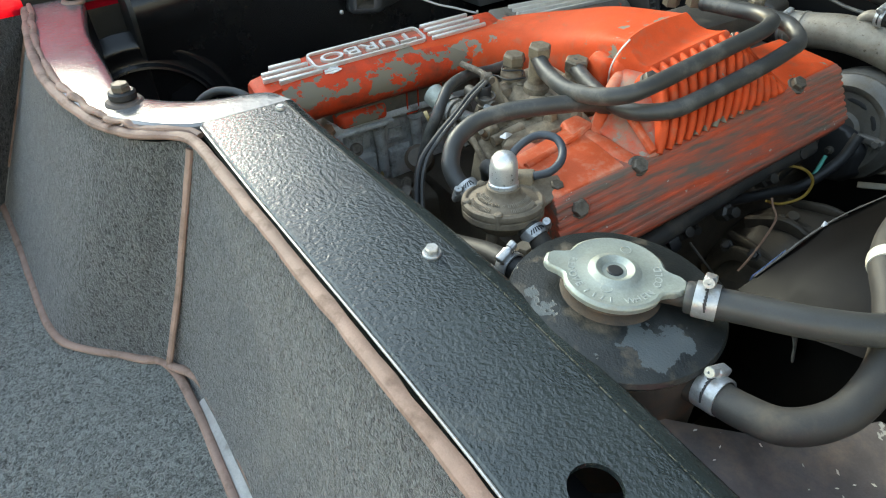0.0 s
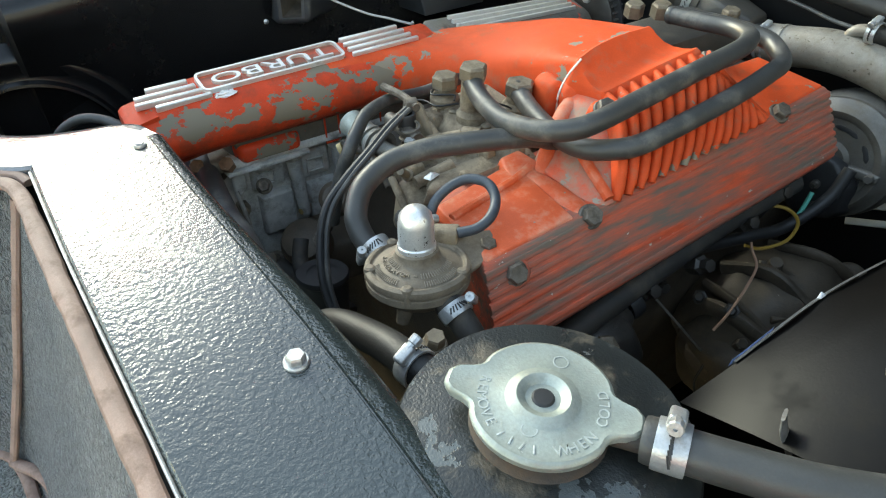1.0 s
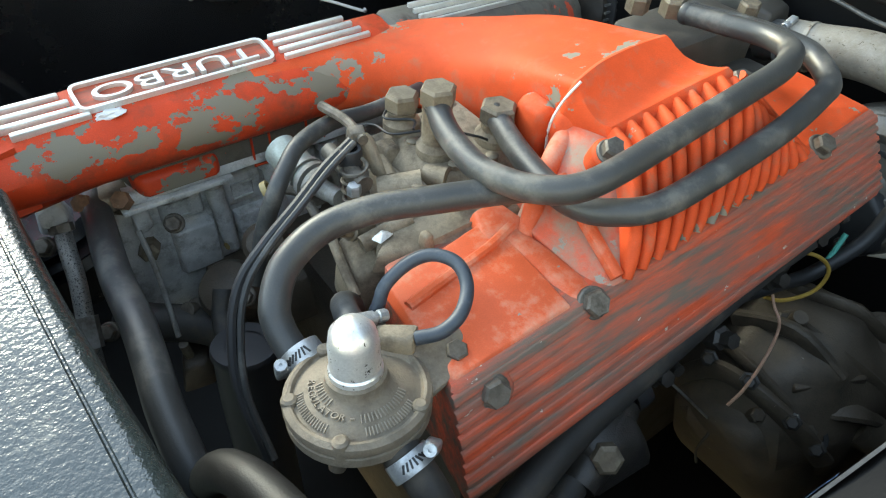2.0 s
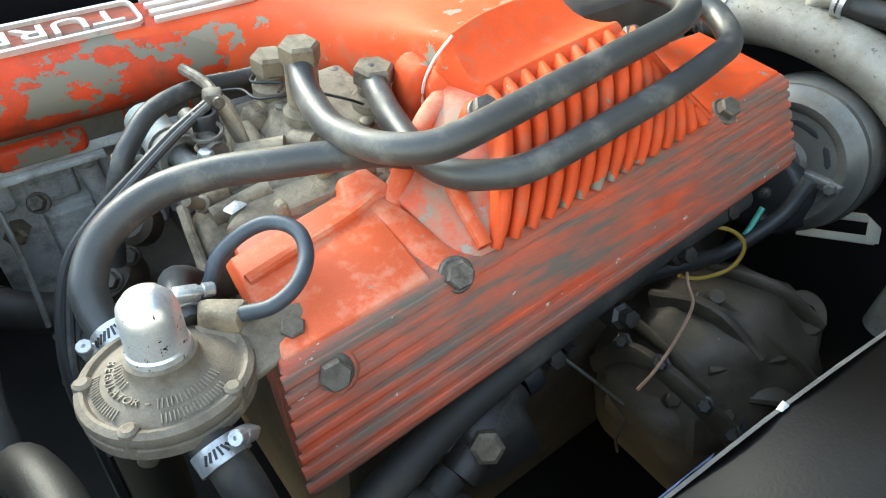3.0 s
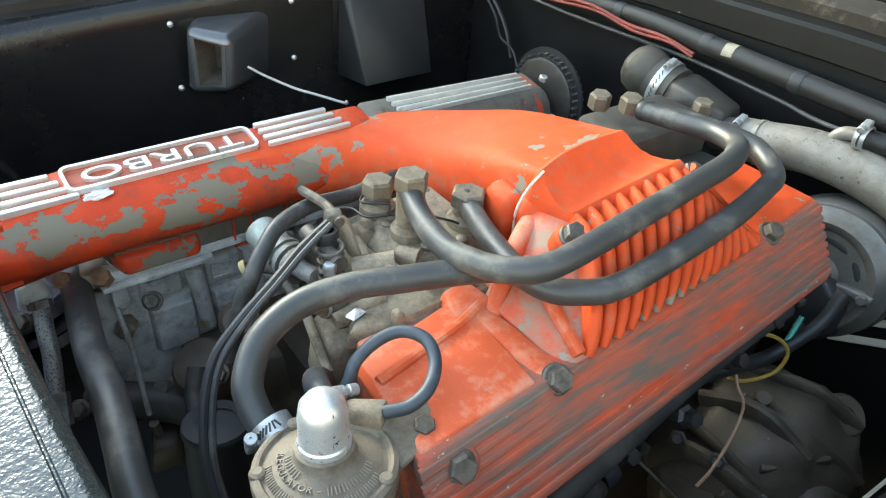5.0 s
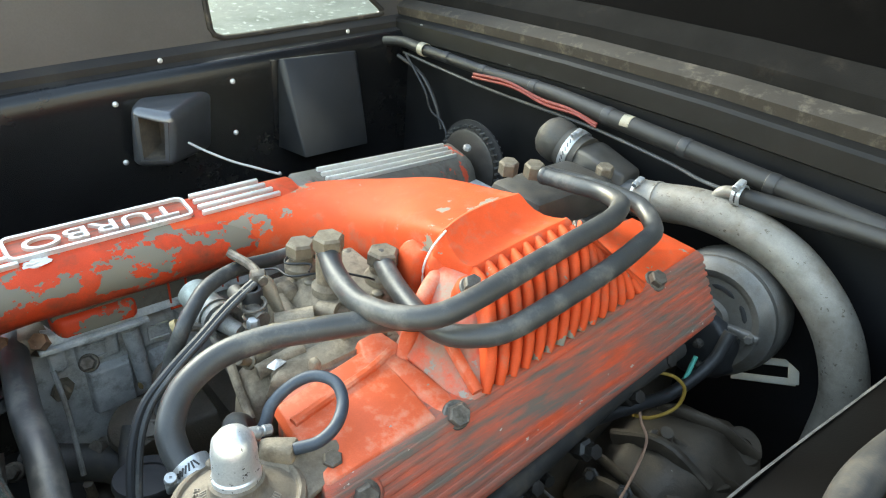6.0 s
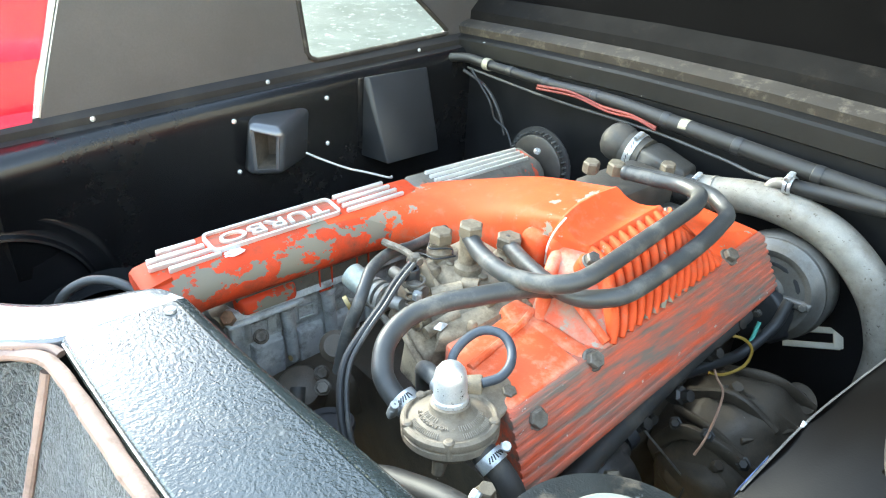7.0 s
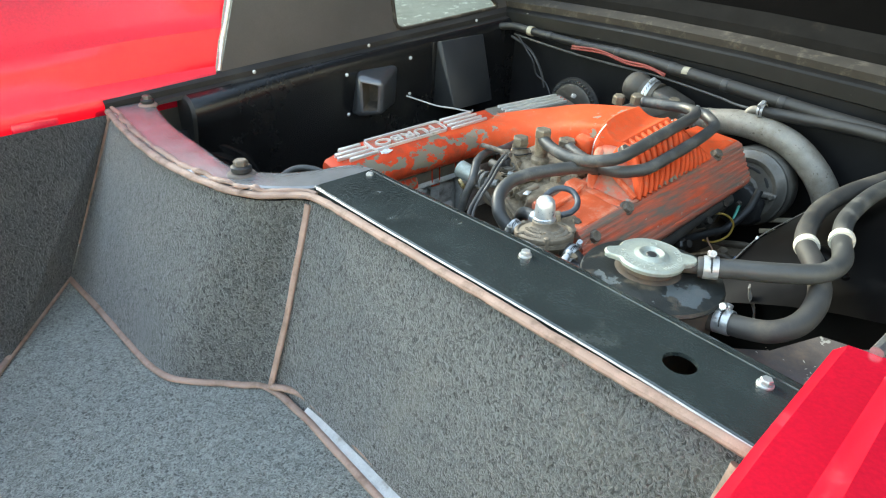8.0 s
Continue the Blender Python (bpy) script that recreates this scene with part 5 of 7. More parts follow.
part("boss_rib", sweep([(-0.174, 0.627, 0.859), (-0.14, 0.630, 0.857), (-0.103, 0.632, 0.853)], rounded(0.0115, 0.0105, 14), 5, scales=[0.7, 0.9, 1.0]), M_ORANGE_CHALKY, arm)
part("web_panel", hull([(-0.168, 0.636, 0.868), (-0.100, 0.640, 0.861), (-0.0965, 0.658, 0.865), (-0.160, 0.706, 0.908), (-0.198, 0.694, 0.902), (-0.18, 0.65, 0.83), (-0.11, 0.66, 0.83), (-0.18, 0.70, 0.83)], 0.002), M_ORANGE_WORN, arm, "dusty worn orange web")
part("panel_border", sweep([(-0.164, 0.664, 0.891), (-0.130, 0.656, 0.880), (-0.100, 0.652, 0.867)], rounded(0.004, 0.0035, 10), 5), M_ORANGE_CHALKY, arm)
# curved fin bed and its fins
top_a, top_b = V((-0.1620, 0.7030, 0.9100)), V((-0.1500, 0.7870, 0.9300))
low_a, low_b = V((-0.0985, 0.6580, 0.8640)), V((-0.1040, 0.8360, 0.8735))
edge_end = V((-0.1120, 0.8330, 0.8800))
FINS = 15


def fin_line(i, lift):
    """Fins run side by side; the far ones start on the slanting border."""
    a = top_a.lerp(top_b, i / 7.6) if i <= 7.6 else top_b.lerp(edge_end, (i - 7.6) / (FINS - 1 - 7.6))
    b = low_a.lerp(low_b, i / (FINS - 1))
    bow = (a - b).length / 0.075
    mid = a.lerp(b, 0.5) + V((0.005, 0.002, 0.0055)) * bow
    return [p + V((0.5, 0, 0.85)) * lift for p in (a, a.lerp(mid, 0.5) + V((0.002, 0, 0.0035)) * bow, mid, mid.lerp(b, 0.55) + V((0.0015, 0, 0.0015)) * bow, b)]


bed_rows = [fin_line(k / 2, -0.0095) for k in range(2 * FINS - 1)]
part("fin_bed", sheet(bed_rows + [[p + V((-0.03, 0, -0.03)) for p in bed_rows[-1]]]), M_GROOVE, arm, "grimy bed between the fins, gap shade put into its colour")
fin_section = [(0.0041 * math.cos(radians(q)), 0.0015 + 0.0052 * math.sin(radians(q)) ** 0.8) for q in range(0, 181, 18)] + [(-0.0043, -0.011), (0.0043, -0.011)]
for i in range(FINS):
    part("fin", sweep(fin_line(i, -0.001), fin_section, 4, up=(0.5, 0, 0.85), scales=[0.6, 0.93, 1.0, 1.0, 1.0, 1.0, 1.0, 1.0, 0.75]), M_ORANGE, arm)
part("border_tab", hull([(-0.158, 0.783, 0.930), (-0.146, 0.781, 0.930), (-0.138, 0.796, 0.920), (-0.152, 0.803, 0.921), (-0.158, 0.783, 0.90), (-0.143, 0.781, 0.90), (-0.136, 0.798, 0.89), (-0.154, 0.806, 0.90)], 0.002), M_ORANGE, arm)
part("slant_border", sweep([(-0.147, 0.796, 0.9275), (-0.133, 0.812, 0.908), (-0.118, 0.834, 0.886), (-0.106, 0.845, 0.874)], rounded(0.0045, 0.0045, 12), 4), M_ORANGE, arm)
part("bolt_boss", lathe([(0, -0.012), (0.0135, -0.012), (0.0135, -0.002), (0.011, 0.0005), (0, 0.0005)], axis_matrix((-0.0915, 0.5575, 0.8470), (0.8, -0.2, 0.56)), 20), M_ORANGE_GRIMY, arm)
part("web_bosses", lathe([(0.012, -0.02), (0.012, 0.001), (0.010, 0.003), (0, 0.003)], axis_matrix((-0.153, 0.691, 0.902), (0.4, -0.1, 0.9)), 18), M_ORANGE, arm)

for name_at, way in (((-0.0915, 0.5575, 0.8470), (0.8, -0.2, 0.56)), ((-0.0985, 0.6325, 0.8595), (0.7, -0.2, 0.66)), ((-0.105, 0.864, 0.8735), (0.5, -0.1, 0.85)), ((-0.152, 0.6905, 0.9045), (0.4, -0.1, 0.9)), ((-0.1475, 0.8010, 0.9195), (0.3, -0.1, 0.95))):
    hex_bolt("hex_bolt", name_at, way, 0.0132, 0.0085, M_STEEL_DULL, "dull grimy hexagon bolt holding the inlet plenum", 0.0095, "plenum bolts")

# ---- carburettors ----
carb = thing("carburettor", (-0.24, 0.62, 0.80), "dusty tan cast carburettor body with banjo unions", "carburettor")
part("body", hull([(-0.310, 0.585, 0.80), (-0.19, 0.565, 0.80), (-0.185, 0.70, 0.80), (-0.310, 0.70, 0.80), (-0.302, 0.605, 0.862), (-0.235, 0.590, 0.858), (-0.200, 0.60, 0.858), (-0.196, 0.69, 0.862), (-0.30, 0.69, 0.866)], 0.006, 3), M_ALU_DUSTY, carb)
part("top_cover", hull([(-0.298, 0.622, 0.860), (-0.262, 0.608, 0.860), (-0.215, 0.612, 0.858), (-0.208, 0.69, 0.862), (-0.298, 0.69, 0.864), (-0.290, 0.630, 0.873), (-0.258, 0.620, 0.874), (-0.222, 0.624, 0.871), (-0.216, 0.682, 0.873), (-0.29, 0.682, 0.876)], 0.003, 3), M_ALU_DUSTY, carb)
part("front_ledge", hull([(-0.200, 0.553, 0.840), (-0.176, 0.600, 0.838), (-0.174, 0.655, 0.842), (-0.205, 0.660, 0.842), (-0.215, 0.570, 0.840), (-0.198, 0.557, 0.856), (-0.178, 0.602, 0.858), (-0.177, 0.650, 0.864), (-0.203, 0.655, 0.866), (-0.212, 0.575, 0.858)], 0.0025), M_ALU_DUSTY, carb)
part("float_bowl", hull([(-0.238, 0.545, 0.80), (-0.200, 0.540, 0.80), (-0.195, 0.59, 0.80), (-0.24, 0.60, 0.80), (-0.236, 0.550, 0.846), (-0.204, 0.546, 0.838), (-0.198, 0.59, 0.846), (-0.238, 0.598, 0.854)], 0.006, 3), M_ALU_DUSTY, carb)
for p, q, r in (((-0.242, 0.586, 0.862), (-0.228, 0.610, 0.866), 0.010), ((-0.214, 0.556, 0.852), (-0.212, 0.590, 0.858), 0.006), ((-0.236, 0.618, 0.866), (-0.222, 0.626, 0.868), 0.008), ((-0.215, 0.640, 0.862), (-0.200, 0.672, 0.862), 0.008), ((-0.270, 0.604, 0.862), (-0.252, 0.600, 0.858), 0.007)):
    part("cast_boss", tube([p, q], r, 16, scales=[0.9, 1.0]), M_ALU_DUSTY, carb)
for x, y, z, w in ((-0.233, 0.566, 0.853, 0.010), (-0.226, 0.604, 0.866, 0.008), (-0.205, 0.620, 0.864, 0.007), (-0.190, 0.640, 0.866, 0.006), (-0.272, 0.612, 0.866, 0.009), (-0.188, 0.585, 0.861, 0.005)):
    part("cast_lug", hull([V((x, y, z)) + V((a * w * (1 - 0.25 * (c > 0)), b * w * 0.8 * (1 - 0.25 * (c > 0)), c * 0.006)) for a in (-1, 1) for b in (-1, 1) for c in (-1, 1)], 0.0022, 3), M_ALU_DUSTY, carb)
part("flaked_patch", hull([(-0.212, 0.560, 0.8565), (-0.203, 0.563, 0.8575), (-0.205, 0.574, 0.859), (-0.214, 0.570, 0.859), (-0.208, 0.567, 0.8605)], 0.0005), M_PLATE, carb, "bare flaked spot")
part("drain_rod", tube([(-0.236, 0.547, 0.848), (-0.218, 0.544, 0.840), (-0.196, 0.541, 0.831)], 0.0032, 10), M_ALU_DUSTY, carb)
for x, y, h, r in ((-0.246, 0.633, 0.921, 0.0105), (-0.283, 0.631, 0.899, 0.0105), (-0.236, 0.676, 0.900, 0.0115)):
    u = part("union", lathe([(r * 1.25, 0), (r * 1.25, 0.006), (r * 0.92, 0.010), (r * 0.92, h - 0.886), (r * 1.02, h - 0.884), (0, h - 0.884)], axis_matrix((x, y, 0.872), (0, 0, 1)), 18), M_ALU_DUSTY, carb)
    part("banjo_bolt", lathe([(0, 0), (r * 1.0, 0), (r * 1.12, 0.001), (r * 1.12, 0.010), (r * 0.95, 0.012), (0, 0.012)], axis_matrix((x, y, h - 0.012), (0, 0, 1), 12), 6), M_BRASS, u, "grimy brass banjo bolt head", 20)
for x, y in ((-0.288, 0.640), (-0.262, 0.626), (-0.226, 0.634), (-0.285, 0.676), (-0.22, 0.66)):
    part("cover_screw", lathe([(0, 0), (0.0045, 0), (0.0045, 0.003), (0.003, 0.004), (0, 0.004)], axis_matrix((x, y, 0.872), (0, 0, 1)), 12), M_BRASS, carb)
for pts in (((-0.297, 0.632, 0.884), (-0.283, 0.617, 0.884), (-0.268, 0.630, 0.886), (-0.256, 0.622, 0.888)), ((-0.30, 0.60, 0.874), (-0.289, 0.612, 0.877), (-0.272, 0.615, 0.878), (-0.262, 0.632, 0.880)), ((-0.234, 0.640, 0.892), (-0.228, 0.655, 0.886), (-0.234, 0.668, 0.876), (-0.248, 0.672, 0.872))):
    part("lock_wire", tube(pts, 0.0009, 6), M_WIRE_BLACK, carb, "thin dark locking wire")
part("side_port", lathe([(0, 0.014), (0.006, 0.014), (0.0075, 0.012), (0.0075, 0.004), (0.010, 0.003), (0.010, 0.0), (0, 0.0)], axis_matrix((-0.208, 0.5755, 0.846), (0.5, -0.7, 0.35)), 18), M_ALU_DUSTY, carb)
part("mixture_screw", lathe([(0, 0.016), (0.003, 0.016), (0.0036, 0.014), (0.0036, 0.004), (0.0052, 0.003), (0.0052, 0.0), (0, 0.0)], axis_matrix((-0.226, 0.557, 0.852), (0.3, -0.6, 0.6)), 12), M_BRASS, carb, "grimy brass adjusting screw")
part("cast_rib", hull([(-0.186, 0.585, 0.852), (-0.181, 0.650, 0.856), (-0.176, 0.650, 0.846), (-0.180, 0.586, 0.842), (-0.1865, 0.586, 0.862), (-0.1835, 0.648, 0.867)], 0.002), M_ALU_DUSTY, carb)
part("throttle_lever", hull([(-0.272, 0.584, 0.893), (-0.262, 0.592, 0.893), (-0.258, 0.590, 0.862), (-0.248, 0.596, 0.862), (-0.274, 0.590, 0.888), (-0.264, 0.597, 0.886), (-0.252, 0.600, 0.864)], 0.002), M_ALU_DUSTY, carb)
part("cable_clevis", hull([(-0.277, 0.583, 0.884), (-0.266, 0.580, 0.882), (-0.262, 0.592, 0.882), (-0.273, 0.596, 0.884), (-0.276, 0.584, 0.893), (-0.267, 0.582, 0.892), (-0.264, 0.591, 0.892), (-0.272, 0.594, 0.893)], 0.0015), M_STEEL_DULL, carb)
part("throttle_spindle", tube([(-0.285, 0.575, 0.872), (-0.24, 0.575, 0.872)], 0.006, 12), M_STEEL_DULL, carb)
part("spring", tube([(-0.252 + 0.008 * math.cos(a * 0.8), 0.575 + 0.008 * math.sin(a * 0.8), 0.850 + a * 0.0009) for a in range(36)], 0.0013, 6, 2), M_STEEL_DULL, carb, "return spring")

# ---- distributor and linkage beside the head ----
dist = thing("linkage_unit", (-0.31, 0.56, 0.80), "grimy throttle linkage with chromed damper and lever", "linkage")
part("damper", tube([(-0.330, 0.560, 0.852), (-0.313, 0.562, 0.849), (-0.298, 0.564, 0.846)], 0.0125, 18), M_ZINC, dist, "bright worn damper barrel")
part("damper_nose", tube([(-0.298, 0.564, 0.846), (-0.280, 0.566, 0.847), (-0.262, 0.569, 0.850)], 0.0085, 16, scales=[1.0, 0.8, 0.7]), M_ALU, dist)
part("bracket_arm", tube([(-0.301, 0.536, 0.846), (-0.292, 0.553, 0.842), (-0.272, 0.554, 0.838), (-0.255, 0.555, 0.826)], 0.0035, 10), M_STEEL_DULL, dist)
part("tie", lathe([(0.0055, -0.002), (0.0075, -0.002), (0.0075, 0.002), (0.0055, 0.002)], axis_matrix((-0.300, 0.535, 0.845), (0.3, 0.8, 0.4)), 14), M_TIE, dist, "yellowed cable tie")
for k in range(3):
    part("ring", lathe([(0.010, -0.002), (0.0145, -0.002), (0.0145, 0.002), (0.010, 0.002)], axis_matrix((-0.300 + k * 0.008, 0.5638 + k * 0.001, 0.8462 + k * 0.0005), (0.97, 0.12, 0.0)), 20), M_ALU, dist)
part("barrel", lathe([(0, 0), (0.014, 0), (0.016, 0.004), (0.016, 0.020), (0.011, 0.024), (0, 0.024)], axis_matrix((-0.325, 0.54, 0.775), (0.5, -0.5, 0.7)), 22), M_CAST_DARK, dist)
part("plug_cap", lathe([(0.008, 0), (0.008, 0.016), (0.007, 0.018), (0.005, 0.018), (0.005, 0.006), (0, 0.006)], axis_matrix((-0.262, 0.578, 0.868), (0, 0, 1)), 16), M_WIRE_BLACK, dist)

single("cable_loop", tube([(-0.269, 0.584, 0.886), (-0.26, 0.558, 0.879), (-0.247, 0.533, 0.872), (-0.238, 0.506, 0.86), (-0.232, 0.486, 0.845), (-0.219, 0.472, 0.825), (-0.197, 0.462, 0.8), (-0.168, 0.461, 0.77), (-0.14, 0.46, 0.72)], 0.0032, 10), M_WIRE_BLACK, "thin black throttle cable hanging in a curve", "cable")
single("cable_strand", tube([(-0.263, 0.582, 0.888), (-0.254, 0.558, 0.881), (-0.242, 0.533, 0.873), (-0.234, 0.507, 0.86), (-0.227, 0.488, 0.845), (-0.214, 0.475, 0.825), (-0.192, 0.465, 0.8), (-0.163, 0.464, 0.77)], 0.0022, 8), M_RUBBER, "second thin cable running beside the throttle cable", "cable")
single("vacuum_pipe", tube([(-0.335, 0.69, 0.862), (-0.318, 0.63, 0.868), (-0.311, 0.592, 0.874), (-0.296, 0.56, 0.876), (-0.283, 0.542, 0.87), (-0.275, 0.53, 0.86), (-0.278, 0.519, 0.83), (-0.28, 0.51, 0.79)], 0.0058, 12), M_RUBBER, "thin black vacuum pipe beside the carburettor", "hose")
single("link_rod", tube([(-0.317, 0.588, 0.885), (-0.29, 0.592, 0.886), (-0.262, 0.588, 0.888)], 0.0035, 10), M_STEEL_DULL, "short grey steel link rod", "rod")

# ---- fuel pressure regulator ----
reg = thing("fuel_regulator", (-0.12, 0.497, 0.84), "dusty cast fuel pressure regulator with a bright domed top", "fuel regulator")
rm = frame_matrix((-0.1195, 0.4975, 0.8625), (-0.13, 0.05, 1.0), (0.97, -0.24, 0))
part("lower_body", lathe([(0, -0.024), (0.020, -0.024), (0.026, -0.018), (0.0325, -0.012), (0.0345, -0.010), (0.0345, -0.0055), (0.033, -0.0045), (0, -0.0045)], rm, 48), M_REGULATOR, reg)
part("upper_body", lathe([(0, -0.0042), (0.0342, -0.0042), (0.0350, -0.002), (0.0345, 0.001), (0.0322, 0.0026), (0.0308, 0.0024), (0.0296, 0.0006), (0.0285, 0.0008), (0.0270, 0.0022), (0.0205, 0.0050), (0.0160, 0.0068), (0.0146, 0.0086), (0.0142, 0.0128), (0.0125, 0.0138), (0, 0.0138)], rm, 48), M_REGULATOR, reg)
part("dome", lathe([(0.0126, 0.010), (0.0126, 0.0165), (0.0118, 0.0175), (0.0116, 0.031), (0.0104, 0.0375), (0.0072, 0.0415), (0.0035, 0.0432), (0, 0.0436)], rm, 32), M_DOME, reg, "bright speckled dome")
part("cast_word", arc_word("REGULATOR", 0.0208, -118, -30, 0.0048, 0.0012, 0.0046, rm), M_CAST_MARK, reg, "raised cast word REGULATOR", 0)
MARKS = ((0.0208, 0.0046, -14, 60, 8), (0.0262, 0.0022, -104, -46, 9), (0.0262, 0.0022, -10, 50, 9), (0.0166, 0.0064, -108, -58, 4))
for r, z, a0, a1, count in MARKS:
    for k in range(count):
        at = rm @ Matrix.Rotation(radians(a0 + (a1 - a0) * (k + 0.5) / count), 4, "Z") @ Matrix.Translation((r, 0, z)) @ Matrix.Rotation(radians(24), 4, "Y")
        part("cast_mark", join(box(-0.0020, 0.0020, -0.0011, -0.0005, -0.0006, 0.0009, 0.0002, at), box(-0.0020, 0.0020, 0.0005, 0.0011, -0.0006, 0.0009, 0.0002, at)), M_CAST_MARK, reg)
part("cast_mark", box(-0.0004, 0.0004, -0.0010, 0.0010, -0.0006, 0.0009, 0.0002, rm @ Matrix.Rotation(radians(-22), 4, "Z") @ Matrix.Translation((0.0208, 0, 0.0046))), M_CAST_MARK, reg)
for a in (-30, 48, 120, 195, 262):
    part("flange_screw", lathe([(0, 0.0034), (0.0024, 0.0034), (0.0038, 0.0022), (0.0040, 0.0), (0.0036, -0.010), (0, -0.010)], rm @ Matrix.Rotation(radians(a), 4, "Z") @ Matrix.Translation((0.0312, 0, 0.0008)), 12), M_REGULATOR, reg)
part("spill_spout", tube([rm @ V((0.010, -0.012, -0.022)), rm @ V((0.012, -0.016, -0.034))], 0.006, 12, scales=[1.0, 0.7]), M_REGULATOR, reg)
part("bracket", hull([(-0.135, 0.515, 0.861), (-0.10, 0.520, 0.852), (-0.108, 0.555, 0.853), (-0.125, 0.560, 0.857), (-0.135, 0.515, 0.866), (-0.10, 0.520, 0.857), (-0.106, 0.556, 0.858), (-0.125, 0.562, 0.862)], 0.0015), M_REGULATOR, reg)
part("bracket_bolt", lathe([(0, 0), (0.006, 0), (0.006, 0.004), (0.005, 0.005), (0, 0.005)], axis_matrix((-0.114, 0.551, 0.858), (0.2, 0, 1)), 6), M_STEEL_DULL, reg, "", 20)
part("outlet", tube([(-0.135, 0.492, 0.851), (-0.152, 0.490, 0.852)], 0.0085, 14), M_REGULATOR, reg)
part("inlet", tube([(-0.104, 0.498, 0.853), (-0.082, 0.501, 0.849)], 0.0085, 14), M_REGULATOR, reg)
part("top_lug", hull([(-0.144, 0.520, 0.862), (-0.133, 0.516, 0.862), (-0.121, 0.530, 0.862), (-0.13, 0.541, 0.862), (-0.142, 0.522, 0.873), (-0.134, 0.518, 0.872), (-0.123, 0.530, 0.873), (-0.13, 0.539, 0.873)], 0.002), M_ALU_DUSTY, reg)

hose_thing("fuel_hose", [(-0.15, 0.488, 0.849), (-0.163, 0.486, 0.853), (-0.175, 0.485, 0.86), (-0.185, 0.488, 0.868), (-0.198, 0.502, 0.878), (-0.204, 0.527, 0.886), (-0.198, 0.556, 0.891), (-0.184, 0.586, 0.894), (-0.173, 0.615, 0.894), (-0.167, 0.64, 0.89), (-0.168, 0.66, 0.878)], 0.0083, 18, M_RUBBER, "thick black fuel hose curving from the regulator")
hose_clamp((-0.158, 0.4890, 0.853), (-0.9, -0.1, 0.35), 0.0096, 0.010, (-0.3, -1.0, 0.05), "bright zinc clamp on the regulator hose")
hose_thing("return_hose", [(-0.14, 0.515, 0.862), (-0.158, 0.516, 0.863), (-0.176, 0.522, 0.855), (-0.19, 0.535, 0.83), (-0.2, 0.545, 0.78)], 0.0072, 14, M_RUBBER, "black return hose behind the regulator")
hose_clamp((-0.148, 0.5155, 0.8625), (-1, 0.1, 0.1), 0.0078, 0.008, (0.2, 0.3, 1), "bright zinc clamp on the return hose")
hose_thing("inlet_hose", [(-0.089, 0.500, 0.852), (-0.078, 0.502, 0.848), (-0.064, 0.504, 0.836), (-0.054, 0.505, 0.815), (-0.050, 0.506, 0.77)], 0.0090, 16, M_RUBBER_DUSTY, "short dusty hose below the regulator")
hose_clamp((-0.0815, 0.5013, 0.8498), (0.85, 0.1, -0.42), 0.0095, 0.009, (0.35, 0.9, 0.45), "bright zinc clamp below the regulator")
single("signal_pipe", tube([(-0.157, 0.523, 0.85), (-0.159, 0.533, 0.862), (-0.162, 0.54, 0.872), (-0.162, 0.554, 0.88), (-0.157, 0.566, 0.884), (-0.145, 0.573, 0.884), (-0.132, 0.57, 0.88), (-0.122, 0.559, 0.876), (-0.12, 0.546, 0.872), (-0.126, 0.534, 0.869)], 0.0037, 12), M_WIRE_BLUE, "blue-black rubber pipe looped above the regulator", "hose")

# ---- breather hoses over the fins ----
hose_thing("breather_hose", [(-0.246, 0.632, 0.908), (-0.222, 0.623, 0.904), (-0.188, 0.617, 0.903), (-0.164, 0.619, 0.906), (-0.145, 0.6255, 0.91), (-0.131, 0.64, 0.914), (-0.127, 0.665, 0.918), (-0.128, 0.718, 0.924), (-0.13, 0.773, 0.929), (-0.1325, 0.815, 0.932), (-0.139, 0.838, 0.932), (-0.15, 0.856, 0.93), (-0.175, 0.869, 0.926), (-0.206, 0.869, 0.922), (-0.242, 0.868, 0.918)], 0.0080, 16, M_RUBBER, "grey-black breather hose lying across the fins", "breather hoses")
hose_thing("breather_hose", [(-0.238, 0.675, 0.892), (-0.205, 0.664, 0.889), (-0.165, 0.654, 0.889), (-0.137, 0.652, 0.892), (-0.12, 0.662, 0.895), (-0.1075, 0.683, 0.899), (-0.104, 0.728, 0.906), (-0.1055, 0.79, 0.912), (-0.113, 0.842, 0.914), (-0.12, 0.868, 0.914), (-0.139, 0.887, 0.916), (-0.158, 0.894, 0.918), (-0.2, 0.89, 0.918), (-0.245, 0.88, 0.915)], 0.0080, 16, M_RUBBER, "grey-black breather hose lying across the fins", "breather hoses")

# ---- thermostat housing and silver tube ----
therm = thing("thermostat_housing", (-0.30, 1.02, 0.87), "grimy grey thermostat housing with hose stubs", "thermostat housing")
part("body", hull([(-0.325, 1.012, 0.850), (-0.245, 1.018, 0.845), (-0.245, 1.066, 0.845), (-0.325, 1.068, 0.850), (-0.322, 1.020, 0.892), (-0.285, 1.016, 0.889), (-0.250, 1.026, 0.880), (-0.250, 1.058, 0.882), (-0.31, 1.060, 0.898)], 0.004), M_HOUSING, therm)
part("neck", tube([(-0.348, 1.042, 0.880), (-0.315, 1.040, 0.876)], 0.0255, 24), M_HOUSING, therm)
part("end_cap", lathe([(0, 0), (0.025, 0), (0.0275, 0.004), (0.0275, 0.016), (0.025, 0.026), (0.018, 0.033), (0.009, 0.037), (0, 0.038)], axis_matrix((-0.350, 1.042, 0.880), (-0.9, -0.15, 0.3)), 26), M_HOUSING, therm)
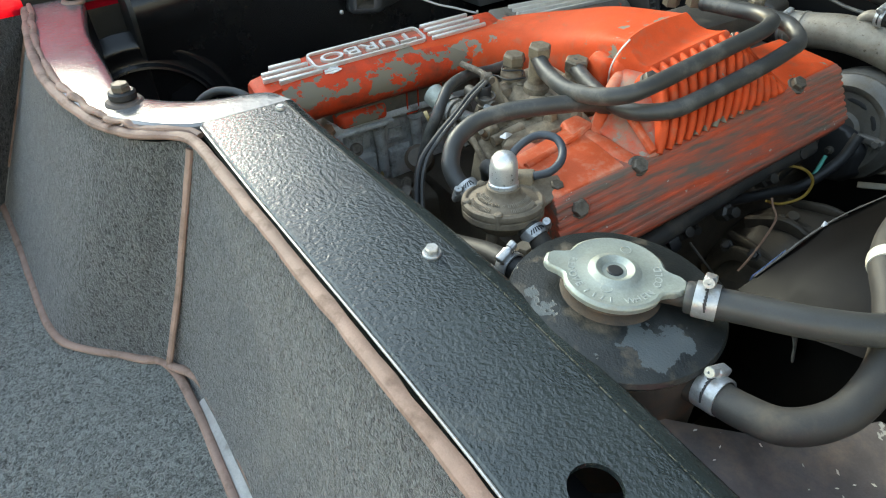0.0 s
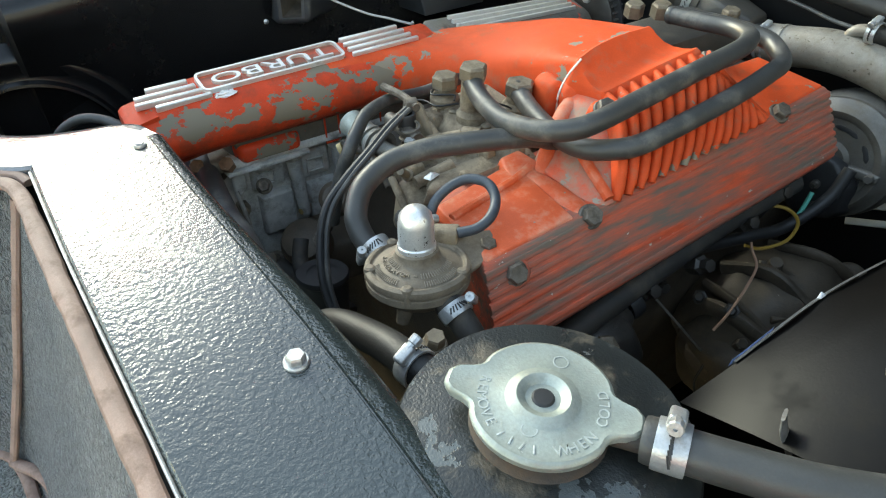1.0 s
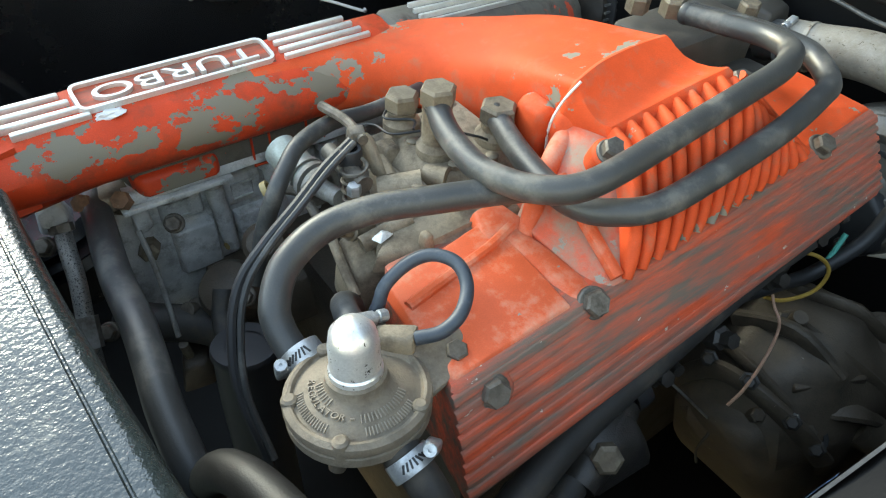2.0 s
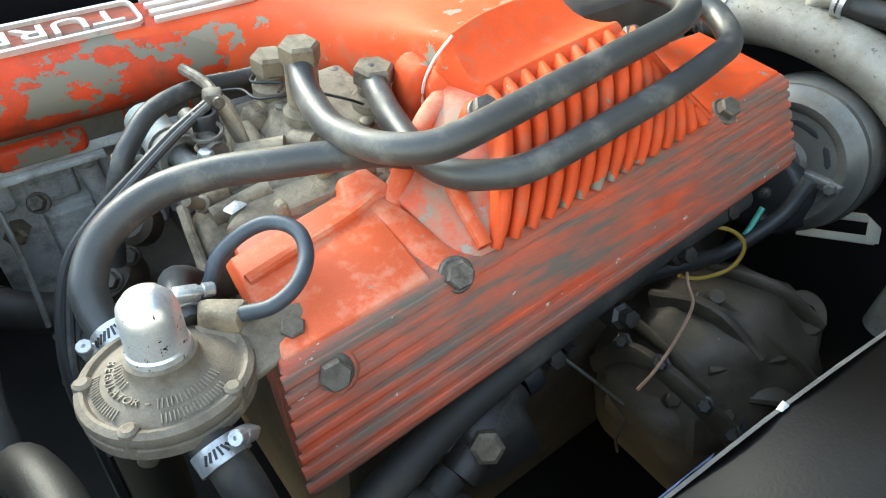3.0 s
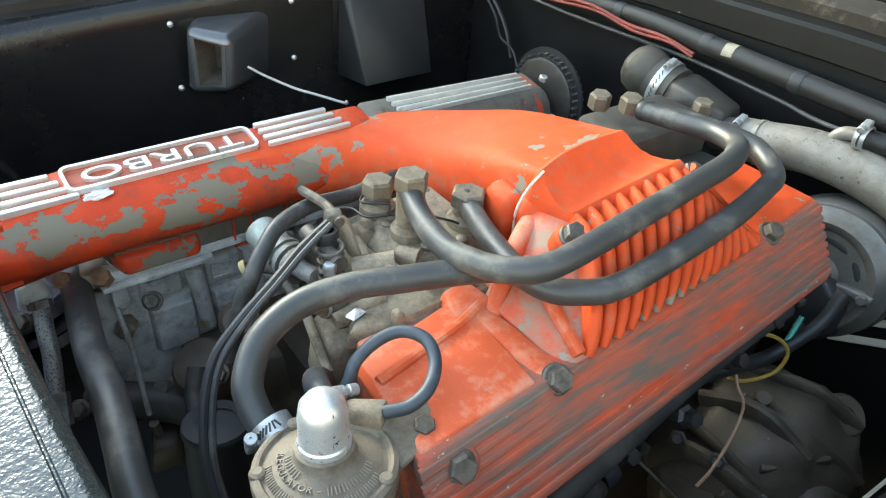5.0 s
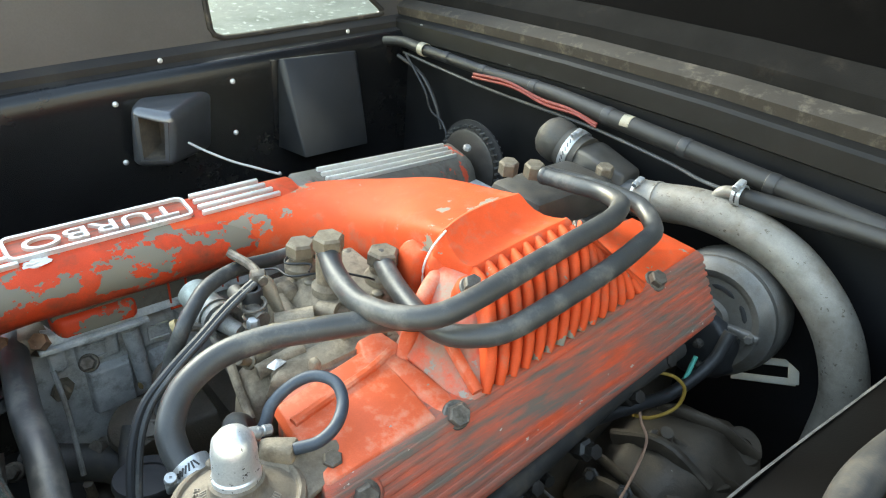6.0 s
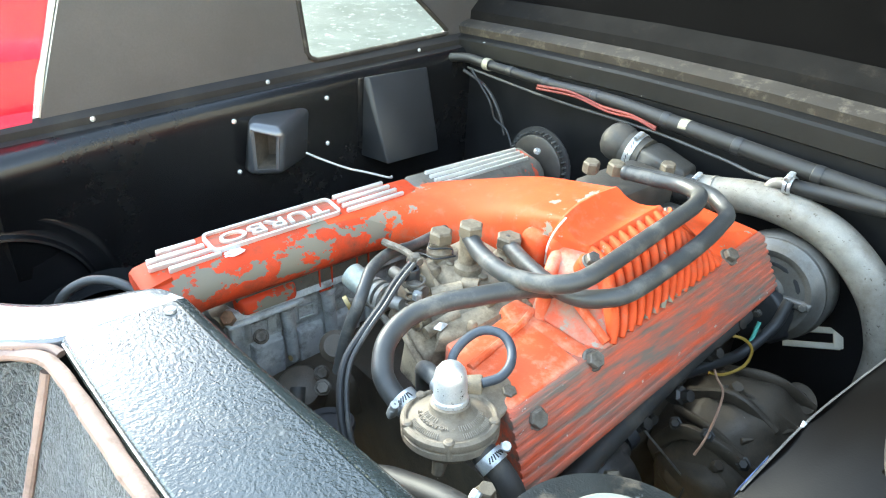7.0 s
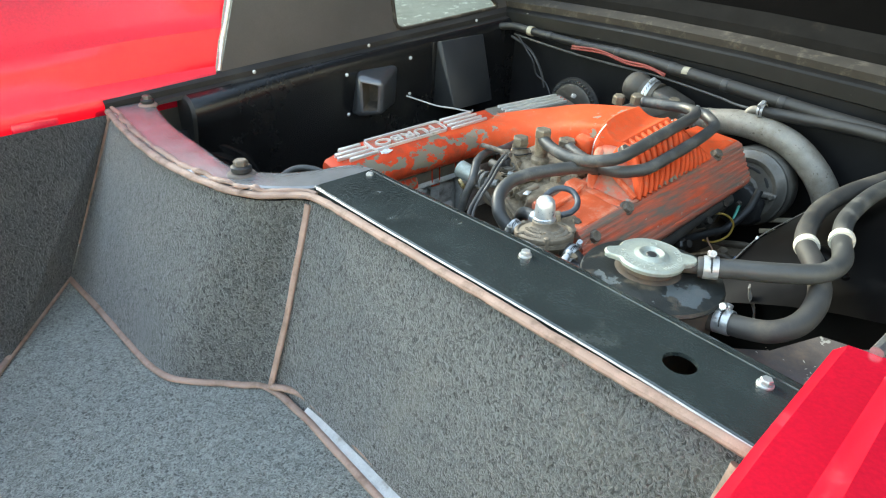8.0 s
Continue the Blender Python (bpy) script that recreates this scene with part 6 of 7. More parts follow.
part("stub", tube([(-0.255, 1.036, 0.853), (-0.218, 1.038, 0.860)], 0.0195, 20), M_RUBBER, therm)
for x, y, z in ((-0.256, 0.870, 0.912), (-0.290, 0.872, 0.902), (-0.262, 1.002, 0.880)):
    part("banjo_bolt", lathe([(0, 0), (0.010, 0), (0.010, 0.012), (0.0085, 0.014), (0, 0.014)], axis_matrix((x, y, z), (0.1, -0.1, 1)), 6), M_BRASS, therm, "grimy brass bolt head", 20)
part("pedestal", box(-0.318, -0.245, 0.875, 1.005, 0.80, 0.884, 0.010), M_HOUSING, therm)
part("lower_block", box(-0.25, -0.17, 0.90, 1.00, 0.78, 0.850, 0.010), M_HOUSING, therm)
hose_clamp((-0.334, 1.041, 0.878), (0.95, 0.1, -0.2), 0.0268, 0.011, (0.1, -0.3, 1), "bright clamp on the thermostat housing")
hose_clamp((-0.228, 1.037, 0.858), (1, 0, 0.18), 0.0200, 0.011, (0.0, -0.3, 1), "bright clamp on the silver tube")
water_tube = thing("silver_tube", (-0.1, 1.04, 0.85), "speckled aluminised steel water tube bending downwards", "pipe")
part("pipe", tube([(-0.232, 1.036, 0.858), (-0.2025, 1.04, 0.863), (-0.16, 1.04, 0.8725), (-0.114, 1.04, 0.8725), (-0.069, 1.04, 0.8632), (-0.032, 1.04, 0.842), (0.0, 1.04, 0.811), (0.0215, 1.04, 0.7735), (0.032, 1.04, 0.735), (0.035, 1.035, 0.67)], 0.0215, 24), M_SILVER_TUBE, water_tube)
part("end_bead", lathe([(0.0205, -0.003), (0.0228, -0.002), (0.0228, 0.002), (0.0205, 0.003)], axis_matrix((-0.210, 1.039, 0.8612), (1, 0.05, 0.25)), 28), M_SILVER_TUBE, water_tube)
part("spigot", tube([(-0.150, 1.040, 0.888), (-0.143, 1.040, 0.899), (-0.128, 1.040, 0.9035)], 0.0065, 14), M_SILVER_TUBE, water_tube, "small side spigot")
hose_clamp((-0.125, 1.036, 0.904), (1, 0.0, 0.05), 0.0098, 0.009, (0.0, -0.3, 1), "bright clamp on the heater hose")

# ---- drum behind the plenum ----
drum = thing("alternator_drum", (-0.085, 1.02, 0.78), "dull grey drum-shaped housing with cooling slots", "alternator")
dm = frame_matrix((-0.100, 0.992, 0.786), (0.06, -1.0, 0.14), (1, 0, 0))
part("shell", lathe([(0, 0.004), (0.018, 0.004), (0.022, 0.0), (0.044, 0.0), (0.047, 0.003), (0.052, 0.004), (0.056, 0.001), (0.060, -0.006), (0.0635, -0.008), (0.064, -0.014), (0.062, -0.017), (0.062, -0.020), (0.066, -0.024), (0.0675, -0.030), (0.0675, -0.052), (0.062, -0.058), (0, -0.058)], dm, 56), M_DRUM, drum)
for a0, a1, r in ((62, 102, 0.036), (112, 150, 0.036), (-38, -8, 0.037), (20, 48, 0.037)):
    part("cooling_slot", sweep([dm @ V((r * math.cos(radians(a0 + (a1 - a0) * k / 6)), r * math.sin(radians(a0 + (a1 - a0) * k / 6)), 0.0002)) for k in range(7)], rounded(0.0024, 0.0006, 10), 2, up=dm.to_3x3() @ V((0, 0, 1)), scales=[0.3, 1, 1, 1, 1, 1, 0.3]), M_WIRE_BLACK, drum, "dark cooling slot")
part("raised_web", hull([dm @ V(p) for p in ((0.020, 0.006, -0.002), (0.020, -0.006, -0.002), (0.056, 0.010, -0.004), (0.056, -0.004, -0.004), (0.022, 0.004, 0.005), (0.022, -0.004, 0.005), (0.053, 0.007, 0.006), (0.053, -0.002, 0.006))], 0.002), M_DRUM, drum)
part("through_bolt", lathe([(0, 0.008), (0.004, 0.008), (0.005, 0.006), (0.005, 0.0), (0, 0.0)], dm @ Matrix.Translation((0.046, 0.002, 0.003)), 6), M_DRUM, drum, "", 20)
part("rear_cover", hull([dm @ (V(p) + V((0.010, -0.002, 0))) for p in ((-0.034, 0.014, -0.002), (0.006, 0.012, -0.002), (0.030, -0.008, -0.002), (0.034, -0.040, -0.004), (0.020, -0.058, -0.006), (-0.012, -0.066, -0.006), (-0.045, -0.052, -0.004), (-0.030, 0.010, 0.014), (0.004, 0.008, 0.016), (0.025, -0.010, 0.016), (0.028, -0.038, 0.014), (0.016, -0.052, 0.013), (-0.012, -0.060, 0.013), (-0.040, -0.048, 0.012))], 0.004, 3), M_WIRE_BLACK, drum, "black moulded rear cover")
for u, w, r in ((-0.016, -0.006, 0.006), (0.006, -0.022, 0.005), (0.014, -0.044, 0.0045), (-0.020, -0.040, 0.0065)):
    part("terminal", lathe([(0, 0.010), (r * 0.6, 0.010), (r * 0.7, 0.006), (r, 0.005), (r, 0.0), (0, 0.0)], dm @ Matrix.Translation((u, w, 0.014)), 8), M_HOUSING, drum)
part("battery_lead", tube([dm @ V(p) for p in ((-0.030, 0.016, 0.020), (-0.018, 0.010, 0.034), (-0.006, -0.008, 0.040), (-0.008, -0.032, 0.038), (-0.020, -0.055, 0.034), (-0.030, -0.085, 0.03))], 0.0042, 12), M_RUBBER_DUSTY, drum, "dusty grey lead")
part("rubber_boot", lathe([(0.004, -0.008), (0.008, -0.006), (0.0095, 0.0), (0.009, 0.012), (0.006, 0.016), (0, 0.016)], dm @ Matrix.Translation((-0.028, 0.016, 0.012)), 14), M_WIRE_BLACK, drum, "black rubber boot")
bracket_bm = join(box(-0.030, 0.035, -0.014, -0.006, -0.002, 0.002, 0.0008), box(-0.030, 0.035, 0.006, 0.014, -0.002, 0.002, 0.0008), box(0.027, 0.038, -0.0125, 0.0125, -0.0022, 0.0022, 0.0008))
bracket_bm.transform(frame_matrix((-0.055, 1.073, 0.709), (0.22, -0.70, 0.60), (0.80, 0.55, 0.10)))
part("bracket", bracket_bm, M_CREAM, drum, "slotted pale adjusting bracket")

# ---- expansion tank ----
tank = thing("expansion_tank", (0.04, 0.462, 0.78), "black coolant expansion tank with flaking paint and a zinc pressure cap", "coolant tank")
part("drum", lathe([(0, 0), (0.0635, 0), (0.0635, 0.112), (0, 0.112)], axis_matrix((0.04, 0.462, 0.782), (0, 0, 1)), 56), M_TANK_RUST, tank, "rust-stained side")
part("top", lathe([(0, 0.004), (0.030, 0.004), (0.045, 0.003), (0.060, 0.0005), (0.0655, 0.0), (0.067, -0.003), (0.0655, -0.006), (0.063, -0.006)], axis_matrix((0.04, 0.462, 0.898), (0.0, 0.0, 1)), 56), M_TANK, tank)
part("neck", lathe([(0.034, 0.0), (0.029, 0.003), (0.025, 0.004), (0.024, 0.008), (0.0275, 0.009), (0.0275, 0.0115), (0, 0.0115)], axis_matrix((0.035, 0.462, 0.900), (0, 0, 1)), 36), M_TANK_RUST, tank)
ear = math.atan2(0.0507, 0.0641)
cm = Matrix.Translation((0.035, 0.462, 0.9135)) @ Matrix.Rotation(ear, 4, "Z")


def cap_mesh():
    bm = bmesh.new()
    n = 72

    def r_at(a):
        d = abs((a + math.pi / 2) % math.pi - math.pi / 2)
        return 0.0318 + 0.0105 * math.exp(-(d / 0.235) ** 4.0) - 0.0010 * math.exp(-((d - 0.42) / 0.10) ** 2)

    prof = [(-0.0012, 1.0, -0.0014), (-0.0012, 1.0, 0.0), (0.0022, 1.0, 0.0006), (0.0036, 1.0, -0.0002), (0.0042, 1.0, -0.0014), (0.0038, 1.0, -0.004), (0.0042, 0, 0.0165), (0.0046, 0, 0.0155), (0.0062, 0, 0.013), (0.0066, 0, 0.0115), (0.0058, 0, 0.0095), (0.0040, 0, 0.0075), (0.0040, 0, 0.0045), (0.0012, 0, 0.004)]
    rings = []
    for z, k, off in prof:
        rings.append([bm.verts.new(((r_at(2 * math.pi * i / n) * k + off) * math.cos(2 * math.pi * i / n), (r_at(2 * math.pi * i / n) * k + off) * math.sin(2 * math.pi * i / n), z)) for i in range(n)])
    for a, b in zip(rings, rings[1:]):
        for i in range(n):
            bm.faces.new((a[i], a[(i + 1) % n], b[(i + 1) % n], b[i]))
    bm.faces.new(rings[-1])
    bm.transform(cm)
    return bm


cap = part("cap", cap_mesh(), M_ZINC, tank, "zinc plated pressure cap with two ears")
cap_m = Matrix.Translation((0.035, 0.462, 0.9135))
for word, a0, a1 in (("REMOVE", -152, -92), ("WHEN COLD", -30, 64)):
    part("stamped_word", arc_word(word, 0.0258, a0, a1, 0.0064, 0.00025, 0.0040, cap_m), M_ZINC_WORN, cap, "worn stamped words " + word, 0)
for k in range(4):
    part("stamped_mark", box(-0.0004, 0.0004, -0.0019, 0.0019, 0.0036, 0.0042, 0.0001, cap_m @ Matrix.Rotation(radians(-82 + 11 * k), 4, "Z") @ Matrix.Translation((0.0258, 0, 0)) @ Matrix.Rotation(radians(75 + 20 * (k % 2)), 4, "Z")), M_ZINC_WORN, cap)
for a, r in ((118, 0.022), (-60, 0.0175)):
    part("stamped_ring", lathe([(0.0030, 0.0036), (0.0030, 0.0043), (0.0035, 0.0043), (0.0035, 0.0036)], cap_m @ Matrix.Rotation(radians(a), 4, "Z") @ Matrix.Translation((r, 0, 0)), 20), M_ZINC_WORN, cap)
part("centre_rivet", lathe([(0, 0.0052), (0.0042, 0.0050), (0.0050, 0.0042), (0.0050, 0.002)], cm, 18), M_WIRE_BLACK, cap, "dark rivet hole")
part("upper_stub", tube([(0.050, 0.473, 0.908), (0.078, 0.490, 0.912)], 0.0055, 14), M_TANK_RUST, tank, "thin rusty outlet")
part("lower_stub", tube([(0.085, 0.466, 0.877), (0.108, 0.468, 0.8800)], 0.011, 14), M_TANK_RUST, tank)
part("feed_stub", tube([(-0.005, 0.456, 0.867), (-0.034, 0.453, 0.866)], 0.0082, 14), M_BRASS, tank)

hose_thing("overflow_hose", [(0.0715, 0.4863, 0.9125), (0.0835, 0.493, 0.9147), (0.1, 0.502, 0.9175), (0.129, 0.522, 0.9205), (0.1535, 0.552, 0.921), (0.156, 0.592, 0.92), (0.138, 0.642, 0.918), (0.124, 0.693, 0.918), (0.12, 0.755, 0.92), (0.124, 0.809, 0.922), (0.145, 0.9, 0.926)], 0.0093, 18, M_RUBBER, "dark grey overflow hose from the tank")
hose_clamp((0.080, 0.491, 0.914), (0.85, 0.5, 0.1), 0.0096, 0.013, (-0.4, 0.3, 1), "bright worm-drive clamp on the overflow hose")
hose_thing("coolant_hose", [(0.098, 0.468, 0.880), (0.11, 0.468, 0.882), (0.13, 0.468, 0.886), (0.152, 0.475, 0.891), (0.1645, 0.496, 0.897), (0.165, 0.522, 0.904), (0.156, 0.552, 0.907), (0.137, 0.587, 0.908), (0.115, 0.62, 0.908), (0.101, 0.657, 0.909), (0.092, 0.713, 0.912), (0.098, 0.769, 0.917), (0.114, 0.843, 0.92), (0.135, 0.92, 0.925)], 0.0100, 18, M_RUBBER_DUSTY, "dusty brown-black coolant hose curving from the tank")
hose_clamp((0.114, 0.468, 0.883), (0.98, 0.05, 0.2), 0.0103, 0.014, (0.0, 0.4, 1), "bright worm-drive clamp on the coolant hose")
hose_thing("feed_hose", [(-0.03, 0.4530, 0.867), (-0.047, 0.4490, 0.866), (-0.070, 0.4475, 0.860), (-0.098, 0.445, 0.848), (-0.122, 0.440, 0.838), (-0.142, 0.434, 0.822), (-0.160, 0.428, 0.79), (-0.166, 0.424, 0.75)], 0.0102, 18, M_LOOM, "black feed hose running beside the bulkhead plate")
hex_bolt("banjo_bolt", (-0.0565, 0.4685, 0.862), (0.15, 0.0, 1), 0.0105, 0.009, M_BRASS, "grimy brass banjo bolt behind the tank", 0.0075)
hose_clamp((-0.046, 0.4492, 0.866), (-1, -0.15, -0.15), 0.0107, 0.010, (-0.2, -0.5, 1), "bright clamp on the feed hose")
for x, y, z, way in ((0.116, 0.620, 0.908, (-0.5, 0.85, 0.0)), (0.139, 0.640, 0.918, (-0.35, 0.93, 0.0))):
    single("hose_collar", lathe([(0.0092, -0.005), (0.0116, -0.005), (0.0121, 0), (0.0116, 0.005), (0.0092, 0.005)], axis_matrix((x, y, z), way), 24), M_CREAM, "cream plastic collar round a hose", "collar", "hose collars")

# ---- near inner wing with its torn edge ----
rng_debris = random.Random(11)
wing_edge = [(0.022, 0.612, 0.790), (0.0325, 0.642, 0.820), (0.0420, 0.701, 0.8545), (0.0505, 0.78, 0.861), (0.060, 0.855, 0.866), (0.070, 0.95, 0.868), (0.08, 1.075, 0.87)]


def wing_row(k):
    """From the torn edge over the crest to the side of the bay."""
    out = []
    for i, p in enumerate(wing_edge):
        e = V(p)
        far_side = V((0.275, 0.575 + 0.085 * i, 0.905))
        q = e.lerp(far_side, k)
        q.z += 0.030 * math.sin(math.pi * min(1, k * 1.1)) * (0.4 if i < 2 else 1.0)
        out.append(q)
    return out


single("inner_wing", sheet([[V(p) + V((0.0, 0, -0.20)) for p in wing_edge], [V(p) + V((-0.0005, 0, -0.004)) for p in wing_edge]] + [wing_row(k / 10) for k in range(11)]), M_WING, "dark grey moulded inner wing cover", "panel", kind="structure")
apron = [[V((0.018 + 0.258 * k, 0.642 - 0.068 * k + 0.02 - 0.03 * math.sin(math.pi * k), z)) for k in [i / 8 for i in range(9)]] for z in (0.60, 0.70, 0.78)]
apron.append([p + V((0, 0.01, 0.0)) for p in [wing_row(i / 8)[0] for i in range(9)]])
single("wing_apron", sheet(apron), M_WING, "dark lower face of the inner wing cover in shadow", "panel", kind="structure")
single("wing_ridge", sweep([V((0.098, 0.662, 0.884)), V((0.118, 0.650, 0.893)), V((0.140, 0.634, 0.896)), V((0.160, 0.618, 0.892))], rounded(0.010, 0.006, 12), 5, scales=[0.3, 1.0, 1.0, 0.4]), M_WING, "moulded ridge on the inner wing cover", "ridge", kind="structure")
edge_low = [V(p) + V((-0.0015 - 0.001 * noise.noise(V(p) * 90), 0, -0.0040 * max(0.4, 1 - 1.4 * i / 12) - 0.002 * noise.noise(V(p) * 70))) for i, p in enumerate(curve_points(wing_edge[1:], 6))]
edge_top = [V(p) + V((-0.0015, 0, 0.0005)) for p in curve_points(wing_edge[1:], 6)]
single("wing_edge_bead", sheet([edge_low, edge_top, [p + V((0.002, 0, 0.0012)) for p in edge_top]], 0.0008), M_TORN, "pale torn edge of the inner wing cover", "edge", kind="structure")
single("edge_nick", hull([(0.0402, 0.698, 0.853), (0.0402, 0.703, 0.855), (0.0400, 0.701, 0.859), (0.0430, 0.6985, 0.8555), (0.0435, 0.703, 0.857)], 0.0004), M_WHITE, "small white chip on the torn edge", "chip")
single("edge_tear", sheet([[p + V((-0.0014, 0, -0.002)) for p in edge_low[:4]], [p + V((-0.0012, 0, 0.0)) for p in edge_top[:4]]], 0.0006), M_BLUE_TEAR, "blue-white torn tip of the wing cover", "tear")
single("dirty_shelf", sheet([[(0.080, 0.424, 0.868), (0.15, 0.426, 0.868), (0.265, 0.428, 0.872)], [(0.098, 0.446, 0.858), (0.165, 0.452, 0.860), (0.265, 0.465, 0.868)], [(0.118, 0.466, 0.857), (0.175, 0.478, 0.858), (0.265, 0.50, 0.870)], [(0.150, 0.497, 0.858), (0.19, 0.510, 0.858), (0.265, 0.54, 0.874)], [(0.172, 0.550, 0.862), (0.205, 0.560, 0.862), (0.27, 0.59, 0.885)], [(0.175, 0.562, 0.80), (0.21, 0.572, 0.80), (0.272, 0.60, 0.82)]]), M_SHELF, "rust-stained dusty shelf beside the tank", "shelf", kind="structure")
single("shelf_lip", sheet([[(0.098, 0.446, 0.800), (0.118, 0.466, 0.800), (0.150, 0.497, 0.800), (0.172, 0.550, 0.800)], [(0.098, 0.446, 0.858), (0.118, 0.466, 0.857), (0.150, 0.497, 0.858), (0.172, 0.550, 0.862)]], 0.003), M_SHELF, "turned-down edge of the dusty shelf", "shelf edge", kind="structure")
debris = bmesh.new()
for k in range(15):
    a = rng_debris.random() * 6.28
    u, w = rng_debris.random(), rng_debris.random()
    c = V((0.105 + 0.05 * u + 0.06 * w, 0.440 + 0.06 * u + 0.015 * w, 0.8625))
    l = 0.0007 + 0.0018 * rng_debris.random() ** 2
    q = [debris.verts.new(c + V((dx * l * math.cos(a) - dy * l * math.sin(a), dx * l * math.sin(a) + dy * l * math.cos(a), dz))) for dx, dy, dz in ((-1, -0.2, 0), (0.7, -0.6, 0.0008), (1.3, 0.1, 0.0012), (-0.2, 0.6, 0.0005))]
    debris.faces.new(q)
single("shelf_debris", debris, M_CREAM, "pale dry leaf and paint flakes on the dusty shelf", "debris", kind="stuff", smooth=0)
single("shelf_seam", tube([(0.195, 0.432, 0.874), (0.205, 0.455, 0.868), (0.222, 0.49, 0.866)], 0.004, 8), M_PIPING, "pinkish seam bead on the shelf", "bead", kind="structure")
single("shelf_grommet", lathe([(0, 0.002), (0.008, 0.003), (0.010, 0.001), (0.010, -0.001)], axis_matrix((0.200, 0.470, 0.864), (-0.1, -0.1, 1)), 20), M_BRASS, "round tan grommet in the dusty shelf", "grommet")
single("small_bracket", sweep([(0.080, 0.609, 0.845), (0.083, 0.610, 0.834), (0.091, 0.612, 0.820), (0.095, 0.614, 0.800)], rounded(0.0055, 0.0012, 8), 4), M_ALU, "small bent grey steel bracket", "bracket")

# ---- things below the plenum ----
gear = thing("gearbox_casing", (0.0, 0.87, 0.60), "oily brown-black cast housing with bolts", "gearbox")
gb = bmesh.new()
bmesh.ops.create_uvsphere(gb, u_segments=44, v_segments=24, radius=1)
for v in gb.verts:
    k = 1 + 0.12 * noise.noise(v.co * 1.7) + 0.05 * noise.noise(v.co * 5.0)
    v.co = V((v.co.x * 0.085, v.co.y * 0.105, v.co.z * 0.085)) * k
gb.transform(Matrix.Translation((-0.050, 0.905, 0.635)) @ Matrix.Rotation(radians(-20), 4, "Y"))
part("bell", gb, M_CAST_DARK, gear)
part("lower_case", hull([(-0.10, 0.80, 0.64), (-0.03, 0.79, 0.66), (0.01, 0.83, 0.655), (0.03, 0.90, 0.65), (0.02, 0.97, 0.66), (-0.06, 0.93, 0.70), (-0.09, 0.82, 0.56), (0.02, 0.82, 0.56), (0.04, 0.96, 0.56), (-0.08, 0.96, 0.56)], 0.010, 3), M_CAST_DARK, gear)
part("ear", lathe([(0.007, 0), (0.018, 0), (0.020, 0.004), (0.020, 0.014), (0.017, 0.017), (0.008, 0.017), (0.007, 0.010), (0.007, 0)], axis_matrix((-0.020, 0.955, 0.690), (0.5, -0.3, 0.8)), 24), M_CAST_DARK, gear)
part("rib", sweep([(-0.10, 0.86, 0.70), (-0.055, 0.865, 0.722), (-0.01, 0.875, 0.70)], rounded(0.005, 0.008, 10), 5), M_CAST_DARK, gear)
part("rib", sweep([(-0.09, 0.92, 0.71), (-0.04, 0.93, 0.722), (0.0, 0.955, 0.695)], rounded(0.004, 0.007, 10), 5), M_CAST_DARK, gear)
part("clutch_arm", sweep([(-0.005, 0.865, 0.675), (0.012, 0.880, 0.678), (0.022, 0.900, 0.665)], rounded(0.012, 0.005, 10), 5), M_CAST_DARK, gear)
for at in ((-0.035, 0.815, 0.668), (-0.002, 0.84, 0.664), (-0.085, 0.835, 0.668), (0.018, 0.925, 0.662), (-0.07, 0.875, 0.715)):
    part("bolt", lathe([(0, -0.004), (0.0065, -0.004), (0.0065, 0.006), (0.005, 0.0075), (0, 0.0075)], axis_matrix(at, (0.4, -0.3, 0.85)), 6), M_CAST_DARK, gear, "", 20)
part("socket", lathe([(0.009, 0), (0.013, 0), (0.013, 0.010), (0.009, 0.010), (0.008, 0.001), (0, 0.001)], axis_matrix((0.0, 0.845, 0.655), (0.4, -0.4, 0.8)), 18), M_WIRE_BLACK, gear)
part("nose", tube([(0.015, 0.89, 0.655), (0.04, 0.905, 0.645), (0.075, 0.93, 0.625), (0.11, 0.95, 0.60)], 0.016, 18, scales=[1.2, 1.0, 0.9, 0.9]), M_CAST_DARK, gear)
part("ear_plate", hull([(-0.075, 0.925, 0.712), (-0.05, 0.895, 0.722), (-0.005, 0.955, 0.694), (-0.012, 0.975, 0.690), (-0.055, 0.965, 0.700), (-0.075, 0.925, 0.704), (-0.05, 0.895, 0.712), (-0.005, 0.955, 0.686), (-0.055, 0.965, 0.690)], 0.003), M_CAST_DARK, gear)
part("side_cover", lathe([(0, -0.01), (0.034, -0.01), (0.036, -0.004), (0.033, 0.004), (0.020, 0.007), (0.018, 0.004), (0, 0.004)], axis_matrix((-0.015, 0.862, 0.672), (0.55, -0.5, 0.65)), 32), M_CAST_DARK, gear)
for a in range(0, 360, 60):
    q = axis_matrix((-0.015, 0.862, 0.672), (0.55, -0.5, 0.65)) @ V((0.029 * math.cos(radians(a)), 0.029 * math.sin(radians(a)), 0.002))
    part("bolt", lathe([(0, -0.004), (0.0045, -0.004), (0.0045, 0.005), (0.003, 0.006), (0, 0.006)], axis_matrix(q, (0.55, -0.5, 0.65)), 6), M_CAST_DARK, gear, "", 20)
part("rib", sweep([(-0.085, 0.895, 0.708), (-0.045, 0.885, 0.716), (0.0, 0.90, 0.698), (0.025, 0.925, 0.668)], rounded(0.003, 0.006, 10), 5), M_CAST_DARK, gear)
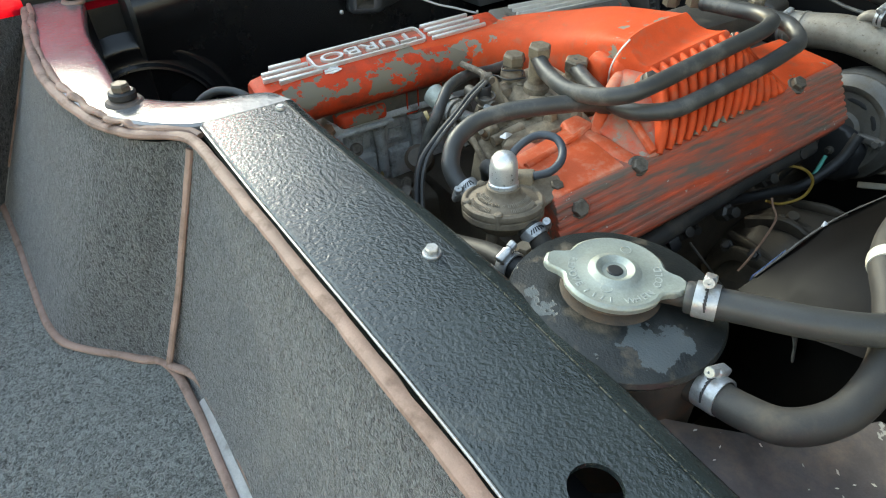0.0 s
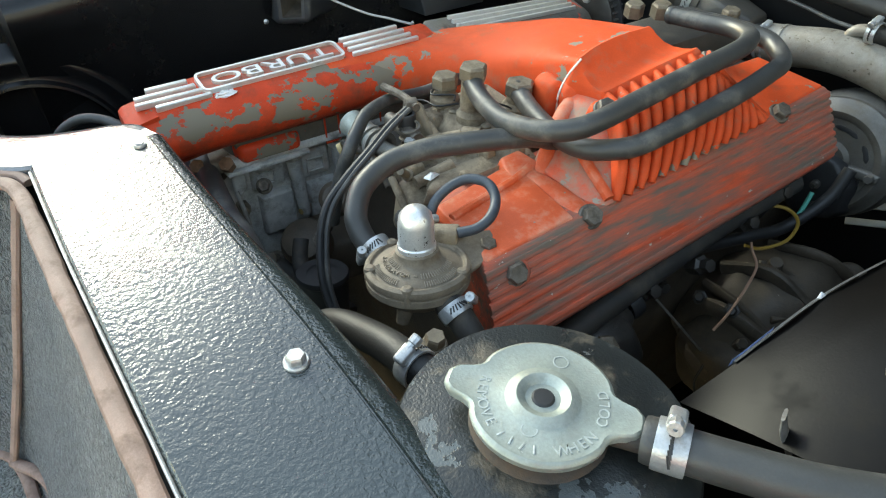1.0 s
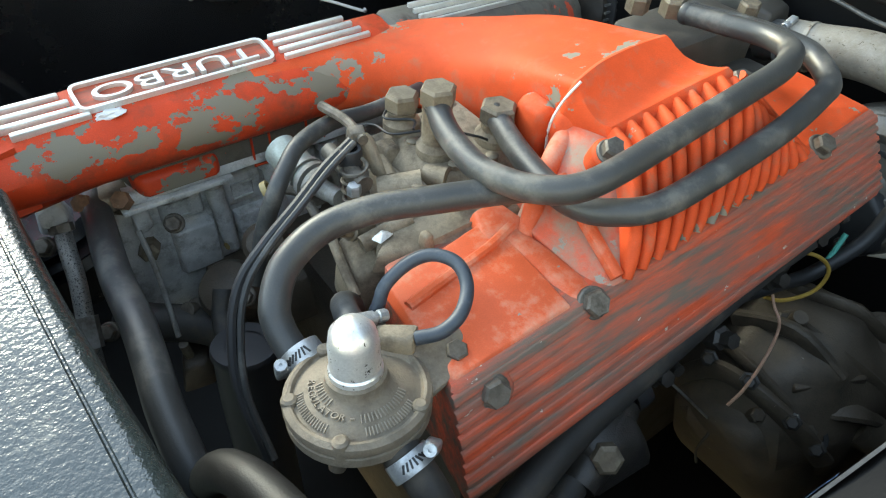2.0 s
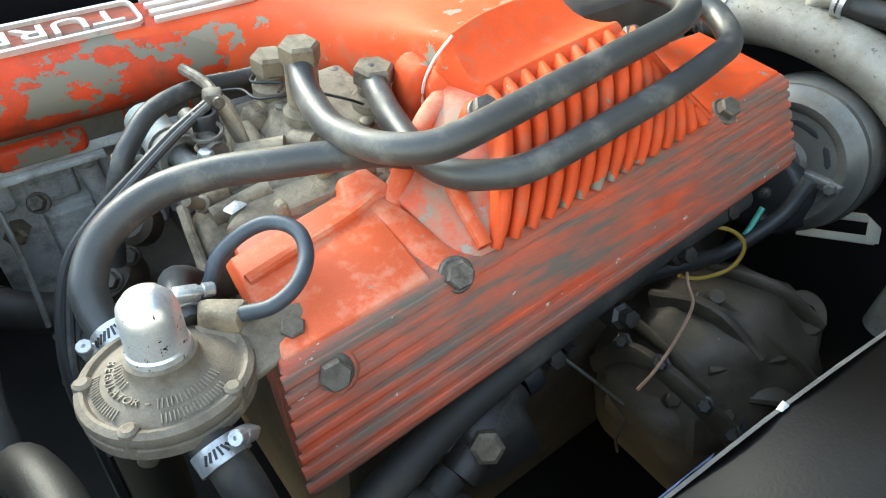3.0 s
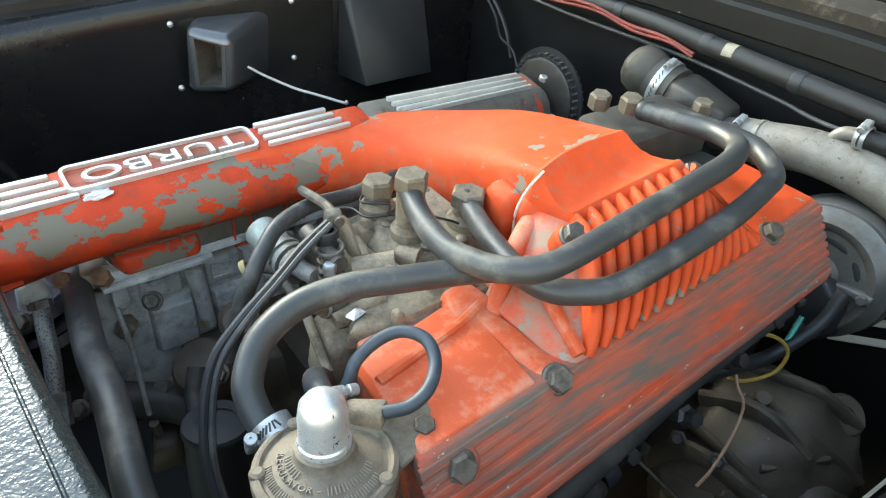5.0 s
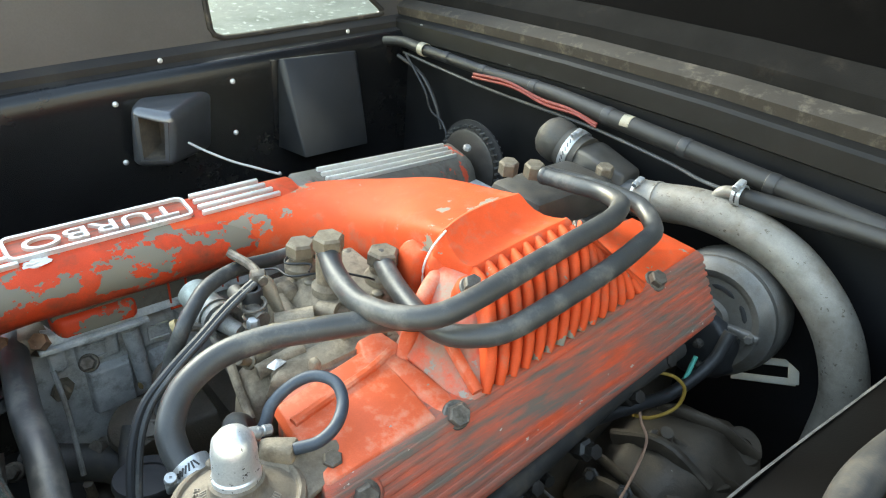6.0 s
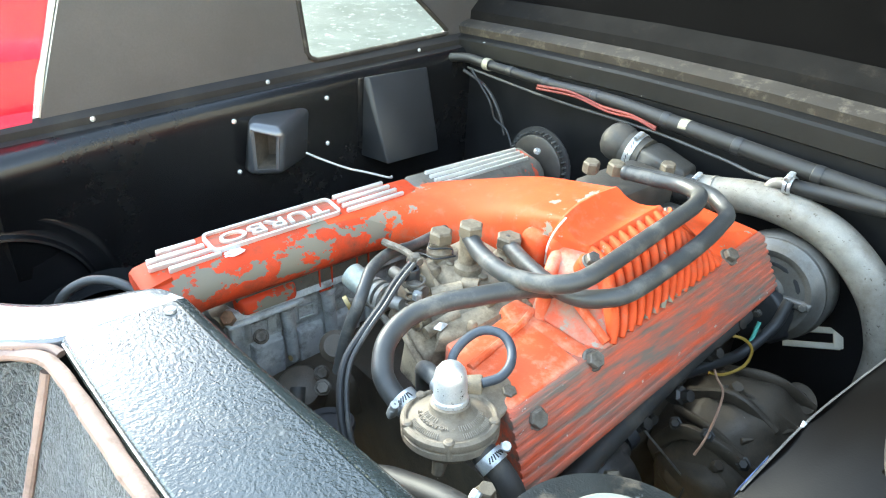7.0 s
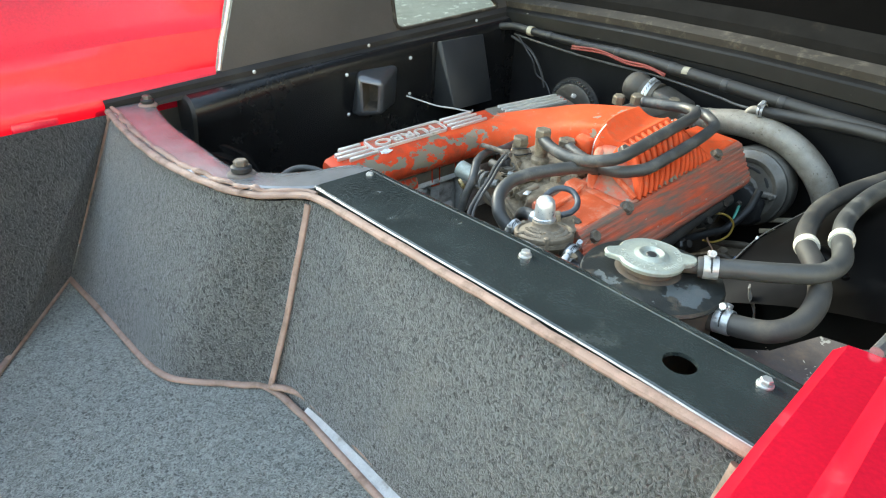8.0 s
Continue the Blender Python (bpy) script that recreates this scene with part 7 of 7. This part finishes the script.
part("mating_flange", sweep([(-0.105, 0.815, 0.640), (-0.080, 0.805, 0.690), (-0.045, 0.802, 0.705), (-0.005, 0.812, 0.690), (0.020, 0.835, 0.655)], rounded(0.005, 0.0085, 12), 5), M_CAST_DARK, gear, "oily mating flange")
for at in ((-0.084, 0.803, 0.700), (-0.048, 0.798, 0.714), (-0.010, 0.806, 0.700), (0.012, 0.822, 0.676)):
    part("flange_bolt", lathe([(0, -0.003), (0.0075, -0.003), (0.0075, 0.0), (0.0055, 0.0005), (0.0055, 0.006), (0.004, 0.0075), (0, 0.0075)], axis_matrix(at, (0.2, -0.7, 0.6), 20), 6), M_OILY, gear, "", 20)
part("breather_boss", lathe([(0, 0.020), (0.006, 0.020), (0.007, 0.017), (0.007, 0.008), (0.012, 0.005), (0.014, 0.0), (0, 0.0)], axis_matrix((-0.062, 0.880, 0.712), (0.2, -0.3, 0.95)), 20), M_CAST_DARK, gear)
part("web", hull([(-0.03, 0.84, 0.70), (0.0, 0.90, 0.70), (0.004, 0.895, 0.70), (-0.024, 0.836, 0.70), (-0.03, 0.84, 0.67), (0.01, 0.91, 0.665)], 0.002), M_CAST_DARK, gear)
part("rib", sweep([(-0.10, 0.835, 0.69), (-0.06, 0.825, 0.70), (-0.02, 0.83, 0.685)], rounded(0.0035, 0.006, 10), 5), M_CAST_DARK, gear)
rail = thing("fuel_rail", (-0.08, 0.7, 0.77), "grimy pipe and fittings under the plenum box", "pipe")
part("pipe", tube([(-0.06, 0.55, 0.770), (-0.075, 0.62, 0.775), (-0.08, 0.70, 0.785), (-0.085, 0.80, 0.795), (-0.085, 0.90, 0.80)], 0.011, 14), M_RUBBER_DUSTY, rail)
for x, y, z in ((-0.072, 0.694, 0.775), (-0.065, 0.752, 0.780), (-0.075, 0.822, 0.790), (-0.08, 0.875, 0.80)):
    part("fitting", lathe([(0, -0.016), (0.009, -0.016), (0.009, -0.002), (0.0058, 0.000), (0.0058, 0.008), (0, 0.009)], axis_matrix((x, y, z), (0.7, -0.15, 0.5), 8), 6), M_OILY, rail, "", 20)
part("union", hull([(-0.09, 0.61, 0.735), (-0.045, 0.615, 0.735), (-0.04, 0.67, 0.735), (-0.085, 0.67, 0.735), (-0.09, 0.62, 0.772), (-0.055, 0.625, 0.765), (-0.052, 0.66, 0.762), (-0.085, 0.665, 0.775)], 0.005), M_OILY, rail)
part("brass_nut", lathe([(0, 0), (0.010, 0), (0.010, 0.012), (0.007, 0.014), (0, 0.014)], axis_matrix((-0.060, 0.632, 0.757), (0.6, -0.4, 0.6)), 6), M_BRASS, rail, "dirty brass nut", 20)
part("branch_hose", tube([(-0.058, 0.605, 0.75), (-0.045, 0.57, 0.745), (-0.02, 0.54, 0.71), (-0.01, 0.53, 0.65)], 0.010, 14), M_RUBBER_DUSTY, rail)
part("elbow", tube([(-0.078, 0.668, 0.757), (-0.066, 0.640, 0.752), (-0.058, 0.612, 0.742)], 0.0135, 16, scales=[1.0, 1.15, 0.9]), M_OILY, rail, "oily cast elbow")
part("hose_lip", lathe([(0.011, -0.006), (0.0142, -0.006), (0.0148, 0.0), (0.0142, 0.006), (0.011, 0.006)], axis_matrix((-0.0795, 0.680, 0.763), (0.05, 0.9, 0.25)), 20), M_WIRE_BLACK, rail)
part("banjo_eye", lathe([(0.005, -0.004), (0.0125, -0.004), (0.0135, -0.002), (0.0135, 0.002), (0.0125, 0.004), (0.005, 0.004)], axis_matrix((-0.066, 0.6255, 0.752), (0.6, -0.4, 0.6)), 20), M_HOUSING, rail)
part("drop_hose", tube([(-0.070, 0.560, 0.768), (-0.050, 0.585, 0.752), (-0.044, 0.604, 0.735), (-0.048, 0.612, 0.705), (-0.055, 0.612, 0.66)], 0.0085, 14), M_RUBBER_DUSTY, rail)
for x, y, z in ((-0.079, 0.713, 0.772), (-0.088, 0.770, 0.786), (-0.090, 0.845, 0.794)):
    part("stud", lathe([(0, -0.012), (0.0065, -0.012), (0.0065, 0.004), (0.0045, 0.005), (0.0045, 0.012), (0, 0.0125)], axis_matrix((x, y, z - 0.004), (0.8, -0.2, 0.25), 12), 12), M_OILY, rail)
single("steel_rod", tube([(-0.081, 0.7235, 0.7415), (-0.071, 0.760, 0.695), (-0.059, 0.8035, 0.639)], 0.0012, 8), M_ALU, "thin pale steel rod hanging below the plenum", "rod")
single("hooked_wire", tube([(-0.059, 0.806, 0.648), (-0.054, 0.800, 0.630), (-0.055, 0.797, 0.605), (-0.050, 0.800, 0.585)], 0.0013, 8), M_RUBBER, "dark bent wire below the gearbox", "wire")
single("yellow_wire", tube([(-0.095, 0.865, 0.782), (-0.075, 0.885, 0.781), (-0.064, 0.897, 0.766), (-0.064, 0.890, 0.747), (-0.075, 0.870, 0.738), (-0.085, 0.855, 0.742)], 0.0017, 8), M_WIRE_YELLOW, "loose yellow wire in a loop", "wire")
single("green_wire", tube([(-0.074, 0.925, 0.785), (-0.073, 0.912, 0.762), (-0.076, 0.895, 0.752)], 0.0022, 8), M_WIRE_GREEN, "short bright green wire", "wire")
single("salmon_wire", tube([(-0.088, 0.865, 0.75), (-0.075, 0.852, 0.744), (-0.061, 0.842, 0.738), (-0.051, 0.814, 0.73), (-0.046, 0.788, 0.716), (-0.047, 0.775, 0.702)], 0.0013, 8), M_WIRE_PINK, "loose salmon-coloured wire hanging down", "wire")
single("harness", tube([(-0.06, 0.95, 0.81), (-0.062, 0.935, 0.78), (-0.075, 0.90, 0.752), (-0.085, 0.86, 0.752), (-0.096, 0.82, 0.752), (-0.105, 0.76, 0.76)], 0.0062, 12), M_WIRE_BLACK, "taped black wire harness below the plenum", "wiring loom")
single("wire_end", tube([(-0.585, 0.665, 0.874), (-0.56, 0.672, 0.872), (-0.53, 0.69, 0.866), (-0.50, 0.70, 0.868), (-0.475, 0.716, 0.866), (-0.465, 0.712, 0.872)], 0.0014, 8), M_WIRE_GREY, "loose grey-white wire sticking out over the cam cover", "wire")

# ---- hoses in the shadow on the near left of the engine ----
hose_thing("water_hose", [(-0.44, 0.447, 0.80), (-0.42, 0.443, 0.803), (-0.38, 0.438, 0.802), (-0.323, 0.432, 0.803), (-0.272, 0.4305, 0.807), (-0.235, 0.427, 0.805), (-0.205, 0.4235, 0.80), (-0.17, 0.4225, 0.788), (-0.14, 0.4225, 0.762), (-0.12, 0.423, 0.72), (-0.105, 0.424, 0.65)], 0.0106, 18, M_RUBBER, "thick grey-black water hose from the end of the head")
hose_thing("water_hose", [(-0.4, 0.43, 0.69), (-0.3816, 0.4468, 0.69), (-0.354, 0.481, 0.69), (-0.325, 0.5, 0.685), (-0.28, 0.51, 0.67)], 0.016, 16, M_RUBBER_DUSTY, "dusty cross hose low in the bay")
hose_thing("bypass_hose", [(-0.262, 0.487, 0.755), (-0.255, 0.482, 0.70), (-0.24, 0.477, 0.60), (-0.23, 0.475, 0.55)], 0.0225, 26, M_WIRE_BLACK, "wide black hose standing beside the block")

single("breather_loop", tube([(-0.452, 0.326, 0.80), (-0.449, 0.333, 0.845), (-0.441, 0.352, 0.8635), (-0.426, 0.372, 0.8660), (-0.405, 0.388, 0.858), (-0.392, 0.405, 0.835)], 0.0044, 12), M_RUBBER, "thin grey-black breather pipe looping to the cam cover", "hose")
single("clip_block", hull([(-0.415, 0.404, 0.796), (-0.396, 0.402, 0.800), (-0.396, 0.423, 0.803), (-0.415, 0.426, 0.798), (-0.412, 0.405, 0.815), (-0.398, 0.404, 0.814), (-0.399, 0.418, 0.818), (-0.412, 0.421, 0.818)], 0.003), M_ALU_GREY, "pale cast lug at the end of the head", "casting")
elbow = thing("hose_elbow", (-0.41, 0.45, 0.81), "rusty hose union with bolts at the end of the head", "hose union")
part("flange", hull([(-0.432, 0.432, 0.800), (-0.392, 0.432, 0.800), (-0.392, 0.470, 0.800), (-0.432, 0.470, 0.800), (-0.428, 0.436, 0.812), (-0.396, 0.436, 0.812), (-0.396, 0.466, 0.812), (-0.428, 0.466, 0.812)], 0.003), M_BRASS, elbow)
for x, y in ((-0.404, 0.436), (-0.393, 0.460)):
    part("bolt", lathe([(0, 0), (0.007, 0), (0.007, 0.009), (0, 0.010)], axis_matrix((x, y, 0.806), (0.5, -0.4, 0.7)), 6), M_RUSTY, elbow, "", 20)
low = thing("starter_bracket", (-0.36, 0.46, 0.65), "grimy cast bracket low beside the head", "bracket")
part("plate", hull([(-0.375, 0.458, 0.640), (-0.335, 0.445, 0.640), (-0.33, 0.475, 0.640), (-0.365, 0.487, 0.640), (-0.370, 0.462, 0.668), (-0.340, 0.452, 0.662), (-0.338, 0.472, 0.664), (-0.362, 0.482, 0.670)], 0.004), M_CAST_DARK, low)
part("fitting", lathe([(0, -0.01), (0.010, -0.01), (0.010, 0.004), (0.007, 0.006), (0.007, 0.014), (0, 0.014)], axis_matrix((-0.366, 0.482, 0.698), (0.3, -0.6, 0.6)), 16), M_STEEL_DULL, low)
part("stud", tube([(-0.352, 0.462, 0.664), (-0.350, 0.460, 0.684)], 0.004, 10), M_STEEL_DULL, low)
single("gasket_tab", hull([(-0.402, 0.462, 0.800), (-0.388, 0.464, 0.803), (-0.389, 0.484, 0.802), (-0.402, 0.486, 0.800), (-0.402, 0.460, 0.8135), (-0.391, 0.461, 0.8135), (-0.392, 0.480, 0.8075), (-0.402, 0.484, 0.8075)], 0.0015), M_ALU_GREY, "pale grey alloy tab below the cam cover", "casting")
single("head_clip", hull([(-0.403, 0.461, 0.768), (-0.396, 0.462, 0.768), (-0.396, 0.474, 0.772), (-0.403, 0.476, 0.772), (-0.403, 0.460, 0.796), (-0.396, 0.461, 0.795), (-0.396, 0.472, 0.796), (-0.403, 0.474, 0.798)], 0.003), M_ALU_GREY, "pale rounded clip on the side of the head", "clip")
single("joint_block", hull([(-0.446, 0.402, 0.780), (-0.420, 0.400, 0.780), (-0.412, 0.424, 0.780), (-0.440, 0.428, 0.780), (-0.444, 0.405, 0.797), (-0.422, 0.404, 0.797), (-0.416, 0.420, 0.797), (-0.438, 0.424, 0.797)], 0.003), M_ALU_GREY, "pale cast block at the end of the head", "casting")
braid = thing("braided_line", (-0.42, 0.41, 0.80), "steel-braided oil line with end fittings", "hose")
bl = [(-0.400, 0.4150, 0.800), (-0.3965, 0.4145, 0.795), (-0.382, 0.4122, 0.786), (-0.3675, 0.4100, 0.773), (-0.350, 0.404, 0.750), (-0.336, 0.400, 0.735), (-0.325, 0.396, 0.705), (-0.315, 0.393, 0.66)]
part("sleeve", tube(bl, 0.0062, 12), M_BRAID, braid)
part("fitting", tube(bl[:2], 0.0085, 6), M_STEEL_DULL, braid, "", 20)
part("fitting", tube([(-0.3515, 0.4045, 0.752), (-0.336, 0.400, 0.735)], 0.0088, 6), M_ALU, braid, "", 20)
single("engine_strut", tube([(-0.395, 0.462, 0.775), (-0.372, 0.462, 0.745), (-0.345, 0.458, 0.70)], 0.0022, 8), M_ALU, "thin pale steel strut beside the hose", "strut")
single("oil_pipe", tube([(-0.34, 0.50, 0.735), (-0.325, 0.49, 0.72), (-0.30, 0.485, 0.715), (-0.27, 0.485, 0.72), (-0.25, 0.48, 0.71)], 0.008, 12), M_RUBBER_DUSTY, "dusty oil pipe curling below the head", "hose")
for at, way in (((-0.385, 0.487, 0.778), (0.7, -0.3, 0.6)), ((-0.335, 0.525, 0.745), (0.7, -0.3, 0.6)), ((-0.30, 0.505, 0.76), (0.6, -0.4, 0.7)), ((-0.42, 0.40, 0.77), (0.6, -0.4, 0.7)), ((-0.365, 0.415, 0.715), (0.6, -0.4, 0.7))):
    hex_bolt("head_bolt", at, way, 0.011, 0.008, M_STEEL_DULL, "grimy bolt on the side of the cylinder head", 0.008, "head bolts")


# ---- fixings on the bulkhead ----
def lip_bolt(at, k, label, dirt):
    """A bolt through a rubber bush that stands on a dirty cup washer."""
    t = thing("lip_bolt", at, label, "bolt")
    m = axis_matrix(at, (-0.03, 0.03, 1), 14)
    part("cup_washer", lathe([(0, 0.003), (0.010 * k, 0.003), (0.0155 * k, 0.0022), (0.0175 * k, 0.0), (0.0175 * k, -0.002)], m, 28), dirt, t, "dusty tan washer")
    part("bush", lathe([(0, 0.003), (0.0105 * k, 0.003), (0.0125 * k, 0.0045), (0.0125 * k, 0.0095 * k), (0.0105 * k, 0.0112 * k), (0, 0.0112 * k)], m, 24), M_WIRE_BLACK, t, "black rubber bush")
    part("head", lathe([(0, 0.011 * k), (0.0088 * k, 0.011 * k), (0.0088 * k, 0.016 * k), (0.0072 * k, 0.018 * k), (0, 0.018 * k)], m, 6), M_STEEL_DULL, t, "dull hexagon head", 20)
    return t


lip_bolt((-0.404, 0.2655, 0.894), 1.0, "dull bolt on a black rubber bush on the bulkhead lip", M_SHELF)
lip_bolt((-0.722, 0.270, 0.8935), 0.8, "rusty bolt at the far end of the bulkhead lip", M_PIPING)
for at, lab in (((-0.30, 0.380, 0.9), "small zinc screw in the bulkhead plate"), ((-0.055, 0.3885, 0.9), "bright zinc bolt in the bulkhead plate"), ((0.182, 0.392, 0.9), "zinc bolt at the end of the bulkhead plate")):
    hex_bolt("plate_bolt", at, (0, 0, 1), 0.0085 if "small" not in lab else 0.006, 0.006 if "small" not in lab else 0.003, M_ZINC_BRIGHT, lab, 0.0065 if "small" not in lab else 0.0045, "plate bolts")
hex_bolt("carb_screw", (-0.241, 0.568, 0.868), (0, 0, 1), 0.008, 0.007, M_ZINC_BRIGHT, "bright zinc screw on the carburettor", 0.0, "plate bolts")
hex_bolt("cover_screw", (-0.462, 0.983, 0.848), (0.3, 0, 1), 0.009, 0.006, M_ZINC_BRIGHT, "bright screw at the end of the cam cover", 0.0, "plate bolts")
